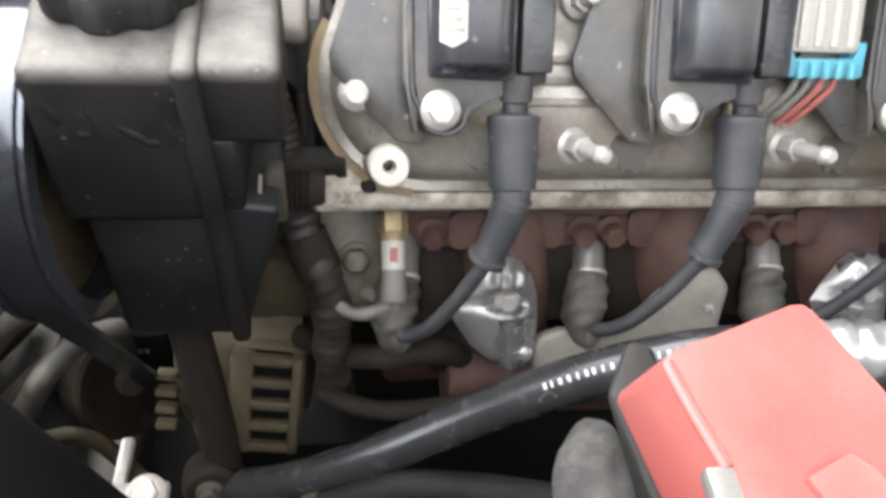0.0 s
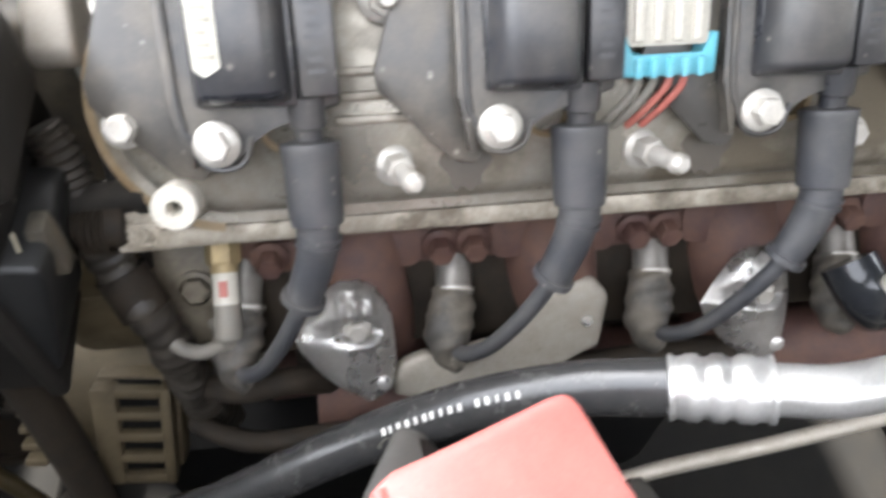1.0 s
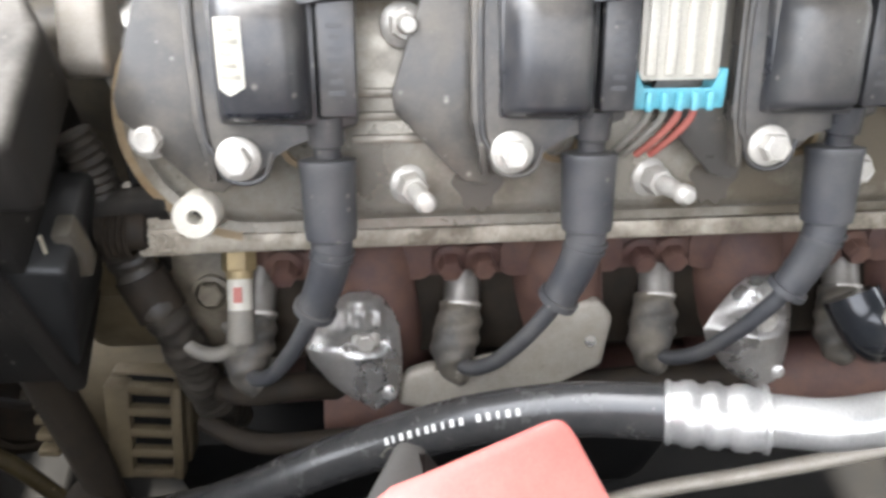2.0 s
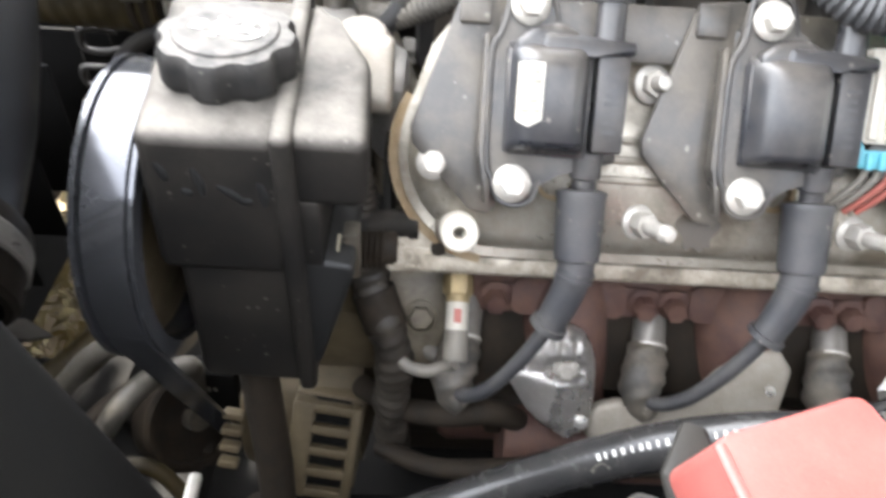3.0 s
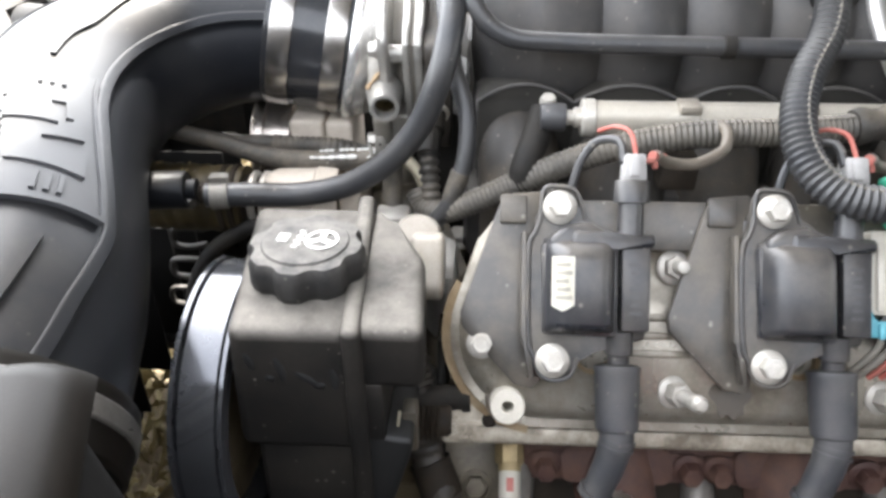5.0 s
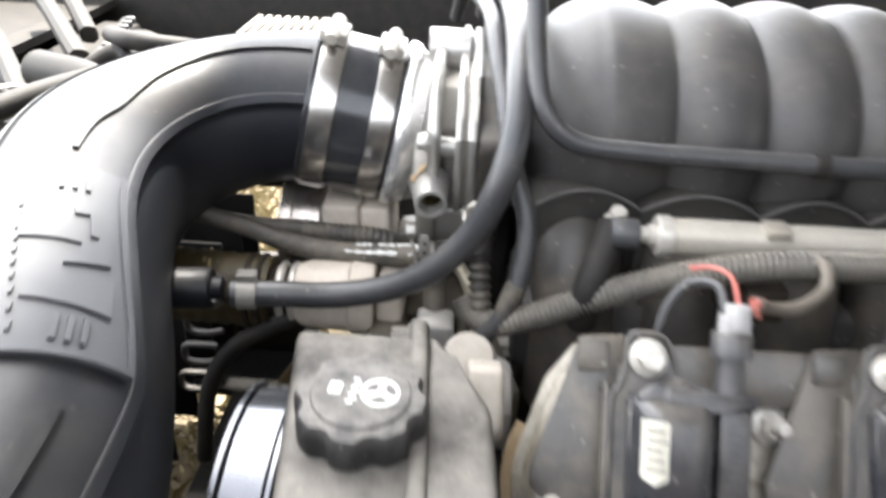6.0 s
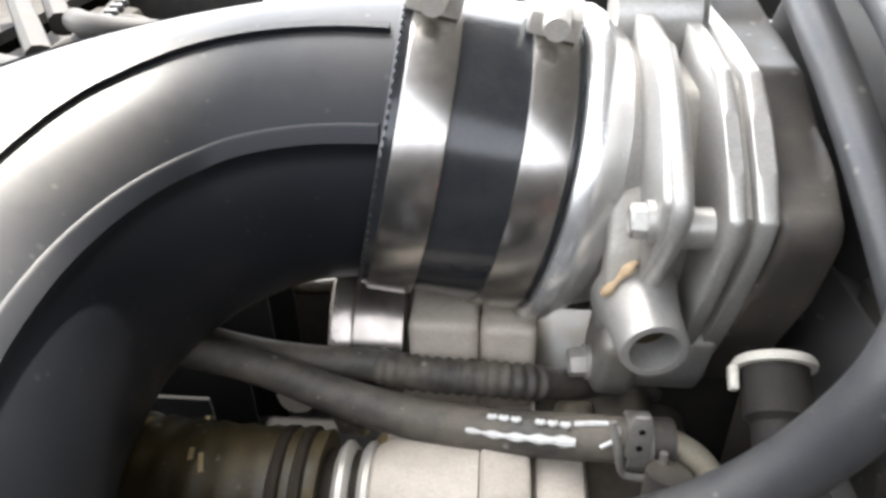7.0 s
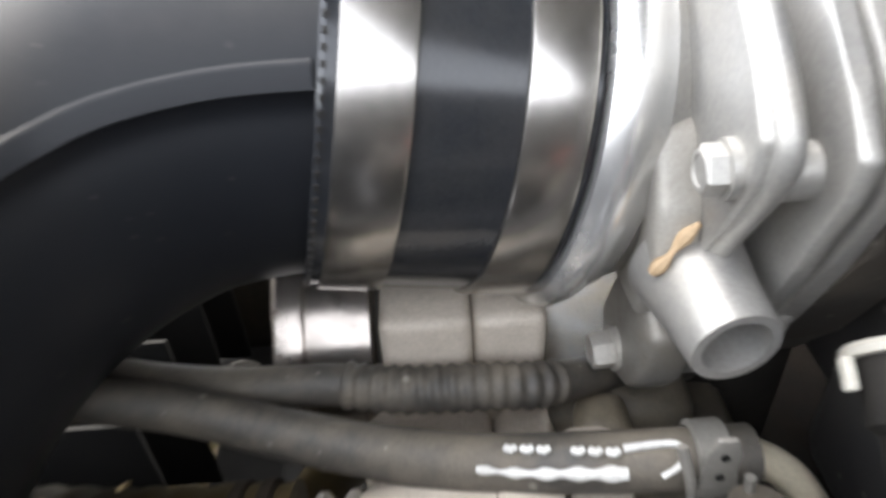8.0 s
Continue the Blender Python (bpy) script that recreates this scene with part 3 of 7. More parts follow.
m = BA(0.0695, 0.051, -0.028, (0.12, 0.0, 1))
part("nut", join(lathe([(0.0095, 0), (0.0095, 0.0015), (0.007, 0.003), (0, 0.003)], m, 22), hexa(0.0068, 0.003, 0.008, m)), M_STEEL, st)
part("shank", lathe([(0.0040, 0.007), (0.0040, 0.013), (0.0032, 0.0155), (0, 0.016)], m, 18), M_STEEL, st)
bo = thing("cover_bolt", B(-0.036, 0.007, -0.022), "zinc flange bolt beside the coil bracket", "bolt", "cover bolts")
flange_bolt("bolt_head", BA(-0.036, 0.007, -0.0195), 0.0058, bo, M_STEEL, 0.0085)
bo = thing("cover_bolt", B(0.284, -0.017, -0.03), "greyed washer and bolt on the valve cover", "bolt", "cover bolts")
flange_bolt("bolt_head", BA(0.284, -0.017, -0.0315), 0.006, bo, M_STEEL, 0.008)

# ---------------------------------------------------------------- coil bracket
br = thing("coil_bracket", B(0.17, 0.05, -0.02), "dusty dark coil mounting bracket bolted along the valve cover", "bracket")
part("backplate", slab([(-0.022, 0.060), (0.37, 0.060), (0.37, 0.087), (-0.022, 0.087)], -0.026, -0.021, BANK, 0.001), M_BRACKET, br)
for i in range(4):
    x = BORE * i
    part("leg", slab([(x - 0.026, 0.089), (x - 0.004, 0.091), (x - 0.004, -0.012), (x - 0.008, -0.0165), (x - 0.018, -0.0145), (x - 0.047, 0.016), (x - 0.048, 0.024)], -0.0205, -0.0165, BANK, 0.0012), M_BRACKET, br)
    part("rib", join(slab([(x - 0.0155, 0.068), (x - 0.0125, 0.068), (x - 0.0125, 0.012), (x - 0.0085, 0.000), (x - 0.0085, -0.010), (x - 0.0115, -0.010), (x - 0.0115, 0.000), (x - 0.0155, 0.012)], -0.0166, -0.0085, BANK, 0.0008),
                     slab([(x - 0.0275, 0.0885), (x - 0.013, 0.0885), (x - 0.013, 0.073), (x - 0.0275, 0.073)], -0.0175, -0.0135, BANK, 0.001)), M_BRACKET, br)

# ---------------------------------------------------------------- ignition coils
co = thing("ignition_coil", B(0, 0, -0.016), "dusty black plastic ignition coil bolted to the bracket", "ignition coil", "ignition coils")
plate = [(-0.0045, 0.0905), (0.003, 0.0925), (0.012, 0.0905), (0.0155, 0.083), (0.0175, 0.075), (0.026, 0.069), (0.050, 0.066), (0.050, 0.012), (0.034, 0.008), (0.022, 0.0065),
         (0.0145, 0.002), (0.011, -0.0075), (0.003, -0.0105), (-0.005, -0.0075), (-0.0085, 0.002), (-0.0115, 0.012), (-0.0120, 0.058), (-0.0085, 0.068), (-0.0060, 0.076)]
part("mounting_plate", slab(plate, -0.0165, -0.0075, BANK, 0.0022, 3), M_PLATE, co, "dusty grey mounting plate")
part("plate_rim", sweep([B(x, u, -0.0078) for x, u in plate[10:] + plate[:5]], 0.0013, 90, 8), M_PLATE, co)
part("housing", pillow(-0.0045, 0.0330, 0.0145, 0.0650, -0.009, 0.0215, BANK, 0.013, 0.010, 0.0065, 0.013), M_COIL, co)
part("shoulder", slab([(0.0000, 0.0560), (0.0330, 0.0560), (0.0300, 0.0672), (0.0180, 0.0735), (0.0060, 0.0715), (-0.0030, 0.0640)], -0.0110, 0.0020, BANK, 0.0035, 3), M_COIL, co)
part("cross_beam", slab([(0.0080, 0.0570), (0.0330, 0.0590), (0.0525, 0.0600), (0.0525, 0.0665), (0.0270, 0.0680), (0.0100, 0.0690)], -0.0110, 0.0040, BANK, 0.0030, 3), M_COIL, co)
part("base_band", slab([(-0.0040, 0.0145), (0.0345, 0.0130), (0.035, 0.062), (-0.0055, 0.062)], -0.0110, -0.0020, BANK, 0.0018), M_COIL, co)
flank = part("driver_block", join(slab([(0.0355, 0.0165), (0.0500, 0.0165), (0.0505, 0.0610), (0.0355, 0.0610)], -0.0110, 0.0015, BANK, 0.0016),
                          slab([(0.030, 0.0600), (0.0525, 0.0600), (0.0525, 0.0670), (0.026, 0.0680)], -0.0110, 0.0015, BANK, 0.0015)), M_COIL, co)
part("print", join(*[rbox((0.0425, 0.026 + 0.0042 * k, 0.0015), (0.0065 - 0.0012 * (k % 3), 0.0018, 0.0006), BANK, 0) for k in range(7)]), M_BOOT, flank, "faint moulded marks")
part("dimple", ringed([(0.0015, 0), (0.0013, 0.0007), (0.0007, 0.0004), (0.0007, 0)], BA(0.0185, 0.039, 0.0119), 12), M_BRACKET, co)
part("socket", join(lathe([(0.0075, 0), (0.0068, 0.004), (0.0066, 0.018), (0.0092, 0.0185), (0.0092, 0.029), (0.0085, 0.030), (0, 0.030)], BA(0.0405, 0.0655, -0.004, (0, 1, 0.10)), 20),
                    rbox((0.0405, 0.088, 0.0045), (0.006, 0.010, 0.003), BANK, 0.001)), M_COIL, co)
plug = part("plug", join(slab([(0.0345, 0.0945), (0.0470, 0.0945), (0.0465, 0.1085), (0.0355, 0.1085)], -0.0055, 0.0060, BANK, 0.0016), rbox((0.0405, 0.1015, 0.0070), (0.0055, 0.0105, 0.0030), BANK, 0.0008)), M_PLUG, co, "pale grey connector")
part("latch", join(rbox((0.0500, 0.1065, -0.004), (0.006, 0.0030, 0.004), BANK, 0.0008), rbox((0.0535, 0.1045, -0.006), (0.003, 0.004, 0.003), BANK, 0.0008)), M_WIRE_RED, plug, "faded red locking clip")
part("neck", lathe([(0.0075, 0), (0.0075, 0.012), (0.0058, 0.013), (0.0058, 0.026), (0, 0.026)], BA(0.0365, 0.0165, -0.0095, (0, -1, -0.10)), 18), M_COIL, co)
flange_bolt("bolt", BA(0.004, 0.081, -0.0065), 0.0062, co, M_STEEL, 0.0095)
flange_bolt("bolt", BA(0.0012, 0.000, -0.0065), 0.0062, co, M_STEEL, 0.0095)
coils = [co] + [copy_thing(co, Matrix.Translation(B(BORE * i, 0, -0.016))) for i in (1, 2, 3)]
# the first coil alone has a paper label


def on_coil(x0, x1, y0, y1, lift, nx=10, ny=10, slant=0.0):
    """A thin sheet that follows the coil housing's rounded face."""
    bm = bmesh.new()
    grid = []
    for i in range(nx + 1):
        x = x0 + (x1 - x0) * i / nx
        lo = y0 + slant * abs(i / nx - 0.45)
        grid.append([bm.verts.new(BANK @ Vector((x, y, -0.009 + 0.0215 * fall(x + 0.0045, 0.013) * fall(y - 0.0145, 0.0065) * fall(0.065 - y, 0.013) + lift))) for y in [lo + (y1 - lo) * j / ny for j in range(ny + 1)]])
    for a, b in zip(grid, grid[1:]):
        for j in range(ny):
            bm.faces.new((a[j], b[j], b[j + 1], a[j + 1]))
    bmesh.ops.solidify(bm, geom=bm.faces[:], thickness=0.0003)
    return bm


lab = part("paper_label", on_coil(-0.0010, 0.0098, 0.0265, 0.0545, 0.0005, slant=0.006), M_PAPER, co, "white paper label with faded print")
for k in range(5):
    part("print", on_coil(0.0006 + 0.0006 * (k % 2), 0.0086 - 0.001 * (k % 3), 0.0325 + 0.0042 * k, 0.0345 + 0.0042 * k, 0.0009, 8, 2), M_INK, lab)

# spark plug leads: boot, collar and cable
lead = thing("spark_plug_lead", B(0.036, -0.003, -0.012), "grey-black rubber spark plug lead with a thick boot", "spark plug lead", "spark plug leads")
part("boot", lathe([(0.0085, -0.001), (0.0122, 0), (0.0124, 0.002), (0.0118, 0.004), (0.0113, 0.030), (0.0108, 0.0335), (0.0085, 0.0345), (0, 0.0345)], BA(0.0362, -0.0025, -0.0125, (0.0, -1, 0.06)), 26), M_BOOT, lead)
part("lower_boot", sweep([B(0.0362, -0.034, -0.0105), B(0.0358, -0.042, -0.0105), B(0.0330, -0.054, -0.0125), B(0.0265, -0.071, -0.0165)], lambda s: 0.0092 - 0.0012 * s, 22, 18), M_BOOT, lead)
part("grip_ring", join(*[sweep([B(0.0366 - 0.001 * k, -0.0405 - 0.0035 * k, -0.0103), B(0.0363 - 0.001 * k, -0.0422 - 0.0035 * k, -0.0104)], 0.0096, 3, 18) for k in range(2)]), M_BOOT, lead, "scuffed ring")
part("collar", sweep([B(0.0272, -0.0695, -0.0160), B(0.0258, -0.0725, -0.0170)], 0.0098, 4, 18), M_BOOT, lead)
part("cable", sweep([B(0.0262, -0.0715, -0.0168), B(0.0225, -0.080, -0.020), B(0.0130, -0.098, -0.030), B(0.0005, -0.117, -0.044), B(-0.0110, -0.126, -0.058), B(-0.0140, -0.122, -0.070)], 0.0042, 36, 12), M_BOOT, lead)
leads = [lead] + [copy_thing(lead, Matrix.Translation(B(0.036 + BORE * i, -0.003, -0.012))) for i in (1, 2, 3)]

# spark plugs: steel heat tube and rubber end
sp = thing("spark_plug", B(-0.010, -0.08, -0.09), "spark plug with a grey steel heat tube and rubber end", "spark plug", "spark plugs")
m = BA(-0.009, -0.076, -0.092, (-0.10, -1, 0.50))
part("heat_tube", ringed([(0.0100, -0.006), (0.0100, 0.024), (0.0108, 0.0245), (0.0108, 0.028), (0.0092, 0.0285), (0.0092, -0.006)], m, 22), M_TUBE, sp)
part("ring", ringed([(0.0112, 0.0245), (0.0112, 0.0265), (0.0100, 0.0265), (0.0100, 0.0245)], m, 22), M_STEEL, sp, "bright metal ring")
part("rubber_end", sweep([B(-0.0120, -0.098, -0.081), B(-0.0140, -0.109, -0.0755), B(-0.0165, -0.121, -0.071), B(-0.0150, -0.131, -0.068), B(-0.0100, -0.1365, -0.0675)], lambda s: (0.0108 + 0.0022 * math.sin(min(1, s * 1.3) * math.pi)) * (1.0 if s < 0.7 else 1.0 - 1.2 * (s - 0.7)), 40, 28,
                           shape=lambda a, s: 1 + 0.07 * math.sin(3 * a + 14 * s) * math.sin(9 * s) + 0.04 * math.sin(31 * s + 2 * a)), M_HOSE_OLD, sp, "crumpled dark rubber end")
for i in (1, 2, 3):
    copy_thing(sp, Matrix.Translation(B(-0.010 + BORE * i, -0.08, -0.09)))

# ---------------------------------------------------------------- exhaust manifold
ex = thing("exhaust_manifold", B(0.15, -0.10, -0.09), "rust-brown cast iron exhaust manifold under the cylinder head", "exhaust manifold")
part("flange_bar", slab(rounded(-0.012, -0.0815, 0.405, -0.0585, 0.005), -0.096, -0.083, BANK, 0.003), M_RUST, ex)
for i in range(4):
    x = 0.050 + 0.106 * i
    part("port_flange", join(slab(rounded(x - 0.034, -0.082, x + 0.034, -0.060, 0.006), -0.094, -0.078, BANK, 0.003),
                             slab(rounded(x - 0.055, -0.079, x - 0.025, -0.064, 0.007), -0.094, -0.080, BANK, 0.003),
                             slab(rounded(x + 0.026, -0.080, x + 0.056, -0.063, 0.007), -0.094, -0.080, BANK, 0.003)), M_RUST, ex)
    part("runner", sweep([B(x, -0.066, -0.098), B(x, -0.085, -0.092), B(x + 0.004, -0.110, -0.096), B(x + 0.010, -0.140, -0.112), B(x + 0.02, -0.165, -0.125)], lambda s: 0.0262 - 0.003 * s, 26, 22,
                         shape=lambda a, s: 1 + 0.06 * math.cos(2 * a)), M_RUST, ex)
    for bx in (x - 0.044, x + 0.044):
        flange_bolt("bolt", BA(bx, -0.0715, -0.080, (0, -0.35, 1)), 0.0068, ex, M_RUST, 0.012)
part("log", sweep([B(0.02, -0.175, -0.120), B(0.15, -0.178, -0.120), B(0.30, -0.175, -0.120), B(0.42, -0.170, -0.120)], 0.027, 30, 20), M_RUST, ex)

# heat shields over the plugs: a fluted dome, a bolt in a recess and a smooth dish below it
EDGES = ((0.0, 0.0405, 0.0500), (0.045, 0.0350, 0.0555), (0.094, 0.0311, 0.0590), (0.20, 0.0258, 0.0628), (0.31, 0.0205, 0.0653), (0.46, 0.0151, 0.0662), (0.56, 0.0172, 0.0665),
         (0.656, 0.0215, 0.0666), (0.776, 0.0272, 0.0662), (0.88, 0.0345, 0.0650), (0.95, 0.0415, 0.0625), (1.0, 0.0480, 0.0560))
CREST = ((0.0, 0.002), (0.05, 0.0085), (0.13, 0.0125), (0.24, 0.0130), (0.30, 0.0095), (0.345, 0.0045), (0.41, 0.0045), (0.45, 0.0090), (0.50, 0.0110), (0.62, 0.0095), (0.80, 0.0075), (1.0, 0.0045))


def between(table, t):
    for p, q in zip(table, table[1:]):
        if t <= q[0]:
            w = (t - p[0]) / (q[0] - p[0])
            w = w * w * (3 - 2 * w) if len(p) == 2 else w
            return [i + (j - i) * w for i, j in zip(p[1:], q[1:])]
    return list(table[-1][1:])


def shield(shift):
    sh = thing("heat_shield", B(0.0475 + shift, -0.115, -0.06), "pressed bright aluminised heat shield with flutes and a bolt", "heat shield", "heat shields")
    bm = bmesh.new()
    rows = []
    for i in range(61):
        t = i / 60
        lo, hi = between(EDGES, t)
        crest = between(CREST, t)[0]
        row = []
        for j in range(49):
            w = j / 24 - 1
            xx = lo + (hi - lo) * (w + 1) / 2
            side = 1 - abs(w) ** 2.6
            flute = 0.0016 * math.cos((xx - 0.0475) * 800) * math.exp(-((t - 0.17) / 0.085) ** 2) * max(0, 1 - (abs(xx - 0.0475) / 0.014) ** 4)
            pocket = max(0.0, 1 - ((xx - 0.0475) / 0.0135) ** 4)
            full = between(CREST, 0.24)[0] * (1 - t) + 0.007 * t
            wave = 0.00022 * math.sin(xx * 410 + t * 9) * math.sin(t * 23 + xx * 130)
            n = (full + (crest - full) * max(pocket, 0.25)) * side + flute + wave * side
            row.append(bm.verts.new(BANK @ Vector((xx + shift, -0.0824 - 0.068 * t, -0.066 + n))))
        rows.append(row)
    for p, q in zip(rows, rows[1:]):
        for j in range(48):
            bm.faces.new((p[j], p[j + 1], q[j + 1], q[j]))
    bmesh.ops.solidify(bm, geom=bm.faces[:], thickness=0.0012)
    part("pressing", bm, M_SHIELD, sh, sharp=60)
    flange_bolt("bolt", BA(0.0474 + shift, -0.1081, -0.0618, (0, -0.15, 1)), 0.0052, sh, M_STEEL, 0.006)
    part("rivet", lathe([(0.0042, 0), (0.0040, 0.0014), (0.002, 0.0022), (0, 0.0024)], BA(0.0590 + shift, -0.1400, -0.0605), 16), M_SHIELD, sh)
    return sh


shield(0.0)
shield(0.2205)
for k, (x, r) in enumerate(((0.153, 0.031),)):
    dull = thing("heat_shield", B(x, -0.12, -0.06), "dull grey rounded heat shield plate beside the lead", "heat shield", "heat shields")
    poly = [(x - 0.090, -0.152), (x - 0.060, -0.160), (x - 0.010, -0.150), (x + 0.026, -0.134), (x + 0.031, -0.105), (x + 0.022, -0.093), (x + 0.004, -0.094), (x - 0.008, -0.106), (x - 0.026, -0.130), (x - 0.052, -0.134), (x - 0.070, -0.128), (x - 0.084, -0.132), (x - 0.088, -0.140)]
    part("pressing", slab(poly, -0.076, -0.066, BANK, 0.004, 3), M_SHIELD_DULL, dull)
    part("rivet", lathe([(0.0032, 0), (0.003, 0.0014), (0, 0.002)], BA(x + 0.018, -0.118, -0.0662), 14), M_SHIELD, dull)

# dark rubber-capped valve at the end of the manifold
kn = thing("vacuum_hose_elbow", B(0.318, -0.105, -0.06), "shiny black rubber elbow beside the exhaust manifold", "hose elbow")
part("elbow", sweep([B(0.345, -0.130, -0.075), B(0.330, -0.118, -0.055), B(0.318, -0.106, -0.048), B(0.312, -0.092, -0.055)], 0.015, 20, 18), M_SLEEVE, kn)
part("nipple", lathe([(0.006, 0), (0.006, 0.016), (0.004, 0.02), (0, 0.02)], BA(0.322, -0.100, -0.036, (0.4, 0.6, 0.6)), 14), M_STEEL, kn)

# ---------------------------------------------------------------- coolant sensor
se = thing("temperature_sensor", B(-0.0160, -0.075, -0.075), "brass temperature sensor with a white plastic body", "sensor")
m = BA(-0.0165, -0.062, -0.076, (0, -1, 0.35))
part("brass_hexagon", join(hexa(0.0088, -0.002, 0.010, m), lathe([(0.0070, 0.009), (0.0070, 0.014), (0, 0.014)], m, 18)), M_BRASS, se)
part("body", lathe([(0.0062, 0.013), (0.0066, 0.014), (0.0066, 0.030), (0.0058, 0.031), (0, 0.031)], m, 20), M_WHITE, se)
part("mark", slab([(-0.0022, 0.018), (0.0022, 0.018), (0.0022, 0.026), (-0.0022, 0.026)], 0.0, 0.0006, BANK @ Matrix.Translation((-0.0165, -0.062, -0.076)) @ Matrix.Rotation(radians(-19), 4, "X") @ Matrix.Rotation(radians(180), 4, "Z") @ Matrix.Translation((0, 0, 0.0064)), 0), M_WIRE_RED, se, "red painted mark")
part("clear_plug", ringed([(0.0068, 0.030), (0.0072, 0.046), (0.006, 0.048), (0.0052, 0.046), (0.0052, 0.030)], m, 16), M_WIRE_GREY, se, "grey connector shell")
single("sensor_cable", sweep([B(-0.0165, -0.108, -0.060), (-0.024, 0.208, 0.9445), (-0.034, 0.208, 0.9410), (-0.045, 0.213, 0.9400), (-0.053, 0.220, 0.9480), (-0.060, 0.232, 0.962)], 0.0040, 40, 12), M_WIRE_GREY, "dirty grey cable running to the temperature sensor", "cable")
wh = thing("wiring_harness", (-0.066, 0.25, 1.0), "dark taped wiring harness running down the engine front", "wiring harness")
part("conduit", conduit([(-0.0790, 0.262, 1.052), (-0.0745, 0.257, 1.040), (-0.0725, 0.252, 1.026), (-0.0720, 0.248, 1.015), (-0.0705, 0.243, 0.998)], 0.0088, 0.0040, depth=0.10), M_HARNESS, wh, "corrugated upper stretch")
part("taped_stretch", sweep([(-0.0715, 0.246, 1.006), (-0.0690, 0.2415, 0.988), (-0.0640, 0.2335, 0.974), (-0.0570, 0.2240, 0.960), (-0.0520, 0.2200, 0.935), (-0.0520, 0.2200, 0.900), (-0.0530, 0.2220, 0.860), (-0.050, 0.240, 0.790)],
     lambda q: 0.0112 + 0.0009 * math.sin(q * 37) + 0.0005 * math.sin(q * 150), 200, 18, shape=lambda t, q: 1 + 0.05 * math.sin(3 * t + 20 * q)), M_HARNESS, wh)
part("tape_end", sweep([(-0.0655, 0.2360, 0.9780), (-0.0570, 0.2240, 0.9600)], 0.0128, 8, 18), M_GRIME, wh)

# ---------------------------------------------------------------- injector connector
ic = thing("injector_harness_connector", B(0.182, 0.045, -0.01), "off-white ribbed wiring connector with a turquoise clip", "connector")
part("body", slab(rounded(0.1645, 0.0285, 0.1985, 0.0720, 0.002), -0.020, -0.005, BANK, 0.0015), M_WHITE, ic)
for k in range(4):
    part("rib", rbox((0.1690 + 0.0082 * k, 0.048, -0.0042), (0.0045, 0.036, 0.0030), BANK, 0.0011), M_WHITE, ic)
part("clip", join(slab([(0.1615, 0.0165), (0.2020, 0.0165), (0.2030, 0.0330), (0.1985, 0.0330), (0.1970, 0.0240), (0.1660, 0.0240), (0.1645, 0.0330), (0.1605, 0.0330)], -0.0215, -0.0045, BANK, 0.0012),
                  *[rbox((0.1690 + 0.0065 * k, 0.0200, -0.0030), (0.0030, 0.0080, 0.0030), BANK, 0.0008) for k in range(5)]), M_TEAL, ic, "turquoise locking clip")
for k, mt in enumerate((M_WIRE_GREY, M_WIRE_GREY, M_WIRE_RED, M_WIRE_RED)):
    x = 0.172 + 0.0065 * k
    part("wire", sweep([B(x, 0.020, -0.010), B(x - 0.001, 0.012, -0.010), B(x - 0.007, 0.002, -0.016), B(x - 0.012, -0.006, -0.024)], 0.0017, 20, 8), mt, ic)
gp = thing("green_connector", B(0.186, 0.082, -0.008), "green plastic wiring plug above the white connector", "connector")
part("body", join(slab(rounded(0.176, 0.073, 0.200, 0.090, 0.004), -0.016, -0.004, BANK, 0.002), lathe([(0.006, 0), (0.0065, 0.012), (0.005, 0.014), (0, 0.014)], BA(0.180, 0.088, -0.008, (-0.3, 1, 0)), 16)), M_GREEN, gp)
for k in range(3):
    part("wire", sweep([B(0.196, 0.085 + 0.004 * k, -0.008), B(0.215, 0.088 + 0.005 * k, -0.004), B(0.25, 0.090 + 0.004 * k, -0.006)], 0.0018, 16, 8), M_WIRE_TAN if k == 1 else M_WIRE_GREY, gp)

# wires from each coil's plug
for i in range(3):
    lw = thing("coil_wiring", B(0.04 + BORE * i, 0.12, 0.0), "thin red, black and tan coil wires looped to the conduit", "wires", "coil wires")
    X = BORE * i
    part("black_wire", sweep([(0.036 + X, 0.279, 1.161), (0.034 + X, 0.290, 1.168), (0.024 + X, 0.298, 1.164), (0.016 + X, 0.297, 1.152), (0.012 + X, 0.292, 1.138), (0.010 + X, 0.290, 1.125)], 0.0024, 32, 8), M_HOSE, lw)
    part("red_wire", sweep([(0.042 + X, 0.281, 1.164), (0.040 + X, 0.292, 1.172), (0.033 + X, 0.300, 1.172), (0.026 + X, 0.308, 1.166)], 0.0013, 20, 8), M_WIRE_RED, lw)
    part("tan_wire", sweep([(0.054 + X, 0.290, 1.160), (0.066 + X, 0.300, 1.151), (0.082 + X, 0.306, 1.148), (0.100 + X, 0.320, 1.150), (0.105 + X, 0.333, 1.155), (0.104 + X, 0.345, 1.155)], 0.0033, 36, 10), M_WIRE_TAN, lw)
    part("sleeve", sweep([(0.052 + X, 0.288, 1.161), (0.060 + X, 0.296, 1.156)], 0.0026, 6, 10), M_WIRE_RED, lw)

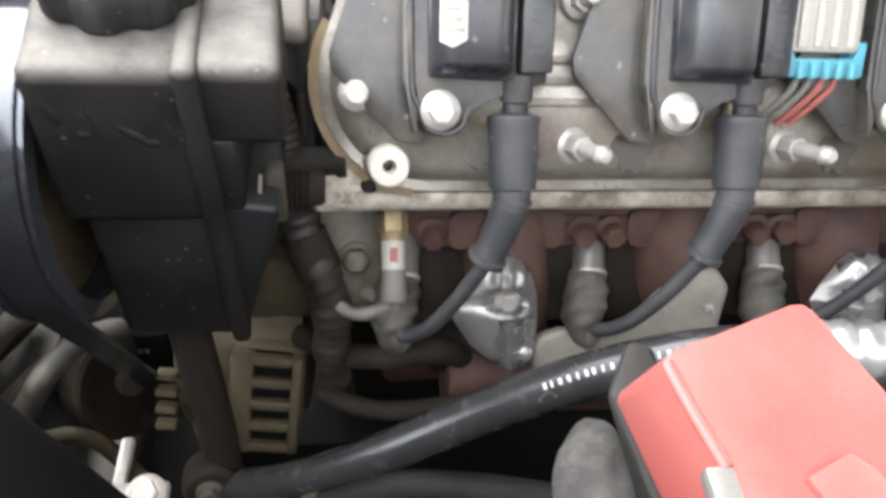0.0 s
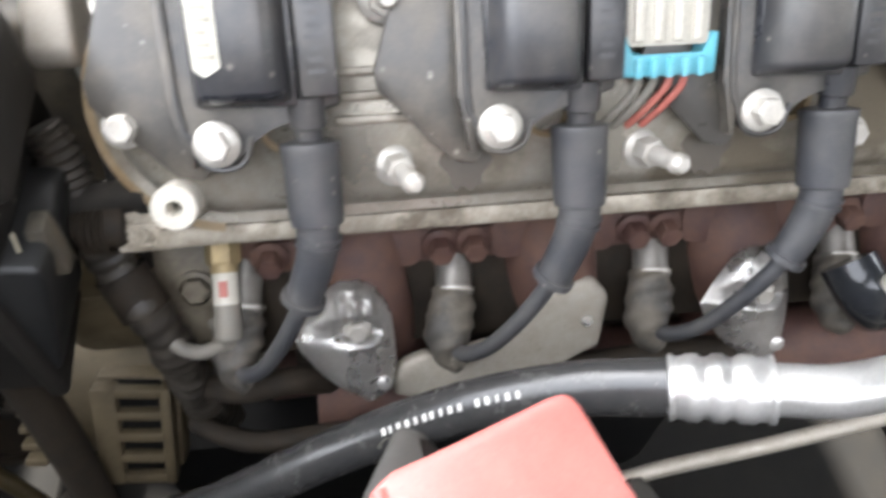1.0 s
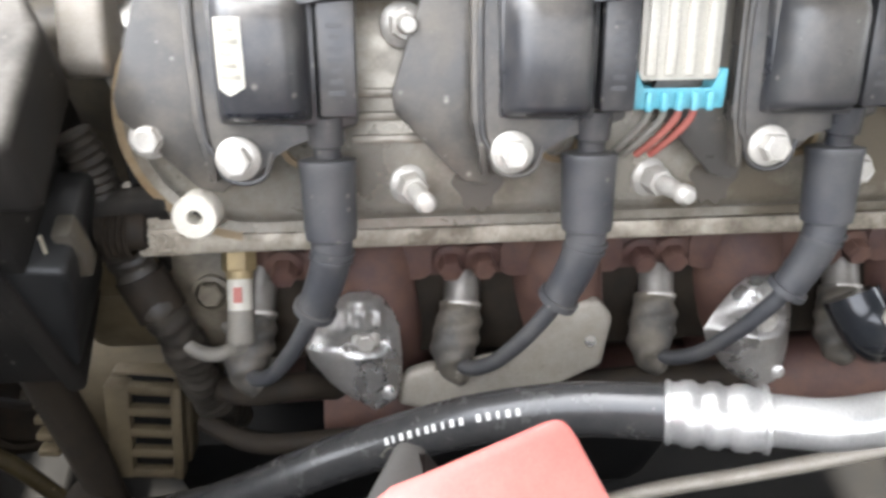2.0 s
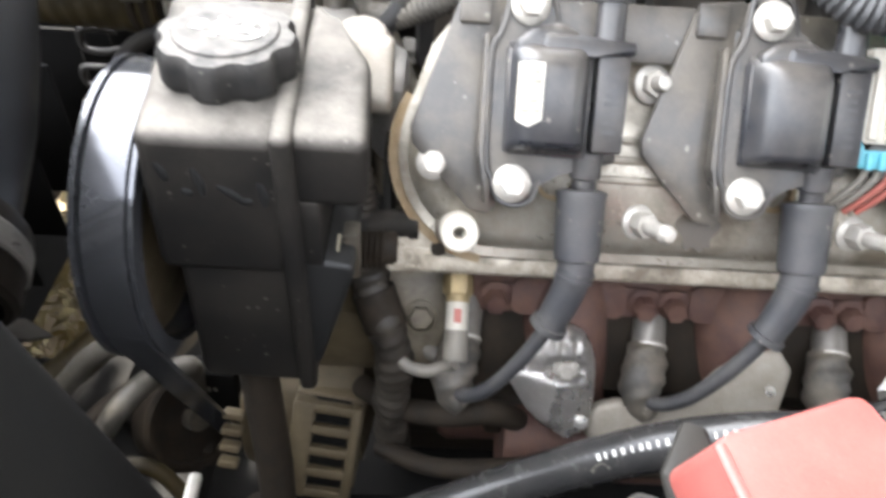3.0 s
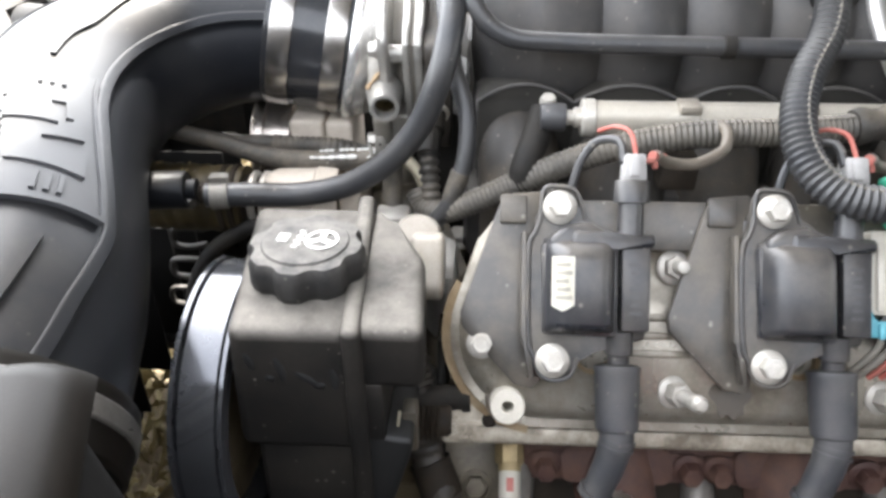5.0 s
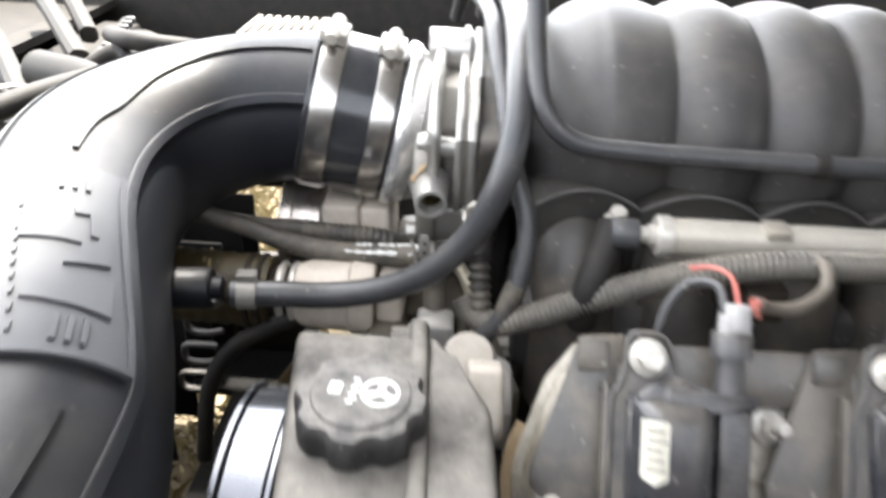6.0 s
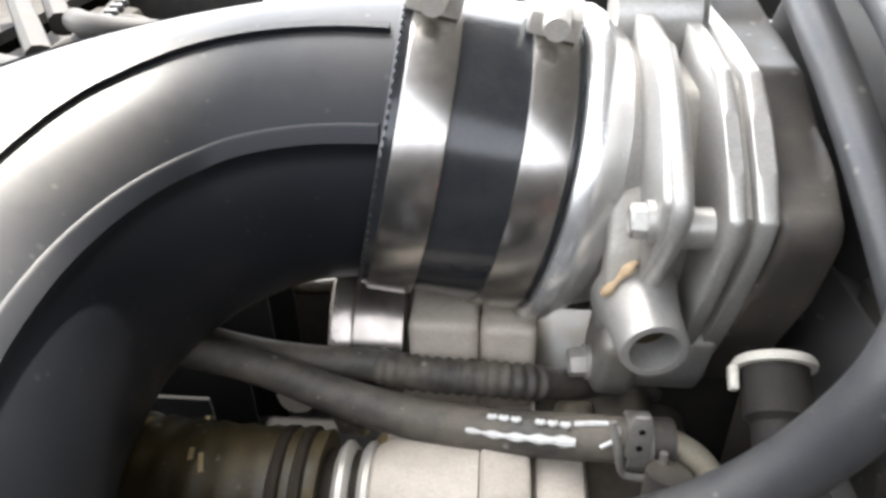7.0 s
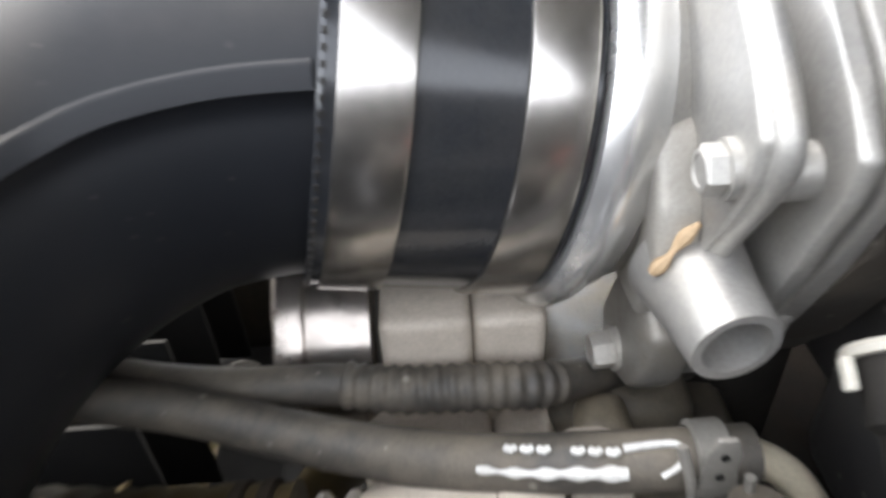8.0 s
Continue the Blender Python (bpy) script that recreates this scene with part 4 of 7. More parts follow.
# ---------------------------------------------------------------- intake manifold, fuel rail and conduits
im = thing("intake_manifold", (0.15, 0.55, 1.12), "matt black plastic intake manifold with humped runners", "intake manifold")
bm = bmesh.new()
rows = []
NX = 150
for i in range(NX + 1):
    x = -0.047 + 0.50 * i / NX
    end = math.sqrt(max(0.0, 1 - max(0.0, (0.012 - x) / 0.059) ** 2.2))
    ph = (x - 0.0435) / 0.056
    hump = abs(math.sin(math.pi * ph)) ** 0.75 if x > 0.0435 else abs(math.sin(math.pi * 0.5 * (1 + (x - 0.0435 + 0.045) / 0.045) if x > -0.0015 else 1)) ** 0.75
    row = []
    for j in range(37):
        a = radians(-62 + 250 * j / 36)
        rr = (0.092 + 0.013 * hump) * (0.35 + 0.65 * end)
        row.append(bm.verts.new((x, 0.530 - rr * math.cos(a) * 1.04, 1.172 + rr * math.sin(a) * (0.73 if a > 0 else 0.92))))
    rows.append(row)
for a, b in zip(rows, rows[1:]):
    for j in range(36):
        bm.faces.new((a[j], a[j + 1], b[j + 1], b[j]))
bm.faces.new(rows[0])
part("plenum", bm, M_MANIFOLD, im, sharp=60)
part("lower_shell", join(rbox((0.20, 0.53, 1.090), (0.49, 0.20, 0.09), bevel=0.01), rbox((0.20, 0.44, 1.050), (0.50, 0.09, 0.06), bevel=0.01)), M_MANIFOLD, im)
# dark arched slabs stand in for the shadow under each lobe; runners below
for x0, x1 in ((-0.041, 0.026), (0.026, 0.102), (0.102, 0.168), (0.168, 0.238), (0.238, 0.305)):
    top = [(x0 + (x1 - x0) * k / 14, 1.132 + 0.021 * math.sin(math.pi * (0.10 + 0.80 * k / 14)) ** 0.8) for k in range(15)]
    part("runner_foot", slab([(x1 - 0.001, 1.03), (x0 + 0.001, 1.03)] + top, -0.46, -0.4165, Matrix(((1, 0, 0, 0), (0, 0, -1, 0), (0, 1, 0, 0), (0, 0, 0, 1))), 0.0012), M_LID, im, "dark arched slab for the shade under a manifold lobe")
    xc = (x0 + x1) / 2 - 0.003
    part("runner", sweep([(xc, 0.452, 1.116), (xc, 0.428, 1.106), (xc, 0.410, 1.082), (xc, 0.400, 1.040), (xc, 0.398, 1.000)], lambda s: 0.0300 - 0.002 * s, 24, 24), M_RUNNER, im, "dusty grey-brown intake runner")
    part("runner_seam", sweep([(xc - 0.0285, 0.412, 1.078), (xc - 0.015, 0.3905, 1.066), (xc + 0.010, 0.3855, 1.066), (xc + 0.0265, 0.402, 1.074)], 0.0011, 16, 6), M_RUNNER, im)
    part("runner_lip", sweep([(x, 0.4165, z) for x, z in top[::2]], 0.0016, 30, 8), M_MANIFOLD, im)
vt = thing("vent_tube", (0.08, 0.400, 1.186), "slim black vent tube along the intake manifold", "tube")
part("tube", sweep([(-0.052, 0.440, 1.262), (-0.050, 0.425, 1.235), (-0.044, 0.408, 1.208), (-0.025, 0.402, 1.191), (0.01, 0.401, 1.187), (0.08, 0.400, 1.186), (0.16, 0.399, 1.185), (0.28, 0.398, 1.184), (0.42, 0.40, 1.184)], 0.0062, 70, 14), M_HOSE, vt)
for x in (0.118, 0.262):
    part("clip", join(ringed([(0.0066, -0.004), (0.0076, -0.0035), (0.0076, 0.0035), (0.0066, 0.004), (0.0060, 0.004), (0.0060, -0.004)], axis((x, 0.3995 if x < 0.2 else 0.3982, 1.1855 if x < 0.2 else 1.1842), (1, 0, 0)), 22)), M_DARK, vt, "narrow black clip")
fr = thing("fuel_rail", (0.2, 0.378, 1.145), "dull steel fuel rail along the intake manifold", "fuel rail")
part("tube", join(sweep([(0.034, 0.376, 1.146), (0.15, 0.376, 1.146), (0.30, 0.376, 1.146), (0.45, 0.376, 1.146)], 0.0102, 20, 20, shape=lambda a, s: 1 + 0.10 * abs(math.cos(2 * a)))), M_RAIL, fr)
part("end_collar", lathe([(0.011, 0), (0.0122, 0.001), (0.0122, 0.008), (0.011, 0.009), (0, 0.009)], axis((0.0255, 0.376, 1.146), (1, 0, 0)), 22), M_STEEL, fr)
part("valve_stem", lathe([(0.005, 0), (0.005, 0.006), (0.0065, 0.007), (0.0065, 0.012), (0, 0.012)], axis((0.0145, 0.376, 1.146), (1, 0, 0)), 16), M_STEEL, fr)
part("valve_cap", lathe([(0.0080, 0), (0.0088, 0.0015), (0.0092, 0.012), (0.0088, 0.016), (0.007, 0.0165), (0, 0.0165)], axis((-0.0005, 0.376, 1.146), (1, 0, 0)), 18), M_BOOT, fr, "black rubber valve cap")
part("clip", rbox((0.092, 0.372, 1.156), (0.014, 0.016, 0.006), bevel=0.0015), M_SHIELD_DULL, fr)
part("clip", rbox((0.165, 0.372, 1.156), (0.010, 0.016, 0.006), bevel=0.0015), M_SHIELD_DULL, fr)
rb = thing("rail_bolt", (0.003, 0.392, 1.14), "bright bolt on a black rail post", "bolt")
part("post", sweep([(0.003, 0.388, 1.146), (-0.001, 0.378, 1.135), (-0.007, 0.367, 1.121), (-0.010, 0.364, 1.108), (-0.010, 0.372, 1.085)], lambda s: 0.0092 + 0.001 * s, 14, 16), M_DARK, rb, "black rubber-faced post")
flange_bolt("bolt_head", axis((0.005, 0.391, 1.144), (0, -0.35, 1)), 0.0055, rb, M_STEEL, 0.012)
for i in range(4):
    inj = thing("fuel_injector", (0.070 + BORE * i, 0.36, 1.12), "dark plastic fuel injector under the fuel rail", "fuel injector", "fuel injectors")
    part("body", lathe([(0.008, 0), (0.011, 0.004), (0.011, 0.030), (0.008, 0.034), (0.008, 0.05), (0, 0.05)], axis((0.075 + BORE * i, 0.376, 1.138), (0, -0.35, -0.9)), 18), M_DARK, inj)
    part("plug", rbox((0.085 + BORE * i, 0.352, 1.122), (0.024, 0.02, 0.022), bevel=0.003), M_GRIME, inj)

for pts, r, pitch, deep, mt, words in (
        ([(-0.084, 0.396, 1.080), (-0.078, 0.390, 1.072), (-0.066, 0.380, 1.072), (-0.050, 0.370, 1.082), (-0.015, 0.364, 1.103), (0.012, 0.356, 1.121), (0.040, 0.351, 1.135), (0.070, 0.348, 1.144), (0.100, 0.346, 1.149), (0.140, 0.347, 1.150), (0.19, 0.352, 1.152), (0.26, 0.358, 1.155), (0.40, 0.36, 1.155)],
         0.0084, 0.0034, 0.06, M_CONDUIT, "dusty black corrugated wiring conduit along the fuel rail"),
        ([(0.170, 0.400, 1.262), (0.158, 0.368, 1.236), (0.150, 0.342, 1.212), (0.136, 0.322, 1.193), (0.128, 0.300, 1.176), (0.130, 0.279, 1.161), (0.143, 0.264, 1.152), (0.165, 0.258, 1.150), (0.20, 0.256, 1.149), (0.27, 0.256, 1.147), (0.40, 0.258, 1.145)],
         0.0090, 0.0036, 0.075, M_CONDUIT_NEW, "looped black corrugated wiring conduit over the coils")):
    wc = thing("wiring_conduit", pts[3], words, "conduit")
    part("corrugated_tube", conduit(pts, r, pitch, depth=deep), mt, wc)
    slit = []
    for k, p in enumerate(pts):
        t = (Vector(pts[min(k + 1, len(pts) - 1)]) - Vector(pts[max(k - 1, 0)])).normalized()
        out = Vector((0.25, -0.35, 0.9))
        slit.append(Vector(p) + (out - t * out.dot(t)).normalized() * (r - 0.0004))
    part("slit_edge", sweep(slit, 0.0008, 120, 6), M_WIRE_GREY if mt is M_CONDUIT_NEW else M_HOSE_OLD, wc, "pale worn lengthwise slit")
tie = single("cable_tie", join(sweep([(0.158, 0.368, 1.236), (0.155, 0.356, 1.226)], 0.0125, 4, 16), rbox((0.146, 0.357, 1.235), (0.005, 0.010, 0.005), bevel=0.001)), M_CONDUIT_NEW, "black cable tie round the looped conduit", "cable tie")
single("tape_wrap", sweep([(0.185, 0.352, 1.152), (0.22, 0.355, 1.156), (0.26, 0.358, 1.157), (0.30, 0.359, 1.156)], lambda s: 0.0105 + 0.0012 * math.sin(s * 40), 30, 14), M_HOSE_OLD, "crumpled black tape round the wiring conduit", "tape")
ds = thing("dipstick", (0.21, 0.40, 1.2), "steel dipstick tube with a white marked handle", "dipstick")
part("tube", sweep([(0.2175, 0.435, 1.2100), (0.2185, 0.420, 1.195), (0.2240, 0.402, 1.176), (0.2305, 0.388, 1.160)], 0.0058, 16, 16), M_ALU, ds)
part("handle", join(ringed([(0.019, -0.003), (0.019, 0.003), (0.008, 0.003), (0.008, -0.003)], axis((0.2180, 0.4480, 1.2240), (0, -0.5, 0.85)), 24)), M_WHITE, ds, "white round handle")

# ---------------------------------------------------------------- air intake pipe
PIPE = [(-0.186, 0.5185, 1.1585), (-0.232, 0.5185, 1.1570), (-0.2815, 0.5025, 1.1515), (-0.3145, 0.4620, 1.1475), (-0.3250, 0.4050, 1.1425), (-0.3090, 0.3340, 1.1355),
        (-0.2805, 0.2640, 1.1275), (-0.2585, 0.1995, 1.120), (-0.248, 0.150, 1.103), (-0.246, 0.100, 1.082)]
PIPE_R = 0.0575
PLINE, PLEN = spline(PIPE, 401)
for _ in range(300):  # even out the bend
    PLINE = [PLINE[0]] + [(a + b * 2 + c) / 4 for a, b, c in zip(PLINE, PLINE[1:], PLINE[2:])] + [PLINE[-1]]


def on_pipe(theta, s, r):
    """A place on the intake pipe's skin: theta degrees round it (90 on top, 180 inside the bend)."""
    k = min(max(s, 0), 1) * 400
    i = min(int(k), 399)
    c = PLINE[i].lerp(PLINE[i + 1], k - i)
    t = (PLINE[min(i + 2, 400)] - PLINE[max(i - 2, 0)]).normalized()
    side = t.cross(Vector((0, 0, 1))).normalized()
    top = side.cross(t)
    return c + (side * math.cos(radians(theta)) + top * math.sin(radians(theta))) * r


def skin(t0, t1, s0, s1, r0, r1, nt=10, ns=24, crown=False):
    """A raised patch on the pipe's skin from radius r0 to r1; t0 and t1 may depend on s."""
    f0, f1 = (t0 if callable(t0) else lambda s: t0), (t1 if callable(t1) else lambda s: t1)
    bm = bmesh.new()
    grids = []
    for r in (r0, r1):
        def tall(j):
            return r0 + (r - r0) * (0.80, 0.97)[j] if crown and j < 2 and r > r0 else r
        grids.append([[bm.verts.new(on_pipe(f0(s) + (f1(s) - f0(s)) * j / nt, s, tall(j))) for j in range(nt + 1)] for s in [s0 + (s1 - s0) * i / ns for i in range(ns + 1)]])
    lo, hi = grids
    for i in range(ns):
        for j in range(nt):
            bm.faces.new((hi[i][j], hi[i][j + 1], hi[i + 1][j + 1], hi[i + 1][j]))
    for i in range(ns):
        bm.faces.new((lo[i][0], hi[i][0], hi[i + 1][0], lo[i + 1][0]))
        bm.faces.new((lo[i][nt], lo[i + 1][nt], hi[i + 1][nt], hi[i][nt]))
    for j in range(nt):
        bm.faces.new((lo[0][j], lo[0][j + 1], hi[0][j + 1], hi[0][j]))
        bm.faces.new((lo[ns][j], hi[ns][j], hi[ns][j + 1], lo[ns][j + 1]))
    return bm


ip = thing("air_intake_pipe", PLINE[200], "large matt black moulded intake pipe elbow with raised ribs", "intake pipe")
EDGE = [(0.0, 157.2), (0.06, 156.4), (0.13, 155.6), (0.25, 153.8), (0.34, 151.8), (0.41, 148.9), (0.49, 144.6), (0.58, 141.8), (0.65, 143), (0.71, 146.5), (0.765, 151.3), (0.79, 152.2), (0.825, 147.5), (0.855, 142.5), (0.885, 139), (1.0, 125)]
CREST = [(0.0, 116), (0.06, 113), (0.145, 111), (0.24, 113), (0.366, 117), (0.44, 110), (0.54, 105)]


def curve(table, s):
    """A smooth curve through a table of (s, angle)."""
    i = max(k for k in range(len(table) - 1) if table[k][0] <= max(s, 0.0))
    (s0, a0), (s1, a1) = table[i], table[i + 1]

    def slope(k):
        p, q = table[max(k - 1, 0)], table[min(k + 1, len(table) - 1)]
        return (q[1] - p[1]) / (q[0] - p[0])
    w, h = (s - s0) / (s1 - s0), s1 - s0
    return (2 * w ** 3 - 3 * w * w + 1) * a0 + (w ** 3 - 2 * w * w + w) * h * slope(i) + (3 * w * w - 2 * w ** 3) * a1 + (w ** 3 - w * w) * h * slope(i + 1)


def ridge(s):
    """How far round the pipe the moulded step lies."""
    return curve(EDGE, s)


def step(a, s):
    d = math.degrees(a) - ridge(s * 396 / 400)
    e = math.degrees(a) % 360
    belly = 0.24 * max(0.0, math.cos(math.pi / 2 * min(1.0, abs(e - 248) / 80))) ** 2 * min(max((s - 0.12) / 0.25, 0.0), 1.0) * min(max((1.0 - s) / 0.2, 0.0), 1.0)
    return 1 - 0.075 / (1 + math.exp(-d / 1.2)) * (1 if d < 90 else max(0.0, 1 - (d - 90) / 30)) + belly


part("tube", sweep(PLINE[:397:6], PIPE_R, 140, 180, up=(0, 0, 1), shape=step), M_PIPE, ip)
part("inner_rib", skin(lambda s: ridge(s) - 7.5, lambda s: ridge(s) - 1, 0.022, 0.90, PIPE_R - 0.001, PIPE_R + 0.0013, 10, 120, True), M_PIPE, ip, "raised edge rib")
part("outer_rib", skin(lambda s: curve(CREST, s) - 1.5, lambda s: curve(CREST, s) + 1.5, 0.020, 0.50, PIPE_R - 0.001, PIPE_R + 0.0024, 3, 90), M_PIPE, ip, "slim raised rib")
part("outer_rib", skin(62, 65, 0.030, 0.62, PIPE_R - 0.001, PIPE_R + 0.0016, 3, 60), M_PIPE, ip, "slim raised rib")
plate_p = part("name_plate", skin(80, lambda s: ridge(s) - 9.5, 0.535, 0.785, PIPE_R - 0.001, PIPE_R + 0.0026, 16, 36), M_NAME, ip, "raised name plate with moulded shapes")
part("plate_edge", join(skin(lambda s: ridge(s) - 11.5, lambda s: ridge(s) - 9.2, 0.535, 0.786, PIPE_R + 0.0015, PIPE_R + 0.0042, 3, 36), skin(80, lambda s: ridge(s) - 9.2, 0.781, 0.787, PIPE_R + 0.0015, PIPE_R + 0.0042, 16, 3)), M_NAME, plate_p)


def pad(corners, r0, r1, n=8):
    """A raised four-sided patch on the pipe between corners (s, theta), given in turn."""
    p, q, u, v = corners
    bm = bmesh.new()
    lo, hi = [[[bm.verts.new(on_pipe(*[(p[c] * (1 - i / n) + q[c] * i / n) * (1 - j / n) + (v[c] * (1 - i / n) + u[c] * i / n) * j / n for c in (1, 0)], r)) for j in range(n + 1)] for i in range(n + 1)] for r in (r0, r1)]
    for i in range(n):
        for j in range(n):
            bm.faces.new((hi[i][j], hi[i][j + 1], hi[i + 1][j + 1], hi[i + 1][j]))
        for f in ((lo[i][0], hi[i][0], hi[i + 1][0], lo[i + 1][0]), (lo[i][n], lo[i + 1][n], hi[i + 1][n], hi[i][n]), (lo[0][i], lo[0][i + 1], hi[0][i + 1], hi[0][i]), (lo[n][i], hi[n][i], hi[n][i + 1], lo[n][i + 1])):
            bm.faces.new(f)
    bmesh.ops.recalc_face_normals(bm, faces=bm.faces[:])
    return bm


for corners in (((0.634, 90), (0.640, 111), (0.668, 115.5), (0.662, 92)), ((0.670, 116.5), (0.652, 126.5), (0.690, 128), (0.698, 110)), ((0.716, 96), (0.714, 129.5), (0.747, 131), (0.740, 98)),
                ((0.618, 111), (0.617, 120), (0.624, 120.5), (0.626, 111.5)), ((0.619, 117.5), (0.618, 121), (0.656, 122), (0.656, 118.5))):
    part("moulded_shape", pad(corners, PIPE_R + 0.0015, PIPE_R + 0.0042), M_NAME, plate_p)
for k in range(3):
    part("moulded_bar", skin(103.8 + 5.6 * k, 105.8 + 5.6 * k, 0.558, 0.586, PIPE_R + 0.0015, PIPE_R + 0.0044, 3, 4), M_NAME, plate_p)
    part("moulded_bar", skin(111.0 + 5.2 * k, 113.0 + 5.2 * k, 0.754, 0.776, PIPE_R + 0.0015, PIPE_R + 0.0044, 3, 4), M_NAME, plate_p)
for k in range(10):
    w = k / 9
    part("moulded_bar", skin(89.5 + 7.5 * w * w, 91.0 + 7.5 * w * w, 0.608 + 0.155 * w, 0.616 + 0.155 * w, PIPE_R + 0.0015, PIPE_R + 0.0040, 3, 3), M_NAME, plate_p)
part("lower_rib", skin(lambda s: 118.5 - 145 * (s - 0.815), lambda s: 121.5 - 145 * (s - 0.815), 0.815, 0.88, PIPE_R - 0.001, PIPE_R + 0.003, 3, 20), M_PIPE, ip)
part("stub", join(lathe([(0.0135, -0.02), (0.0135, 0.012), (0.0125, 0.0135), (0.0075, 0.0135), (0.0075, 0.02), (0, 0.02)], axis((-0.2585, 0.376, 1.087), (1, 0.1, 0)), 24)), M_PIPE, ip)

# coupler: silicone sleeve with two band clamps, its axis slightly tilted
AX = (0.521, 1.1527)
CC, CD = Vector((-0.1770, 0.5175, 1.1570)), Vector((1, 0.10, -0.22)).normalized()
cp = thing("coupler_hose", CC, "glossy black silicone coupler between intake pipe and throttle body", "coupler hose")
part("sleeve", ringed([(0.0580, 0), (0.0588, 0.001), (0.0588, 0.062), (0.0580, 0.063), (0.054, 0.063), (0.054, 0)], axis(CC - CD * 0.0322, CD), 72), M_SLEEVE, cp)
bm = bmesh.new()
for k in range(110):
    m = axis(CC - CD * 0.0312, CD) @ Matrix.Rotation(2 * math.pi * k / 110, 4, "Z") @ Matrix.Translation((0.0588, 0, 0))
    bmesh.ops.create_cube(bm, size=1, matrix=m @ Matrix.Diagonal((0.0010, 0.0015, 0.0011, 1)))
part("knurled_edge", bm, M_DARK, cp, "fine knurled edge")
for h, w in ((-0.0285, 0.0170), (0.0125, 0.0160)):
    m = axis(CC + CD * h, CD)
    cl = thing("band_clamp", CC + CD * h, "shiny stainless band clamp round the silicone coupler", "hose clamp", "coupler clamps")
    part("band", ringed([(0.0592, 0), (0.0600, 0.0003), (0.0602, 0.001), (0.0602, w - 0.001), (0.0600, w - 0.0003), (0.0592, w), (0.0586, w), (0.0586, 0)], m, 84), M_BAND, cl)
    mt = Matrix.Translation(CC + CD * (h + w / 2)) @ Matrix.Rotation(math.asin(0.213), 4, "Y") @ Matrix.Rotation(radians(14), 4, "X") @ Matrix.Translation((0, 0, 0.0602))
    part("screw_housing", join(rbox((0, 0, 0.004), (w + 0.002, 0.018, 0.009), mt, 0.0015), lathe([(0.0042, -0.016), (0.0048, -0.012), (0.0048, 0.012), (0, 0.012)], mt @ axis((0, 0, 0.007), (0, 1, 0)), 14)), M_STEEL, cl)

# ---------------------------------------------------------------- throttle body
tb = thing("throttle_body", (-0.10, AX[0], 1.09), "bare cast aluminium throttle body with ribbed flanges", "throttle body")
XM = Matrix(((0, 0, 1, 0), (1, 0, 0, 0), (0, 1, 0, 0), (0, 0, 0, 1)))  # polygon (y, z) drawn out along x
part("inlet_ring", ringed([(0.0560, 0), (0.0605, 0.0006), (0.0628, 0.0030), (0.0633, 0.0060), (0.0622, 0.0095), (0.0590, 0.0130), (0.0570, 0.0175), (0.052, 0.0180), (0.050, 0.0180), (0.050, 0)], axis(CC + CD * 0.0312, CD), 72), M_RING, tb, "polished rolled inlet lip")
part("barrel", lathe([(0.0560, 0), (0.0545, 0.006), (0.0510, 0.016), (0.0495, 0.030), (0.0520, 0.040), (0, 0.040)], axis(CC + CD * 0.047, CD), 56), M_TB, tb)
RIB = [(0.4380, 1.1780), (0.4385, 1.1680), (0.4497, 1.1474), (0.4572, 1.1329), (0.470, 1.110), (0.503, 1.092), (0.545, 1.092), (0.578, 1.128), (0.588, 1.190), (0.575, 1.212), (0.531, 1.2085), (0.4851, 1.2086), (0.4652, 1.2013), (0.4501, 1.1906)]
FLANGE = [(0.4350, 1.1740), (0.4365, 1.1630), (0.446, 1.138), (0.459, 1.1085), (0.470, 1.085), (0.485, 1.078), (0.545, 1.080), (0.583, 1.124), (0.594, 1.190), (0.586, 1.212), (0.550, 1.206), (0.502, 1.2050), (0.477, 1.2045), (0.462, 1.1955), (0.447, 1.1845)]
BACK = [(0.4385, 1.1735), (0.4366, 1.1650), (0.4454, 1.1403), (0.468, 1.0947), (0.480, 1.075), (0.55, 1.072), (0.592, 1.12), (0.60, 1.19), (0.59, 1.215), (0.545, 1.200), (0.4937, 1.1990), (0.476, 1.187), (0.458, 1.1775)]
part("front_rib", slab(RIB, -0.1140, -0.1065, XM, 0.0026, 3), M_TB, tb, sharp=60)
part("rib_lip", sweep([(-0.1100, 0.4851, 1.2075), (-0.1098, 0.4657, 1.2003), (-0.1092, 0.4508, 1.1896), (-0.1085, 0.4395, 1.1775), (-0.1085, 0.4400, 1.1685), (-0.1092, 0.4510, 1.1476), (-0.1100, 0.4585, 1.1330)], 0.0033, 48, 12), M_TB, tb)
part("mounting_flange", slab(FLANGE, -0.0955, -0.0905, XM, 0.0020, 3), M_TB, tb, sharp=60)
part("flange_web", slab([(0.515 + (y - 0.515) * 0.91, 1.145 + (z - 1.145) * 0.91) for y, z in FLANGE], -0.0915, -0.0860, XM, 0), M_CASTTAN, tb, "tan-stained recess")
part("rear_flange", slab([(0.515 + (y - 0.515) * 0.985, 1.145 + (z - 1.145) * 0.985) for y, z in FLANGE], -0.0872, -0.0812, XM, 0.0018, 3), M_TB, tb, sharp=60)
part("barrel_web", slab([(0.476, 1.165), (0.478, 1.140), (0.492, 1.104), (0.54, 1.104), (0.565, 1.135), (0.57, 1.192), (0.490, 1.192)], -0.1110, -0.0930, XM, 0.003, 3), M_CASTTAN, tb)
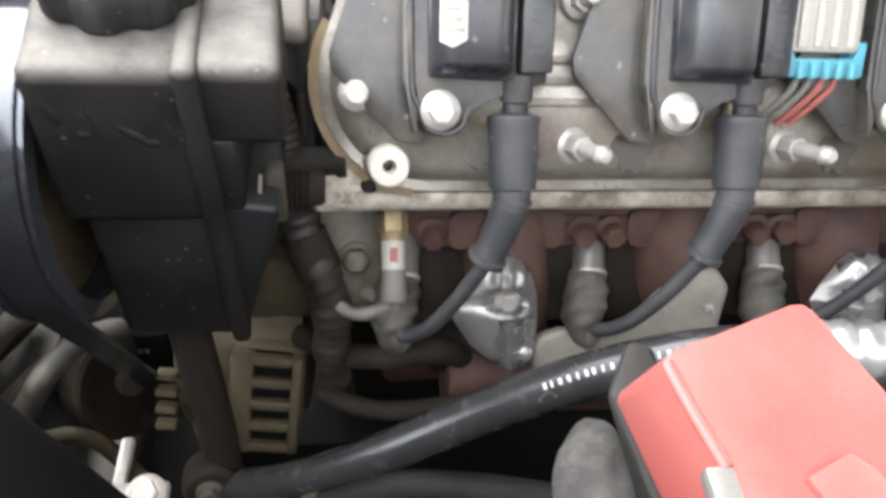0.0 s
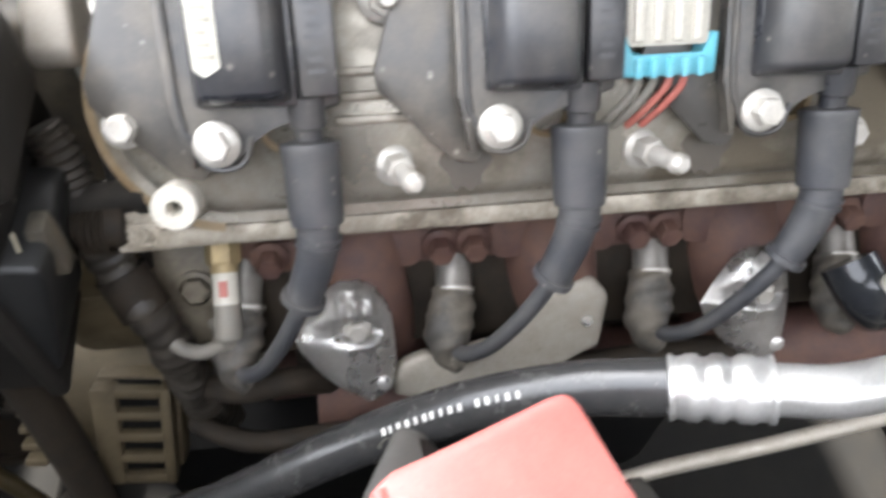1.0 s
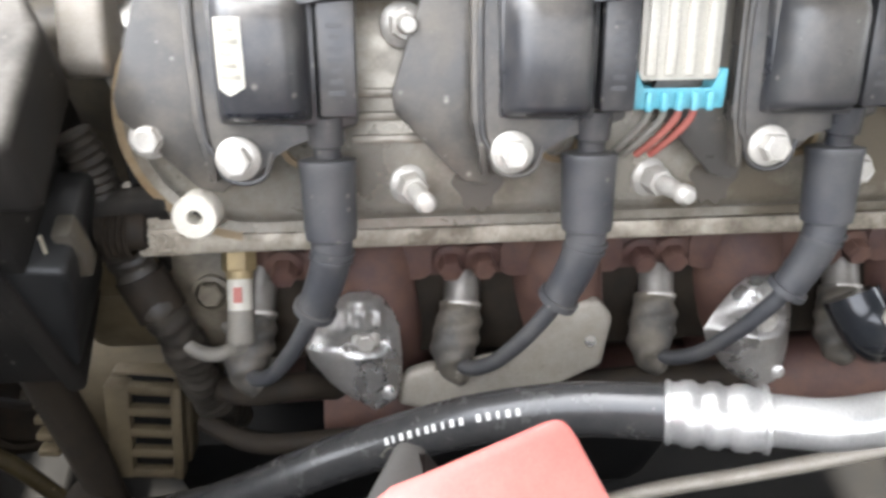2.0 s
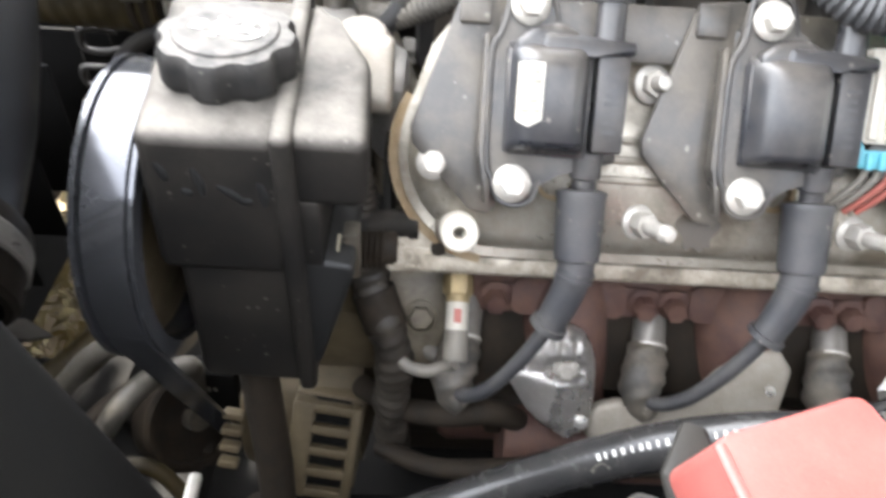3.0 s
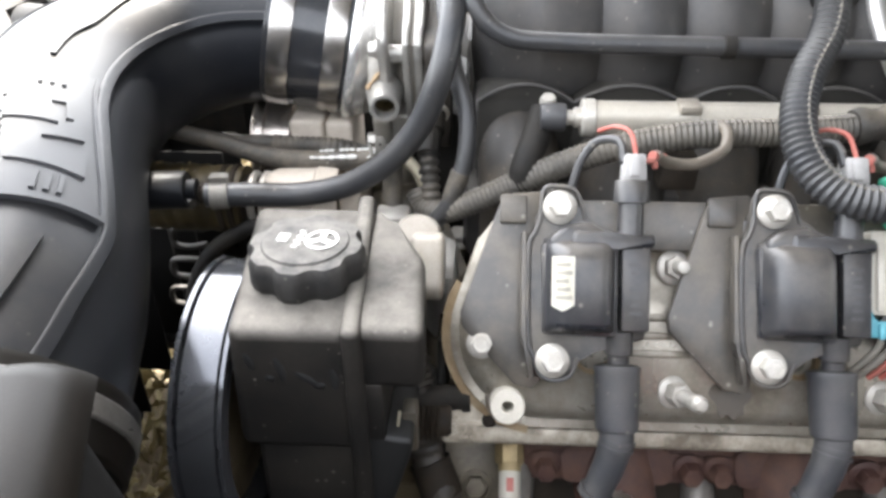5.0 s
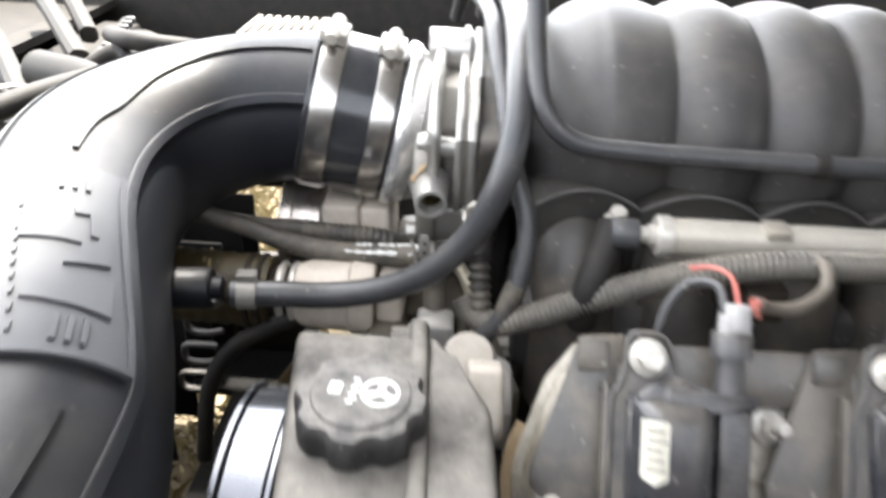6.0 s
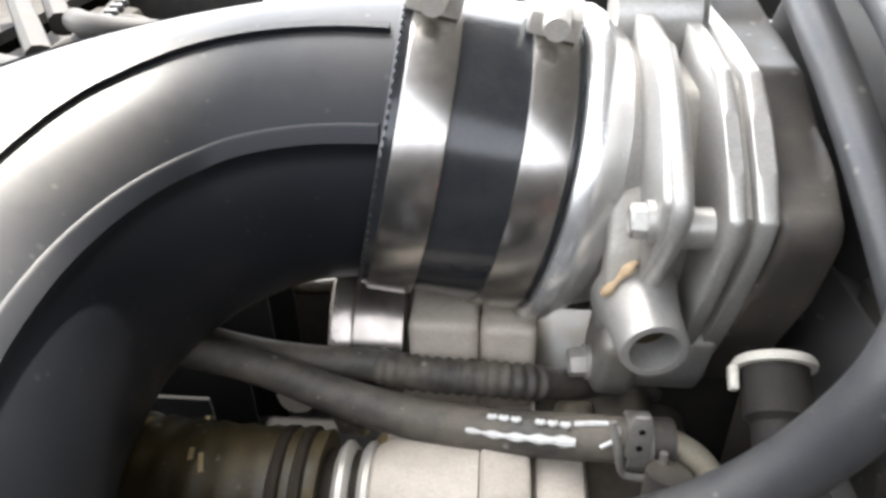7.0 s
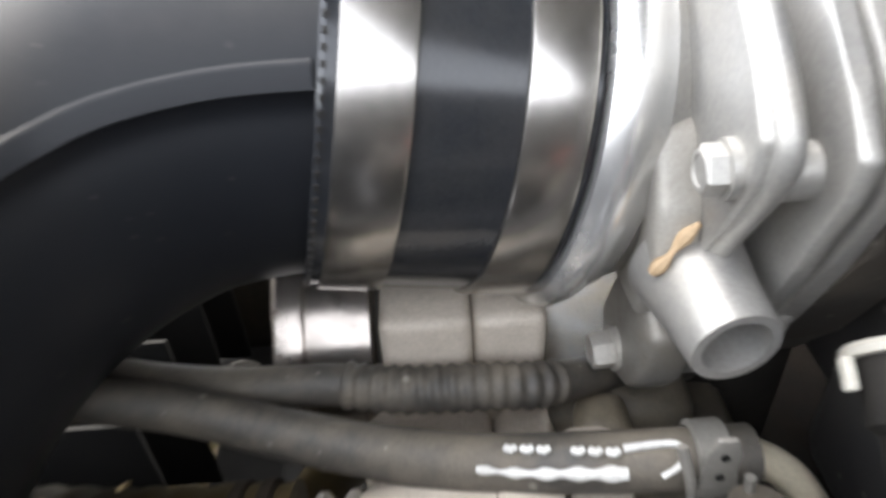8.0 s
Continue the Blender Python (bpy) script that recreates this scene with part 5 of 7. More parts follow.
part("corner_web", slab([(0.468, 1.153), (0.470, 1.136), (0.478, 1.112), (0.50, 1.112), (0.50, 1.150), (0.48, 1.158)], -0.1040, -0.0930, XM, 0.003, 3), M_CASTTAN, tb)
part("side_panel", slab([(0.458, 1.150), (0.453, 1.130), (0.464, 1.110), (0.495, 1.106), (0.495, 1.165), (0.470, 1.165)], -0.1245, -0.1120, XM, 0.003, 3), M_CASTTAN, tb)
part("spacer_post", lathe([(0.0072, 0), (0.0066, 0.0015), (0.0066, 0.013), (0.0074, 0.0150), (0, 0.015)], axis((-0.1085, 0.4515, 1.1625), (1, 0, 0)), 24), M_TB, tb)
part("screw", join(lathe([(0.0066, -0.001), (0.0066, 0.0012), (0, 0.0012)], axis((-0.1150, 0.4480, 1.1665), (-1, 0, 0)), 20), hexa(0.0056, 0.001, 0.006, axis((-0.1150, 0.4480, 1.1665), (-1, 0, 0)))), M_TB, tb)
part("top_cover", lathe([(0.016, 0), (0.016, 0.030), (0.013, 0.033), (0, 0.033)], axis((-0.120, 0.540, 1.203), (1, 0, 0)), 24), M_TB, tb)
sd = (0.10, -0.97, -0.06)
boss = part("sensor_boss", join(ringed([(0.0150, -0.030), (0.0122, -0.014), (0.0113, -0.002), (0.0107, 0.0), (0.0082, 0.0), (0.0082, -0.0015), (0.0080, -0.022), (0.0, -0.022), (0.0, -0.030)], axis((-0.1098, 0.4349, 1.1264), sd), 40)), M_TB, tb, "hollow round boss")
part("bore_stain", lathe([(0.0078, -0.0218), (0.0078, -0.012), (0.0072, -0.0135), (0.0040, -0.0200), (0, -0.0205)], axis((-0.1098, 0.4349, 1.1264), sd), 28), M_HOSE_BROWN, boss, "brown varnish in the bore")
part("boss_arm", slab([(0.468, 1.118), (0.4765, 1.116), (0.492, 1.103), (0.503, 1.080), (0.496, 1.068), (0.486, 1.064), (0.4687, 1.0745), (0.461, 1.085), (0.453, 1.110)], -0.1225, -0.1075, XM, 0.0040, 3), M_BOSS, tb)
part("boss_plate", slab([(0.457, 1.112), (0.463, 1.090), (0.470, 1.078), (0.50, 1.076), (0.50, 1.118)], -0.1135, -0.0820, XM, 0.003, 3), M_TB, tb)
part("arm_screw", join(lathe([(0.0072, -0.002), (0.0072, 0.002), (0, 0.002)], axis((-0.1226, 0.4800, 1.0815), (-1, -0.1, 0)), 20), hexa(0.0062, 0.002, 0.0085, axis((-0.1226, 0.4800, 1.0815), (-1, -0.1, 0)))), M_STEEL, tb)
part("stain", sweep([(-0.1250, 0.4540, 1.1345), (-0.1222, 0.4535, 1.1385), (-0.1185, 0.4555, 1.1425), (-0.1150, 0.4555, 1.1470)], lambda s: 0.0014 + 0.0006 * math.sin(11 * s), 14, 8), M_DRIP, tb, "dull tan sealant smear")
part("manifold_flange", slab(BACK, -0.0808, -0.0620, XM, 0.0035, 4), M_RUNNER, im, sharp=60)

# ---------------------------------------------------------------- fittings and hoses round the throttle body
vf = thing("vacuum_fitting", (-0.0738, 0.4314, 1.1246), "black plastic vacuum fitting with a white ring", "fitting")
vm = axis((-0.0738, 0.4314, 1.1246), (-0.05, -0.85, -0.53))
part("plug", lathe([(0.0090, -0.001), (0.0100, 0.0), (0.0100, 0.0155), (0.0088, 0.0165), (0.0080, 0.0175), (0.0080, 0.036), (0, 0.036)], vm, 28), M_DARK, vf)
part("ring", ringed([(0.0118, -0.0025), (0.0126, -0.0012), (0.0122, 0.0004), (0.0098, 0.0006), (0.0098, -0.0025)], vm, 32), M_WHITE, vf, "white plastic ring")
part("clip", rbox((-0.0125, 0.0, 0.004), (0.0028, 0.004, 0.008), vm, 0.0008), M_WHITE, vf)

HS = M_HOSE
pcv = thing("breather_hose", (-0.1, 0.40, 1.08), "long black rubber breather hose curving past the throttle body", "hose")
part("hose", sweep([(-0.236, 0.384, 1.079), (-0.205, 0.390, 1.077), (-0.171, 0.397, 1.074), (-0.135, 0.396, 1.083), (-0.104, 0.391, 1.104), (-0.080, 0.388, 1.134), (-0.066, 0.388, 1.168), (-0.059, 0.403, 1.197), (-0.058, 0.425, 1.216), (-0.058, 0.458, 1.231), (-0.060, 0.500, 1.239), (-0.066, 0.560, 1.245), (-0.075, 0.620, 1.240), (-0.08, 0.68, 1.20)], 0.0088, 110, 20), HS, pcv)
part("barb", lathe([(0.0060, 0), (0.0075, 0.003), (0.0060, 0.007), (0.0075, 0.010), (0.0055, 0.013), (0.0055, 0.024), (0, 0.024)], axis((-0.248, 0.382, 1.081), (1, 0.10, -0.05)), 18), M_GRIME, pcv)
part("nut", join(hexa(0.0108, 0, 0.0105, axis((-0.2530, 0.3815, 1.0812), (1, 0.10, -0.05))), lathe([(0.0080, 0.010), (0.0088, 0.0115), (0.0070, 0.0130), (0, 0.0130)], axis((-0.2530, 0.3815, 1.0812), (1, 0.10, -0.05)), 20)), M_NUT, pcv, "bright-edged metal nut")
clip = axis((-0.2325, 0.3850, 1.0788), (1, 0.17, -0.05))
part("spring_clip", join(ringed([(0.0096, 0), (0.0106, 0.0005), (0.0106, 0.0125), (0.0096, 0.013), (0.0090, 0.013), (0.0090, 0)], clip, 28),
                         *[rbox((x, 0.0, 0.0065), (0.0075, 0.0016, 0.0125), clip @ Matrix.Rotation(radians(a), 4, "Z") @ Matrix.Translation((0.0120, 0, 0)), 0.0006) for x, a in ((0.0, 62), (0.0, 96))]), M_CLIP, pcv, "grey spring clip with raised tabs")
vh = thing("vacuum_hose", (-0.063, 0.430, 1.188), "thin black vacuum hose running down beside the throttle body", "hose")
part("hose", sweep([(-0.105, 0.66, 1.20), (-0.098, 0.62, 1.232), (-0.090, 0.575, 1.240), (-0.079, 0.535, 1.236), (-0.074, 0.500, 1.231), (-0.070, 0.472, 1.217), (-0.066, 0.450, 1.202), (-0.063, 0.430, 1.188), (-0.057, 0.408, 1.165), (-0.048, 0.393, 1.140), (-0.049, 0.380, 1.112), (-0.058, 0.372, 1.085), (-0.070, 0.374, 1.066)], 0.0062, 90, 14), M_HOSE, vh)
part("end_sleeve", sweep([(-0.0515, 0.3765, 1.1050), (-0.0580, 0.3720, 1.0850)], 0.0069, 10, 16), M_HOSE_OLD, vh, "worn rubber end sleeve")
vh = thing("vacuum_hose", (-0.073, 0.390, 1.085), "short grimy ribbed hose below the white-ringed fitting", "hose")
part("ribbed_hose", sweep([(-0.0752, 0.404, 1.107), (-0.074, 0.394, 1.092), (-0.072, 0.386, 1.076), (-0.070, 0.379, 1.056)], lambda s: 0.0066 + 0.0009 * math.sin(60 * s), 60, 14), M_HOSE_OLD, vh)
for p, q in (((-0.0751, 0.4034, 1.1062), (-0.0749, 0.4020, 1.1040)), ((-0.0743, 0.3966, 1.0960), (-0.0741, 0.3952, 1.0938))):
    part("band", sweep([p, q], 0.0080, 4, 18), M_DARK, vh, "narrow black band")
ch = thing("coolant_hose", (-0.18, 0.45, 1.085), "worn coolant hose with smeared white paint marks", "hose")
part("hose", sweep([(-0.31, 0.466, 1.098), (-0.285, 0.463, 1.094), (-0.254, 0.462, 1.087), (-0.226, 0.457, 1.080), (-0.200, 0.451, 1.077), (-0.170, 0.443, 1.079), (-0.140, 0.437, 1.084), (-0.112, 0.434, 1.087), (-0.099, 0.434, 1.087)], lambda s: 0.0060 + 0.0022 * min(1.0, 1.7 * s), 70, 20), M_HOSE_OLD, ch)
rng = random.Random(8)
for k in range(7):
    x = -0.1620 + 0.0042 * k
    if k == 3:
        continue
    part("print_bar", sweep([(x, 0.4396 - 0.0011 * k, 1.0893 + 0.0008 * k), (x + 0.0013, 0.4385 - 0.0011 * k, 1.0898 + 0.0008 * k), (x + 0.0026, 0.4392 - 0.0011 * k, 1.0897 + 0.0008 * k)], 0.0011, 6, 6), M_PRINT, ch)
part("paint_line", sweep([(-0.1325, 0.4338, 1.0935), (-0.1255, 0.4337, 1.0944), (-0.1195, 0.4330, 1.0950), (-0.1180, 0.4303, 1.0942), (-0.1200, 0.4282, 1.0922), (-0.1240, 0.4272, 1.0900)], lambda s: 0.0011 - 0.0004 * s, 24, 8), M_PRINT, ch, "smeared white paint")
part("paint_smear", sweep([(-0.1700, 0.4365, 1.0850), (-0.1583, 0.4334, 1.0865), (-0.1450, 0.4307, 1.0885), (-0.1321, 0.4287, 1.0900)], lambda s: 0.0008 + 0.0011 * s + 0.0004 * math.sin(30 * s), 30, 8), M_PRINT, ch, "long pinkish white paint smear")
part("spring_clamp", join(ringed([(0.0094, 0), (0.0102, 0.0006), (0.0102, 0.0085), (0.0094, 0.009), (0.0088, 0.009), (0.0088, 0)], axis((-0.1150, 0.4340, 1.0868), (1, -0.01, 0.02)), 30),
                          slab([(-0.1168, 1.091), (-0.1085, 1.091), (-0.1085, 1.104), (-0.1105, 1.1095), (-0.1150, 1.1095), (-0.1168, 1.104)], -0.4238, -0.4222, Matrix(((1, 0, 0, 0), (0, 0, -1, 0), (0, 1, 0, 0), (0, 0, 0, 1))), 0.0005),
                          sweep([(-0.1215, 0.4260, 1.1035), (-0.1190, 0.4225, 1.0935), (-0.1172, 0.4222, 1.0850), (-0.1140, 0.4222, 1.0822), (-0.1075, 0.4222, 1.0820), (-0.1040, 0.4222, 1.0845), (-0.1040, 0.4235, 1.0930)], 0.0014, 40, 8)), M_CLIP, ch, "dull spring clamp with bent tabs")
part("clamp_hole", join(*[lathe([(0.0011, 0), (0.0011, 0.0006), (0, 0.0006)], axis((-0.1126, 0.4224, z), (0, -1, 0)), 12) for z in (1.0960, 1.1035)]), M_SHADE_BLACK, ch)
part("pipe", sweep([(-0.106, 0.434, 1.087), (-0.098, 0.434, 1.086), (-0.088, 0.431, 1.080), (-0.080, 0.424, 1.068), (-0.076, 0.418, 1.055)], 0.0050, 24, 14), M_CREAM, ch, "cream metal pipe end")
hh = thing("heater_hose", (-0.212, 0.474, 1.080), "grimy hose with a ridged stretch behind the coolant hose", "hose")
HEAT = [(-0.31, 0.485, 1.088), (-0.270, 0.480, 1.080), (-0.240, 0.476, 1.079), (-0.212, 0.474, 1.080), (-0.190, 0.470, 1.080), (-0.165, 0.469, 1.080), (-0.145, 0.472, 1.076), (-0.120, 0.488, 1.062), (-0.09, 0.50, 1.050)]
part("hose", sweep(HEAT, 0.0066, 80, 18), M_HOSE_OLD, hh)
line, _ = spline(HEAT, 200)
part("ridged_sleeve", sweep(line[88:146:3], lambda s: 0.0072 + 0.0004 * math.sin(s * 92), 150, 18), M_HOSE_OLD, hh, "ridged rubber sleeve")

# water pump castings and pulley under the intake
wp = thing("water_pump", (-0.16, 0.50, 1.03), "grey cast water pump housing with a gasket seam", "water pump")
part("housing", join(rbox((-0.1820, 0.513, 1.062), (0.0290, 0.066, 0.070), bevel=0.004, seg=3), rbox((-0.1555, 0.514, 1.060), (0.0235, 0.064, 0.070), bevel=0.004, seg=3)), M_BLOCK, wp)
part("lower_housing", join(rbox((-0.1835, 0.478, 1.036), (0.0430, 0.046, 0.035), bevel=0.007, seg=3), rbox((-0.1510, 0.478, 1.035), (0.0210, 0.046, 0.036), bevel=0.007, seg=3)), M_BLOCK, wp, "pale cast lower half with a seam")
part("back_plate", rbox((-0.118, 0.510, 1.020), (0.05, 0.08, 0.08), bevel=0.010, seg=3), M_OILY, wp)
part("drain_lug", rbox((-0.127, 0.470, 1.052), (0.018, 0.020, 0.024), bevel=0.006, seg=3), M_GREASE, wp, "greasy olive lug")
m = axis((-0.2000, 0.530, 1.050), (-1, 0, 0))
part("pulley", join(ringed([(0.038, 0), (0.0470, 0.001), (0.0470, 0.0225), (0.0500, 0.0230), (0.0505, 0.0250), (0.0505, 0.0315), (0.0490, 0.0330), (0.038, 0.0335)], m, 64)), M_RIM, wp, "polished steel pulley rim")
part("hub", lathe([(0.040, 0.004), (0.040, 0.016), (0.012, 0.018), (0, 0.018)], m, 32), M_DARK, wp)

th = thing("thermostat_housing", (-0.17, 0.43, 1.05), "pale cast thermostat housing with bright pipe beads", "thermostat housing")
mt = axis((-0.205, 0.428, 1.052), (1, 0.02, 0))
part("housing", lathe([(0.020, 0), (0.0225, 0.004), (0.0245, 0.010), (0.0255, 0.034), (0.0262, 0.040), (0, 0.040)], mt, 40), M_BLOCK, th)
part("flange", join(lathe([(0.0262, 0.0405), (0.0275, 0.042), (0.0275, 0.056), (0.026, 0.058), (0, 0.058)], mt, 40), rbox((-0.136, 0.435, 1.048), (0.020, 0.05, 0.05), bevel=0.006)), M_BLOCK, th)
for h in (-0.012, -0.003):
    part("bead", ringed([(0.0205, h), (0.0228, h + 0.002), (0.0228, h + 0.004), (0.0205, h + 0.006), (0.019, h + 0.006), (0.019, h)], mt, 36), M_STEEL, th)
part("neck", lathe([(0.0195, -0.03), (0.0195, 0.004), (0, 0.004)], mt, 32), M_GRIME, th)
rh = thing("radiator_hose", (-0.26, 0.428, 1.052), "brown-stained rubber radiator hose with yellow marks", "hose")
part("hose", sweep([(-0.345, 0.440, 1.050), (-0.30, 0.432, 1.052), (-0.26, 0.428, 1.053), (-0.222, 0.428, 1.052)], lambda s: 0.0262 + 0.0006 * math.sin(70 * s), 40, 28), M_HOSE_BROWN, rh)
part("clamp", join(*[ringed([(0.0265, h), (0.0278, h + 0.001), (0.0278, h + 0.004), (0.0265, h + 0.005), (0.025, h + 0.005), (0.025, h)], mt, 36) for h in (-0.034, -0.026)]), M_GRIME, rh)
rng = random.Random(3)
for k in range(5):
    a, x = radians(rng.uniform(60, 135)), rng.uniform(-0.295, -0.245)
    c = Vector((x, 0.4295 - 0.0268 * math.cos(a), 1.0525 + 0.0268 * math.sin(a)))
    part("yellow_mark", rbox((0, 0, 0), (rng.uniform(0.003, 0.008), rng.uniform(0.001, 0.0025), 0.0012), axis(c, (0, -math.cos(a), math.sin(a)), 90 + rng.uniform(-30, 30)), 0), M_BRASS, rh, "worn yellow mark")

# ---------------------------------------------------------------- front cover castings beside the reservoir
fc = thing("timing_cover", (-0.10, 0.40, 1.0), "greasy cast aluminium front cover of the engine", "engine cover")
part("casting", join(rbox((-0.105, 0.43, 0.98), (0.06, 0.16, 0.13), bevel=0.012, seg=3), slab([(-0.150, 0.385), (-0.085, 0.372), (-0.052, 0.325), (-0.044, 0.350), (-0.062, 0.420), (-0.150, 0.430)], 0.95, 1.045, Matrix(), 0.006)), M_OILY, fc)
part("lug", slab([(-0.085, 0.330), (-0.066, 0.300), (-0.053, 0.300), (-0.052, 0.345), (-0.075, 0.365)], 1.02, 1.070, Matrix(), 0.004), M_TB, fc)
flange_bolt("bolt", axis((-0.0544, 0.4137, 1.0280), (0, -0.5, 1)), 0.0068, fc, M_STEEL, 0.010)
flange_bolt("bolt", axis((-0.0359, 0.4284, 1.0220), (0, -0.5, 1)), 0.0068, fc, M_BOSS, 0.006)
part("stud_post", lathe([(0.009, 0), (0.009, 0.03), (0, 0.03)], axis((-0.0544, 0.4287, 0.9980), (0, -0.5, 1)), 20), M_GREASE, fc)
flange_bolt("bolt", axis((-0.118, 0.395, 1.046), (-1, -0.2, 0.1)), 0.006, fc, M_STEEL, 0.014)
part("bolt_boss", rbox((-0.102, 0.395, 1.052), (0.026, 0.024, 0.022), bevel=0.004), M_TB, fc)
single("metal_pipe", sweep([(-0.103, 0.418, 1.090), (-0.104, 0.412, 1.070), (-0.102, 0.400, 1.045), (-0.098, 0.385, 1.01)], 0.0075, 20, 14), M_HOSE_OLD, "dull brown pipe rising behind the reservoir", "pipe")

# the engine's dark lower mass
eb = thing("engine_block", (0.15, 0.40, 0.7), "grimy dark iron engine block below the manifold", "engine block")
part("crankcase", join(rbox((0.18, 0.50, 0.76), (0.50, 0.30, 0.40), bevel=0.02), slab([(-0.06, 0.30), (0.42, 0.30), (0.42, 0.46), (-0.06, 0.46)], 0.70, 0.93, Matrix(), 0.02)), M_GRIME, eb)
part("front_wall", rbox((-0.075, 0.575, 0.98), (0.05, 0.16, 0.24), bevel=0.01), M_DARK, eb)
part("valley", rbox((0.19, 0.44, 1.02), (0.42, 0.16, 0.06), bevel=0.01), M_OILY, eb)
part("sump", rbox((0.10, 0.42, 0.50), (0.55, 0.26, 0.2), bevel=0.03), M_SHADE_BLACK, eb)

# ---------------------------------------------------------------- power steering reservoir
rs = thing("power_steering_reservoir", (-0.11, 0.25, 0.96), "dusty black plastic power steering reservoir", "reservoir")
XZ = Matrix(((1, 0, 0, 0), (0, 0, -1, 0), (0, 1, 0, 0), (0, 0, 0, 1)))  # polygon (x, z) drawn out along -y


def lean(bm, k=0.14):
    """Draws the flank that faces the pulley outwards to the back."""
    for v in bm.verts:
        if v.co.x < -0.125:
            v.co.x -= k * (v.co.y - 0.19)
    return bm


part("tank", lean(slab([(-0.1555, 1.1150), (-0.1600, 1.0360), (-0.0985, 1.0360), (-0.0985, 1.1150)], -0.3080, -0.1900, XZ, 0.0065, 6)), M_RES, rs)
part("lower_tank", lean(slab([(-0.1510, 1.0600), (-0.1545, 0.9480), (-0.0985, 0.9460), (-0.0985, 1.0600)], -0.3000, -0.1925, XZ, 0.0050, 4)), M_RES, rs)
part("side_chamber", slab([(-0.0980, 0.1930), (-0.0632, 0.1930), (-0.0672, 0.2580), (-0.0860, 0.2930), (-0.1010, 0.3160)], 1.0770, 1.1140, Matrix(), 0.0060, 6), M_RES, rs)
part("chamber_wall", slab([(-0.0980, 1.0800), (-0.0845, 1.0800), (-0.0845, 1.0400), (-0.0980, 1.0400)], -0.2600, -0.1935, XZ, 0.0020), M_RES, rs)
part("side_wing", slab([(-0.0980, 1.0450), (-0.0705, 1.0410), (-0.0712, 1.0320), (-0.0900, 0.9640), (-0.0980, 0.9560)], -0.2500, -0.1935, XZ, 0.0032, 3), M_WIPED, rs)
seam = slab([(-0.1022, 0.1878), (-0.0925, 0.1885), (-0.1020, 0.3220), (-0.1125, 0.3220)], 0.9440, 1.1165, Matrix(), 0.0040, 4)
part("weld_seam", seam, M_RES, rs, "raised welded seam")
rng = random.Random(4)
for x, z, l, a in ((-0.1490, 1.1010, 0.011, -75), (-0.1345, 1.0990, 0.016, -80), (-0.1260, 1.0900, 0.014, -38), (-0.1175, 1.0815, 0.006, 10), (-0.1410, 1.0860, 0.005, -10), (-0.1080, 1.0930, 0.014, -85)):
    dx, dz = l * math.cos(radians(a)), l * math.sin(radians(a))
    part("finger_smear", sweep([(x, 0.1933, z), (x + dx * 0.5 + 0.0008, 0.1932, z + dz * 0.5), (x + dx, 0.1933, z + dz)], lambda q: 0.0040 * (0.85 + 0.15 * math.sin(math.pi * q)), 8, 10, shape=lambda t, q: 1.0, up=(0, 1, 0)), M_WIPED, rs, "dark fingerprint wiped in the dust")
part("spout", lathe([(0.008, 0), (0.008, 0.03), (0.0095, 0.032), (0.0095, 0.036), (0, 0.036)], axis((-0.078, 0.245, 1.020), (1, 0.1, 0)), 18), M_DARK, rs)
cap = part("cap", lathe([(0.0270, 0.006), (0.0285, 0.008), (0.0285, 0.020), (0.0268, 0.023), (0.0222, 0.0235), (0.0215, 0.0245), (0.0208, 0.0245), (0, 0.0248)], Matrix.Translation((-0.1262, 0.2395, 1.1095)), 96,
                      shape=lambda a, r: 1 + (0.060 * math.tanh(2.2 * (math.cos(8 * a + 0.9) + 0.35)) if r > 0.024 else 0)), M_CAP, rs, "lobed black filler cap with white symbols")
part("neck", lathe([(0.021, 0), (0.021, 0.012), (0, 0.012)], Matrix.Translation((-0.1262, 0.2395, 1.108)), 36), M_RES, rs)
cm = Matrix.Translation((-0.1262, 0.2395, 1.1344)) @ Matrix.Rotation(radians(-6), 4, "Z")
part("wheel_symbol", join(ringed([(0.0086, 0), (0.0086, 0.0005), (0.0072, 0.0005), (0.0072, 0)], cm @ Matrix.Translation((0.0085, 0.0005, 0)), 30),
                          *[rbox((0.0035, 0, 0.0002), (0.0070, 0.0032, 0.0005), cm @ Matrix.Translation((0.0085, 0.0005, 0)) @ Matrix.Rotation(radians(a), 4, "Z"), 0) for a in (90, 205, 335)]), M_PRINT, cap, "white steering wheel symbol")
part("fluid_symbol", join(*[rbox((-0.0035 + 0.0012 * (k % 2), -0.0075 + 0.0024 * k, 0.0002), (0.0028, 0.0013, 0.0005), cm, 0) for k in range(7)]), M_PRINT, cap, "white wavy symbol")
part("book_symbol", join(rbox((-0.0115, 0.003, 0.0002), (0.0052, 0.0012, 0.0005), cm, 0), rbox((-0.0115, -0.003, 0.0002), (0.0052, 0.0012, 0.0005), cm, 0), rbox((-0.0138, 0, 0.0002), (0.0010, 0.0065, 0.0005), cm, 0), rbox((-0.0092, 0, 0.0002), (0.0010, 0.0065, 0.0005), cm, 0), rbox((-0.0115, 0, 0.0002), (0.002, 0.003, 0.0005), cm, 0)), M_PRINT, cap, "white handbook symbol")

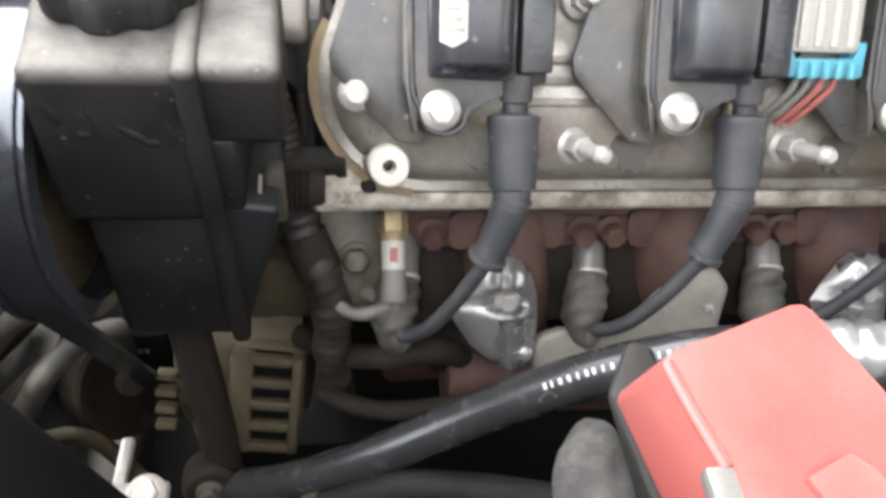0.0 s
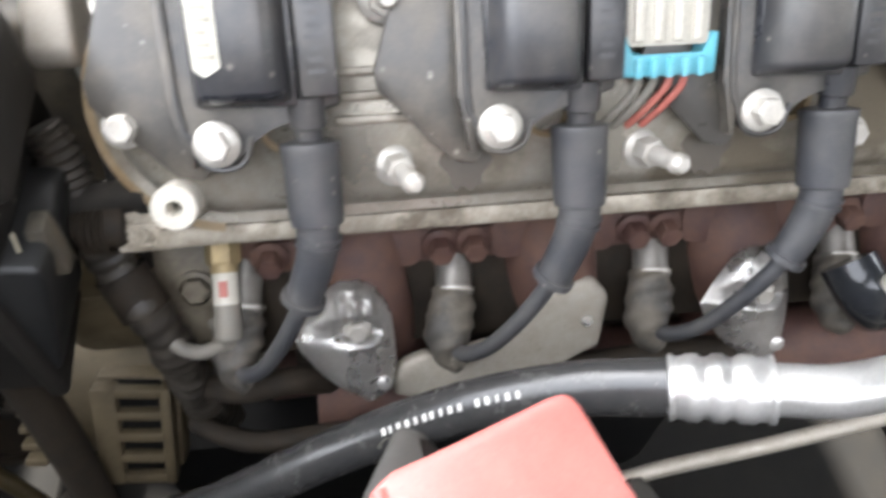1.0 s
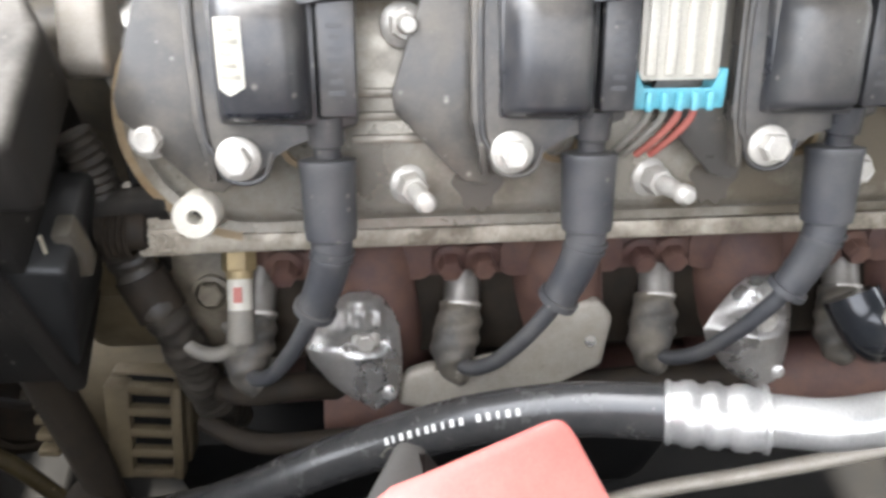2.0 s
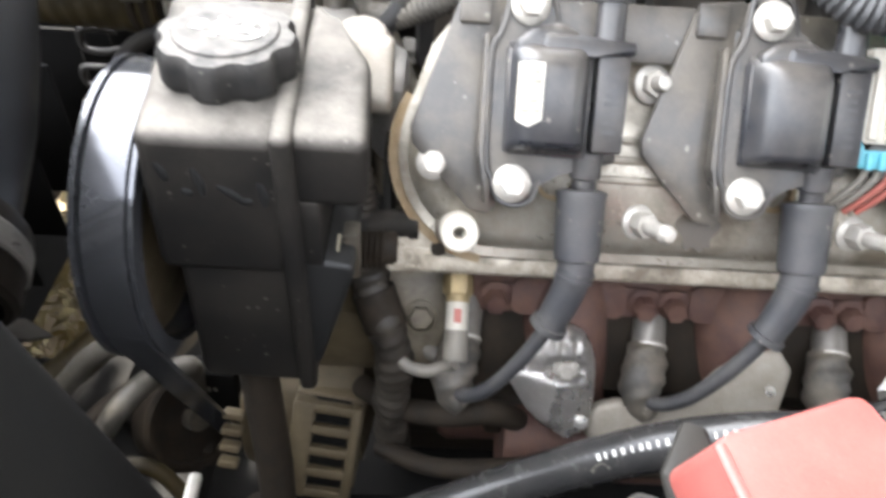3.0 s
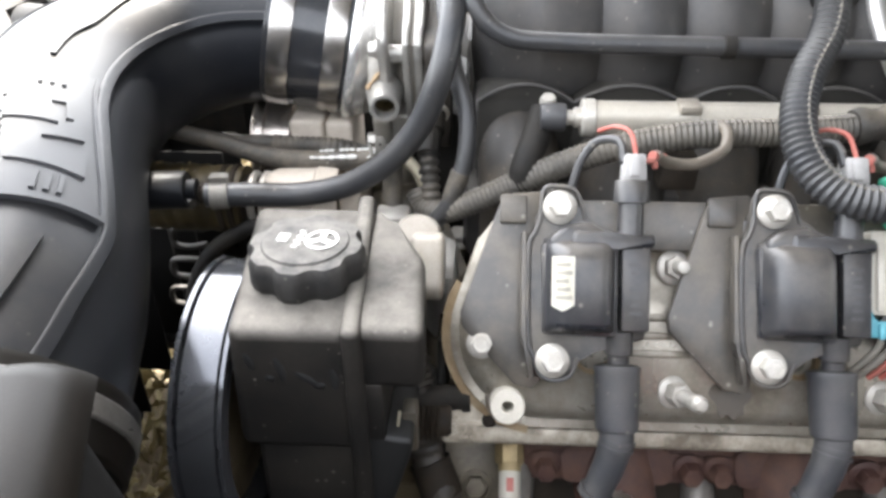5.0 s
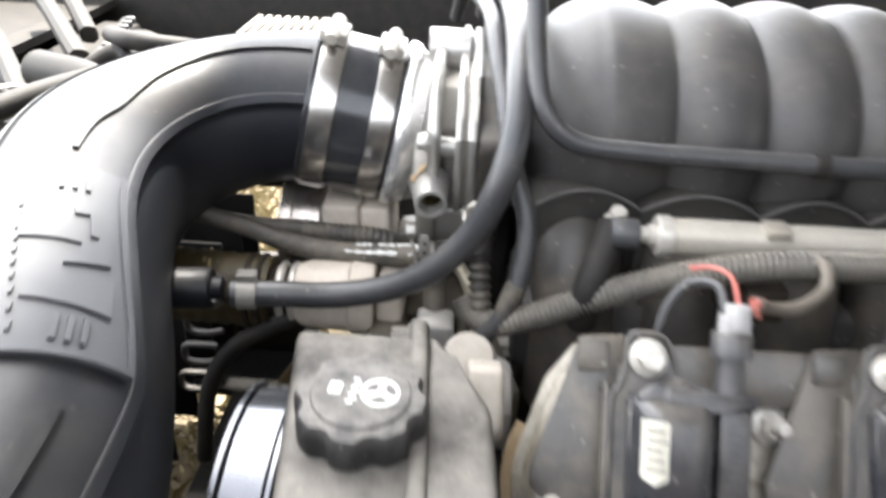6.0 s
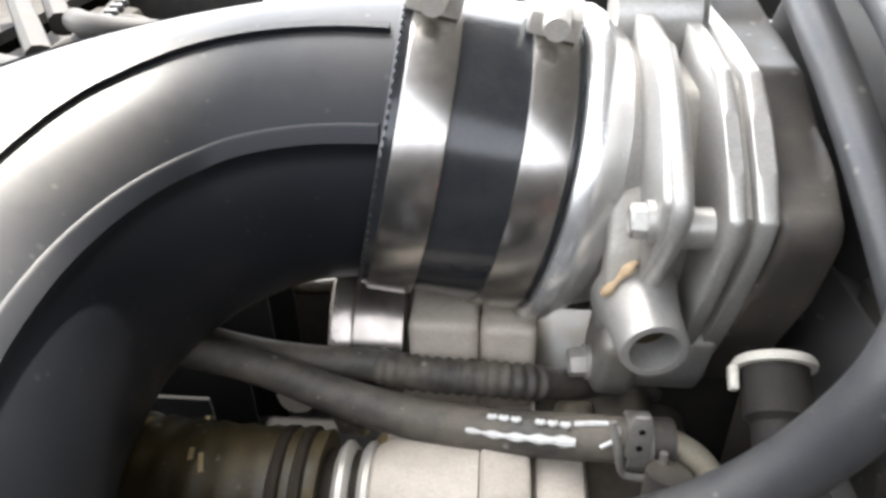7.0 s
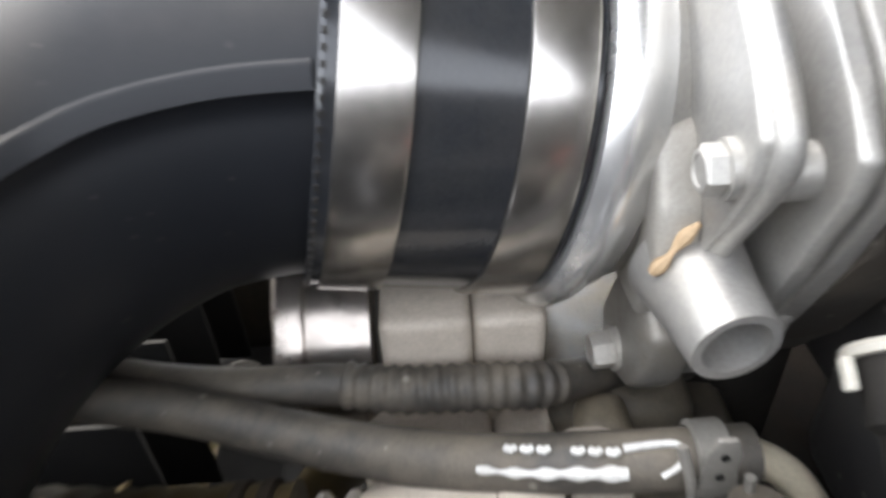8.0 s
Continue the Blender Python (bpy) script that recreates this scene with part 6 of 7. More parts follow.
# coupling and bracket on the reservoir's engine side
cb = thing("pump_bracket", (-0.07, 0.26, 1.0), "oily steel pump bracket with a threaded fitting", "bracket")
part("fitting", join(lathe([(0.010, 0), (0.010, 0.020), (0.0085, 0.022), (0, 0.022)], axis((-0.074, 0.238, 1.012), (1, 0, 0)), 20), *[ringed([(0.0100, h), (0.0112, h + 0.001), (0.0100, h + 0.002), (0.009, h + 0.002), (0.009, h)], axis((-0.070, 0.235, 1.012), (1, 0, 0)), 22) for h in (0.0, 0.003, 0.006, 0.009)]), M_GRIME, cb)
part("plate", slab([(0.255, 0.93), (0.33, 0.95), (0.33, 1.04), (0.27, 1.045), (0.25, 1.00)], -0.0620, -0.0570, XM, 0.001), M_DARK, cb)
part("casting", slab([(0.281, 1.066), (0.315, 1.050), (0.320, 1.092), (0.304, 1.098), (0.279, 1.076)], -0.0800, -0.0590, XM, 0.004, 3), M_GREY_CAST, cb, "pale grey cast lug")
part("casting_boss", lathe([(0.016, 0), (0.016, 0.020), (0.013, 0.024), (0, 0.024)], axis((-0.080, 0.345, 1.062), (0.1, -0.5, 0.85)), 28), M_GREY_CAST, cb, "pale rounded boss")
part("wire_clip", sweep([(-0.0780, 0.2040, 1.052), (-0.0795, 0.2030, 1.038), (-0.0800, 0.2035, 1.020), (-0.0770, 0.2050, 1.017)], 0.0008, 14, 8), M_CREAM, cb, "bright bent wire clip")
part("tab", rbox((-0.0735, 0.214, 1.0320), (0.0080, 0.012, 0.030), bevel=0.0015), M_OILY, cb, "dull olive metal tab")

# ---------------------------------------------------------------- pulley and belt
PY, PZ, PR = 0.250, 1.020, 0.0755
pu = thing("power_steering_pulley", (-0.178, PY, PZ), "black power steering pulley with raised rims", "pulley")
m = axis((-0.1920, PY, PZ), (1, 0, 0))
part("rim", ringed([(0.072, 0), (0.0800, 0.0005), (0.0800, 0.0030), (0.0735, 0.0040), (0.0735, 0.0250), (0.0785, 0.0255), (0.0785, 0.0275), (0.070, 0.0285), (0.068, 0.026), (0.068, 0.002)], m, 84), M_BELT, pu)
part("web", lathe([(0.069, 0.012), (0.055, 0.010), (0.035, 0.016), (0.016, 0.018), (0.016, 0.026), (0, 0.026)], m, 48), M_TAN, pu)
bt = thing("drive_belt", (-0.178, PY, 0.9), "smooth black rubber drive belt over the pulley", "belt")
path = []
for k in range(40):
    a = radians(20 + 183 * k / 39)
    path.append((PY + (PR + 0.001) * math.cos(a), PZ + (PR + 0.001) * math.sin(a)))
ty, tz = path[-1]
dy, dz = math.sin(radians(203)) * -1, math.cos(radians(203))
path += [(ty + dy * 0.0 + (0.30 - ty) * k / 12, tz + (0.66 - tz) * k / 12) for k in range(1, 13)]
bm = bmesh.new()
rows = []
for k, (y, z) in enumerate(path):
    y0, z0 = path[max(k - 1, 0)]
    y1, z1 = path[min(k + 1, len(path) - 1)]
    l = math.hypot(y1 - y0, z1 - z0)
    ny, nz = (z1 - z0) / l, -(y1 - y0) / l
    rows.append([bm.verts.new((x, y + ny * o, z + nz * o)) for x, o in ((-0.1875, 0.0), (-0.1868, 0.0022), (-0.1682, 0.0022), (-0.1675, 0.0))])
for a, b in zip(rows, rows[1:]):
    for j in range(4):
        bm.faces.new((a[j], a[(j + 1) % 4], b[(j + 1) % 4], b[j]))
part("band", bm, M_BELT, bt)
for k in range(5):
    x = -0.1845 + 0.0035 * k
    part("rib", sweep([(x, y, z) for y, z in path[39:]], 0.0012, 14, 6), M_DARK, bt)

# ---------------------------------------------------------------- alternator
al = thing("alternator", (-0.10, 0.28, 0.73), "dusty tan-coloured aluminium alternator with cooling slots", "alternator")
m = axis((-0.165, 0.292, 0.800), (1, 0, 0))
part("case", lathe([(0.045, 0), (0.062, 0.004), (0.066, 0.012), (0.066, 0.045), (0.064, 0.065), (0.058, 0.090), (0.020, 0.098), (0, 0.098)], m, 48), M_TAN, al)
AM = Matrix.Translation((-0.0990, 0.2150, 0.8300)) @ Matrix(((0.99, 0.11, 0, 0), (-0.06, 0.49, -0.866, 0), (-0.12, 0.865, 0.5, 0), (0, 0, 0, 1)))
# black slab between fins and base, painted in for shade inside the slots
part("slot_recess", rbox((0, 0, -0.008), (0.030, 0.070, 0.010), AM, 0.002), M_SHADE_BLACK, al)
for k in range(5):
    part("fin", rbox((0, -0.033 + 0.0165 * k, -0.001), (0.034, 0.0070, 0.009), AM, 0.0020), M_TAN, al)
for x, wide in ((-0.0165, 0.015), (0.0195, 0.007)):
    part("fin_rail", rbox((x, 0.0, -0.002), (wide, 0.074, 0.012), AM, 0.002), M_TAN, al)
part("fin_base", rbox((0.0, 0.0, -0.024), (0.050, 0.074, 0.024), AM, 0.004), M_TAN, al)
part("mount", join(rbox((-0.088, 0.268, 0.915), (0.062, 0.05, 0.060), bevel=0.010), rbox((-0.082, 0.262, 0.950), (0.045, 0.03, 0.045), bevel=0.008)), M_TAN, al)
for k in range(4):
    part("fin", rbox((-0.066, -0.028 + 0.0128 * k, -0.012), (0.014, 0.0055, 0.010), AM, 0.0015), M_TAN, al)
tn = thing("belt_tensioner", (-0.13, 0.22, 0.74), "grimy dark belt tensioner below the reservoir", "belt tensioner")
part("arm", sweep([(-0.134, 0.224, 0.955), (-0.133, 0.215, 0.908), (-0.128, 0.197, 0.845), (-0.1257, 0.180, 0.786), (-0.12, 0.17, 0.70), (-0.12, 0.18, 0.41)], 0.0118, 30, 12), M_GRIME, tn)
part("pivot", lathe([(0.017, 0), (0.018, 0.003), (0.018, 0.018), (0.014, 0.022), (0, 0.022)], axis((-0.135, 0.185, 0.800), (0.1, -0.9, 0.4)), 28), M_GRIME, tn, "round greasy pivot")
flange_bolt("bolt", axis((-0.133, 0.165, 0.809), (0.1, -0.9, 0.4)), 0.006, tn, M_OILY, 0.008)
tp = thing("tensioner_pulley", (-0.20, 0.29, 0.76), "scratched grey tensioner pulley", "pulley")
TP = axis((-0.235, 0.300, 0.735), (0.75, -0.55, 0.4))
part("rim", ringed([(0.040, 0), (0.046, 0.0), (0.048, 0.002), (0.048, 0.022), (0.044, 0.024), (0.040, 0.023)], TP, 48), M_GRIME, tp)
part("web", lathe([(0.041, 0.010), (0.041, 0.017), (0.030, 0.014), (0.016, 0.017), (0, 0.017)], TP, 40), M_GRIME, tp)
part("hub", lathe([(0.012, 0.016), (0.011, 0.026), (0, 0.027)], TP, 20), M_OILY, tp, "worn bolt in the hub")
for pts in ([(-0.276, 0.236, 0.786), (-0.2655, 0.240, 0.8001), (-0.2500, 0.247, 0.8230), (-0.2380, 0.268, 0.824), (-0.2250, 0.285, 0.817), (-0.2130, 0.290, 0.8151), (-0.2120, 0.292, 0.800), (-0.2140, 0.294, 0.778)],
            [(-0.320, 0.270, 0.790), (-0.2990, 0.276, 0.813), (-0.2830, 0.280, 0.832), (-0.2634, 0.282, 0.8473), (-0.2400, 0.290, 0.852)]):
    single("coolant_pipe", sweep(pts, 0.0085, 40, 16), M_PALE, "pale chalky coolant pipe low in the bay", "pipe", "pale pipes")
tg = thing("relay_box", (-0.22, 0.29, 0.76), "dark relay box with a white stamped code", "relay box")
part("box", rbox((-0.205, 0.300, 0.775), (0.050, 0.020, 0.060), bevel=0.004), M_SHADE_BLACK, tg)
part("code", join(*[rbox((-0.2130 + 0.0050 * k, 0.2898, 0.7850), (0.0030, 0.0006, 0.0060 - 0.0015 * (k % 2)), bevel=0) for k in range(4)]), M_WIRE_GREY, tg, "white stamped bars")
part("plug", rbox((-0.2220, 0.284, 0.697), (0.026, 0.020, 0.026), bevel=0.004), M_GRIME, tg)
hb = thing("bracket_bolt", (-0.155, 0.118, 0.92), "bright zinc bracket with two bolts at the front of the bay", "bracket")
part("plate", join(rbox((-0.1530, 0.116, 0.9220), (0.048, 0.016, 0.006), bevel=0.002), rbox((-0.1535, 0.132, 0.9200), (0.0065, 0.034, 0.006), bevel=0.002)), M_STEEL, hb)
for x in (-0.166, -0.139):
    flange_bolt("bolt", axis((x, 0.117, 0.924), (0, -0.2, 1)), 0.0068, hb, M_STEEL, 0.008)

# ---------------------------------------------------------------- air box at the pipe's end
ab = thing("air_box", (-0.30, 0.05, 0.95), "large black plastic air filter box with a rounded lid", "air box")
AB = Matrix.Translation((-0.1630, 0.1000, 0.010)) @ Matrix.Rotation(radians(19), 4, "Z")
bm = slab(rounded(-0.32, -0.36, -0.004, -0.004, 0.012), 0.42, 1.160, Matrix(), 0.005, 3)
for v in bm.verts:  # the flanks splay outwards to the foot
    w = max(0.0, 1.160 - v.co.z)
    v.co.x += 0.16 * w if v.co.x > -0.16 else 0.0
bmesh.ops.transform(bm, matrix=AB, verts=bm.verts)
part("box", bm, M_SHADE_BLACK, ab)
part("rim", pillow(-0.325, 0.003, -0.365, 0.003, 1.156, 0.0205, AB, 0.018, 0.018, 0.018, 0.018), M_BOXRIM, ab, "rounded brown-dusted rim", sharp=60)
part("lid", pillow(-0.316, -0.0125, -0.356, -0.0125, 1.160, 0.0360, AB, 0.050, 0.050, 0.050, 0.050), M_BOXLID, ab, "smooth domed lid", sharp=60)
CM = axis(PLINE[360], PLINE[366] - PLINE[356])
cl = thing("pipe_collar", (-0.246, 0.130, 1.096), "glossy dark rubber collar round the intake pipe's end", "collar")
part("sleeve", ringed([(0.0590, 0), (0.0622, 0.001), (0.0630, 0.004), (0.0622, 0.030), (0.0600, 0.032), (0.0570, 0.032), (0.0570, 0)], CM, 64), M_BOXRIM, cl)
part("strap", ringed([(0.0632, 0.008), (0.0640, 0.009), (0.0640, 0.017), (0.0632, 0.018), (0.0612, 0.018), (0.0612, 0.008)], CM, 64), M_NUT, cl, "dull metal band")

# ---------------------------------------------------------------- battery cover and air conditioning line
bc = thing("battery_terminal_cover", (0.08, 0.07, 1.06), "bright red plastic battery terminal cover", "terminal cover")
ang = math.atan2(0.023, 0.0585)
RM = Matrix.Translation((0.0484, 0.0764, 1.095)) @ Matrix.Rotation(ang, 4, "Z")
bm = slab([(0.0512, 0.0755), (0.0530, 0.0790), (0.0570, 0.0812), (0.1020, 0.0975), (0.1065, 0.0978), (0.1090, 0.0945), (0.1265, 0.0400), (0.1250, 0.0350), (0.1200, 0.0320), (0.0720, 0.0130), (0.0670, 0.0125), (0.0640, 0.0160)], 1.061, 1.0955, Matrix(), 0.0040, 4)
for v in bm.verts:  # the sides flare towards the foot
    w = max(0.0, 1.094 - v.co.z) * 0.22
    v.co.x += w if v.co.x > 0.088 else -0.4 * w
    v.co.y += w * (1 if v.co.y > 0.055 else -1)
part("lid", bm, M_RED, bc)
part("edge_ridge", sweep([(0.0535, 0.0770, 1.0948), (0.0562, 0.0620, 1.0948), (0.0602, 0.0440, 1.0948)], 0.0022, 14, 10), M_RED, bc)
part("corner_lip", slab([(0.0800, 0.0392), (0.0955, 0.0455), (0.1010, 0.0400), (0.1030, 0.0320), (0.0850, 0.0250)], 1.0945, 1.0985, Matrix(), 0.0012), M_RED, bc)
part("skirt", slab(rounded(0.020, -0.060, 0.0580, -0.006, 0.006), -0.05, -0.030, RM, 0.002), M_RED, bc)
part("lug", rbox((0.0578, 0.0385, 1.0935), (0.0085, 0.012, 0.006), bevel=0.0015), M_CLIP, bc, "grey metal lug")
bk = thing("battery_bracket", (0.055, 0.08, 1.03), "black plastic battery hold-down beside the red cover", "bracket")
bm = slab([(0.0605, 0.1090), (0.0700, 0.1050), (0.0660, 0.0850), (0.0690, 0.0300), (0.0560, 0.0280), (0.0515, 0.0560), (0.0475, 0.0870)], 0.97, 1.0605, Matrix(), 0.003)
for v in bm.verts:  # it leans in under the cover
    if v.co.z < 1.05:
        v.co.x += 0.035
        v.co.y -= 0.012
part("strap", bm, M_LID, bk)
bat = thing("battery", (0.12, 0.02, 0.92), "black battery case under the red terminal cover", "battery")
part("case", rbox((0.10, -0.06, 0.90), (0.16, 0.10, 0.16), RM @ Matrix.Translation((-0.06, 0.0, -1.095)), 0.006), M_DARK, bat)
single("cable_sheath", sweep([(0.0690, 0.1130, 0.980), (0.0650, 0.1010, 0.982), (0.0620, 0.0860, 0.980), (0.0630, 0.0680, 0.976), (0.0660, 0.040, 0.968)], lambda s: 0.0165 * min(1.0, 0.2 + 3.5 * s) ** 0.5, 60, 30, shape=lambda a, s: 1 + 0.05 * math.sin(5 * a + 9 * s) + 0.05 * math.sin(17 * s + 2 * a)), M_FUZZ, "fuzzy grey cable sheath beside the battery", "cable")

acp = thing("air_conditioning_line", (0.09, 0.15, 0.96), "thick black air conditioning hose crimped to an aluminium pipe", "hose")
AC = [(-0.120, 0.170, 0.800), (-0.085, 0.160, 0.828), (-0.049, 0.154, 0.859), (-0.0163, 0.152, 0.8865), (0.0344, 0.1525, 0.9290), (0.0882, 0.1505, 0.9670), (0.1354, 0.1440, 0.9920), (0.176, 0.1325, 1.0100)]
part("hose", sweep(AC, 0.0120, 80, 24), M_ACHOSE, acp)
cr = [Vector((0.1725, 0.1332, 1.0090)), Vector((0.2120, 0.1223, 1.0200))]
cd = (cr[1] - cr[0]).normalized()
part("crimp", lathe([(0.0118, 0), (0.0136, 0.0005), (0.0136, 0.002), (0.0126, 0.003), (0.0128, 0.0055), (0.0138, 0.0075), (0.0138, 0.0115), (0.0124, 0.0135), (0.0124, 0.0155), (0.0138, 0.0175), (0.0138, 0.0215), (0.0124, 0.0235), (0.0124, 0.0255),
                     (0.0138, 0.0275), (0.0138, 0.0325), (0.0128, 0.0345), (0.0128, 0.0375), (0.0138, 0.0385), (0.0138, 0.0400), (0.011, 0.0408), (0, 0.0408)], axis(cr[0], cd), 36), M_ALU, acp, "crimped aluminium ferrule")
part("pipe", sweep([cr[1] - cd * 0.002, cr[1] + cd * 0.02, (0.252, 0.117, 1.0285), (0.275, 0.117, 1.036), (0.300, 0.130, 1.045), (0.33, 0.155, 1.05)], 0.0105, 36, 20), M_ALU, acp, "bare aluminium pipe")
line, _ = spline(AC, 400)
for k in range(16):
    i = int(258 + k * 4.8)
    if k == 10:
        continue
    t = (line[i + 2] - line[i]).normalized()
    view = Vector((-0.02, -0.34, 0.94))
    view = (view - t * view.dot(t)).normalized()
    mm = Matrix.Translation(line[i] + view * 0.0120) @ Matrix((t, view.cross(t), view)).transposed().to_4x4()
    part("print_bar", rbox((0, 0, 0), (0.0019 - 0.0007 * (k % 3 == 1), 0.0033, 0.0004), mm, 0), M_PRINT, acp)
part("scuff", sweep([line[246] + Vector((0, -0.0085, 0.0080)), line[252] + Vector((0, -0.0065, 0.0100)), line[256] + Vector((0.001, -0.0090, 0.0078))], 0.0018, 8, 6), M_PALE, acp, "torn pale label scrap")
single("hold_down_rod", sweep([(0.14, 0.135, 0.83), (0.20, 0.143, 0.862), (0.27, 0.146, 0.878), (0.34, 0.150, 0.892), (0.45, 0.16, 0.91)], 0.0048, 30, 12), M_SHIELD_DULL, "slim grey metal rod below the aluminium pipe", "rod")
lh = thing("low_hose", (-0.017, 0.134, 0.874), "dark hose with a worn clamp below the air conditioning line", "hose")
part("hose", sweep([(-0.10, 0.150, 0.80), (-0.061, 0.137, 0.84), (-0.017, 0.134, 0.874), (0.030, 0.128, 0.878), (0.07, 0.110, 0.90)], 0.010, 30, 14), M_DARK, lh)
part("clamp", sweep([(-0.0660, 0.1385, 0.8355), (-0.0570, 0.1365, 0.8440)], 0.0112, 6, 20), M_OILY, lh, "worn metal clamp")

# ---------------------------------------------------------------- radiator side of the bay
# radiator block and flat cover are added to keep sun and sky out below
rd = thing("radiator", (-0.70, 0.62, 0.42), "plain dark radiator block added to shut out front light", "radiator")
part("core", rbox((-0.70, 0.62, 0.72), (0.05, 1.20, 0.62), bevel=0.006), M_GRIME, rd)
part("top_tank", rbox((-0.70, 0.62, 1.015), (0.07, 1.22, 0.04), bevel=0.010), M_DARK, rd)
single("radiator_cover", join(slab(rounded(-0.955, -0.12, -0.755, 1.345, 0.02), 1.035, 1.048, Matrix(), 0.004), slab(rounded(-0.760, -0.10, -0.640, 0.300, 0.02), 1.036, 1.049, Matrix(), 0.004)), M_DARK, "flat black cover added over the radiator to shade the bay", "cover")
fs = thing("radiator_fan_shroud", (-0.55, 0.6, 0.95), "black ribbed plastic radiator fan shroud", "fan shroud")
part("frame", join(rbox((-0.56, 0.84, 1.00), (0.05, 0.36, 0.14), bevel=0.012), rbox((-0.50, 0.62, 1.055), (0.05, 0.78, 0.03), bevel=0.006)), M_GRIME, fs)
# cowl added to block sky light from the low bay
part("cowl", join(slab(rounded(-0.640, 0.06, -0.405, 0.80, 0.03), 0.800, 0.985, Matrix(), 0.014, 3), rbox((-0.620, 0.43, 0.61), (0.03, 0.74, 0.40), bevel=0.008)), M_SHADE_BLACK, fs, "near-black cowl added to shade the bay below")
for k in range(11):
    part("cowl_rib", rbox((-0.402, 0.12 + 0.062 * k, 0.895), (0.012, 0.007, 0.150), Matrix(), 0.002), M_SHADE_BLACK, fs)
# thin fins added across the gap to stop the sunbeam
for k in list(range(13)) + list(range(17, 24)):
    part("louvre", rbox((-0.364, 0.055 + 0.054 * k, 0.925), (0.082, 0.003, 0.125), Matrix(), 0.001), M_SHADE_BLACK, fs)
fan = thing("radiator_fan", (-0.53, 0.45, 0.45), "dark plastic radiator fan at rest below the cowl", "fan")
part("hub", lathe([(0.045, 0), (0.050, 0.004), (0.050, 0.040), (0.040, 0.046), (0, 0.046)], axis((-0.560, 0.43, 0.66), (1, 0, 0)), 32), M_DARK, fan)
for k in range(7):
    fm = Matrix.Translation((-0.535, 0.43, 0.66)) @ Matrix.Rotation(2 * math.pi * (k + 0.25) / 7, 4, "X") @ Matrix.Rotation(radians(28), 4, "Z")
    part("blade", slab([(-0.014, 0.040), (0.014, 0.040), (0.030, 0.120), (0.022, 0.195), (-0.022, 0.195), (-0.026, 0.120)], -0.002, 0.002, fm @ Matrix(((1, 0, 0, 0), (0, 0, 1, 0), (0, 1, 0, 0), (0, 0, 0, 1))), 0.001), M_DARK, fan)
for k in range(14):
    part("rib", rbox((-0.465, 0.34 + 0.045 * k, 1.06), (0.03, 0.010, 0.035), Matrix(), 0.002), M_DARK, fs)
single("radiator_hose", sweep([(-0.56, 0.75, 1.10), (-0.48, 0.70, 1.105), (-0.43, 0.66, 1.09), (-0.40, 0.60, 1.05)], 0.022, 30, 20), M_DARK, "black upper radiator hose beside the fan shroud", "hose")
for k, pts in enumerate(([(-0.52, 0.50, 1.12), (-0.47, 0.60, 1.13), (-0.44, 0.70, 1.12), (-0.40, 0.80, 1.10)], [(-0.50, 0.80, 1.13), (-0.44, 0.74, 1.14), (-0.36, 0.78, 1.12), (-0.30, 0.84, 1.08)])):
    single("wiring_harness", sweep(pts, 0.010, 30, 12), M_DARK, "black wiring harness beside the fan shroud", "wiring harness")
lv = thing("louvred_panel", (-0.30, 0.82, 1.10), "pale ribbed plastic panel beyond the throttle body", "panel")
for k in range(10):
    part("slat", rbox((-0.345 + 0.011 * k, 0.82, 1.12), (0.006, 0.09, 0.05), Matrix(), 0.002), M_WIRE_GREY, lv)
part("backing", rbox((-0.295, 0.83, 1.09), (0.14, 0.11, 0.012), bevel=0.003), M_WIRE_GREY, lv)
oc = thing("far_valve_cover", (0.15, 0.80, 1.05), "black far-side coils and valve cover", "valve cover")
part("lid", rbox((0.17, 0.78, 1.06), (0.46, 0.16, 0.09), bevel=0.02), M_DARK, oc)
part("head_casting", rbox((0.17, 0.74, 0.72), (0.44, 0.20, 0.62), bevel=0.02), M_GRIME, oc)
for k in range(4):
    part("coil", rbox((0.0 + BORE * k, 0.73, 1.12), (0.05, 0.07, 0.05), Matrix(), 0.008), M_COIL, oc)

# dark hoses and cables low under the exhaust side
for k, (pts, r, mt) in enumerate((
        ([(-0.075, 0.250, 0.86), (-0.050, 0.225, 0.875), (-0.020, 0.205, 0.900), (0.010, 0.205, 0.905), (0.030, 0.215, 0.880), (0.020, 0.235, 0.850)], 0.0080, M_GRIME),
        ([(-0.060, 0.215, 0.84), (-0.020, 0.190, 0.860), (0.040, 0.180, 0.885), (0.100, 0.180, 0.890), (0.160, 0.190, 0.870), (0.22, 0.20, 0.84)], 0.0065, M_GRIME),
        ([(0.060, 0.230, 0.86), (0.110, 0.205, 0.890), (0.160, 0.195, 0.905), (0.230, 0.200, 0.900), (0.300, 0.210, 0.880)], 0.0090, M_GRIME),
        ([(-0.045, 0.255, 0.92), (-0.030, 0.235, 0.925), (-0.012, 0.225, 0.915), (-0.005, 0.230, 0.890), (-0.020, 0.245, 0.870)], 0.0055, M_WIRE_GREY))):
    single("low_cable", sweep(pts, r, 50, 12), mt, "dark greasy cable low beside the engine block", "cable", "low cables")
st = thing("starter_cover", (0.06, 0.27, 0.84), "rust-brown iron starter casing low beside the block", "starter")
part("casing", lathe([(0.030, 0), (0.034, 0.006), (0.034, 0.070), (0.028, 0.080), (0.028, 0.110), (0.020, 0.116), (0, 0.116)], axis((-0.020, 0.262, 0.840), (1, 0.0, 0.05)), 32), M_RUST, st)
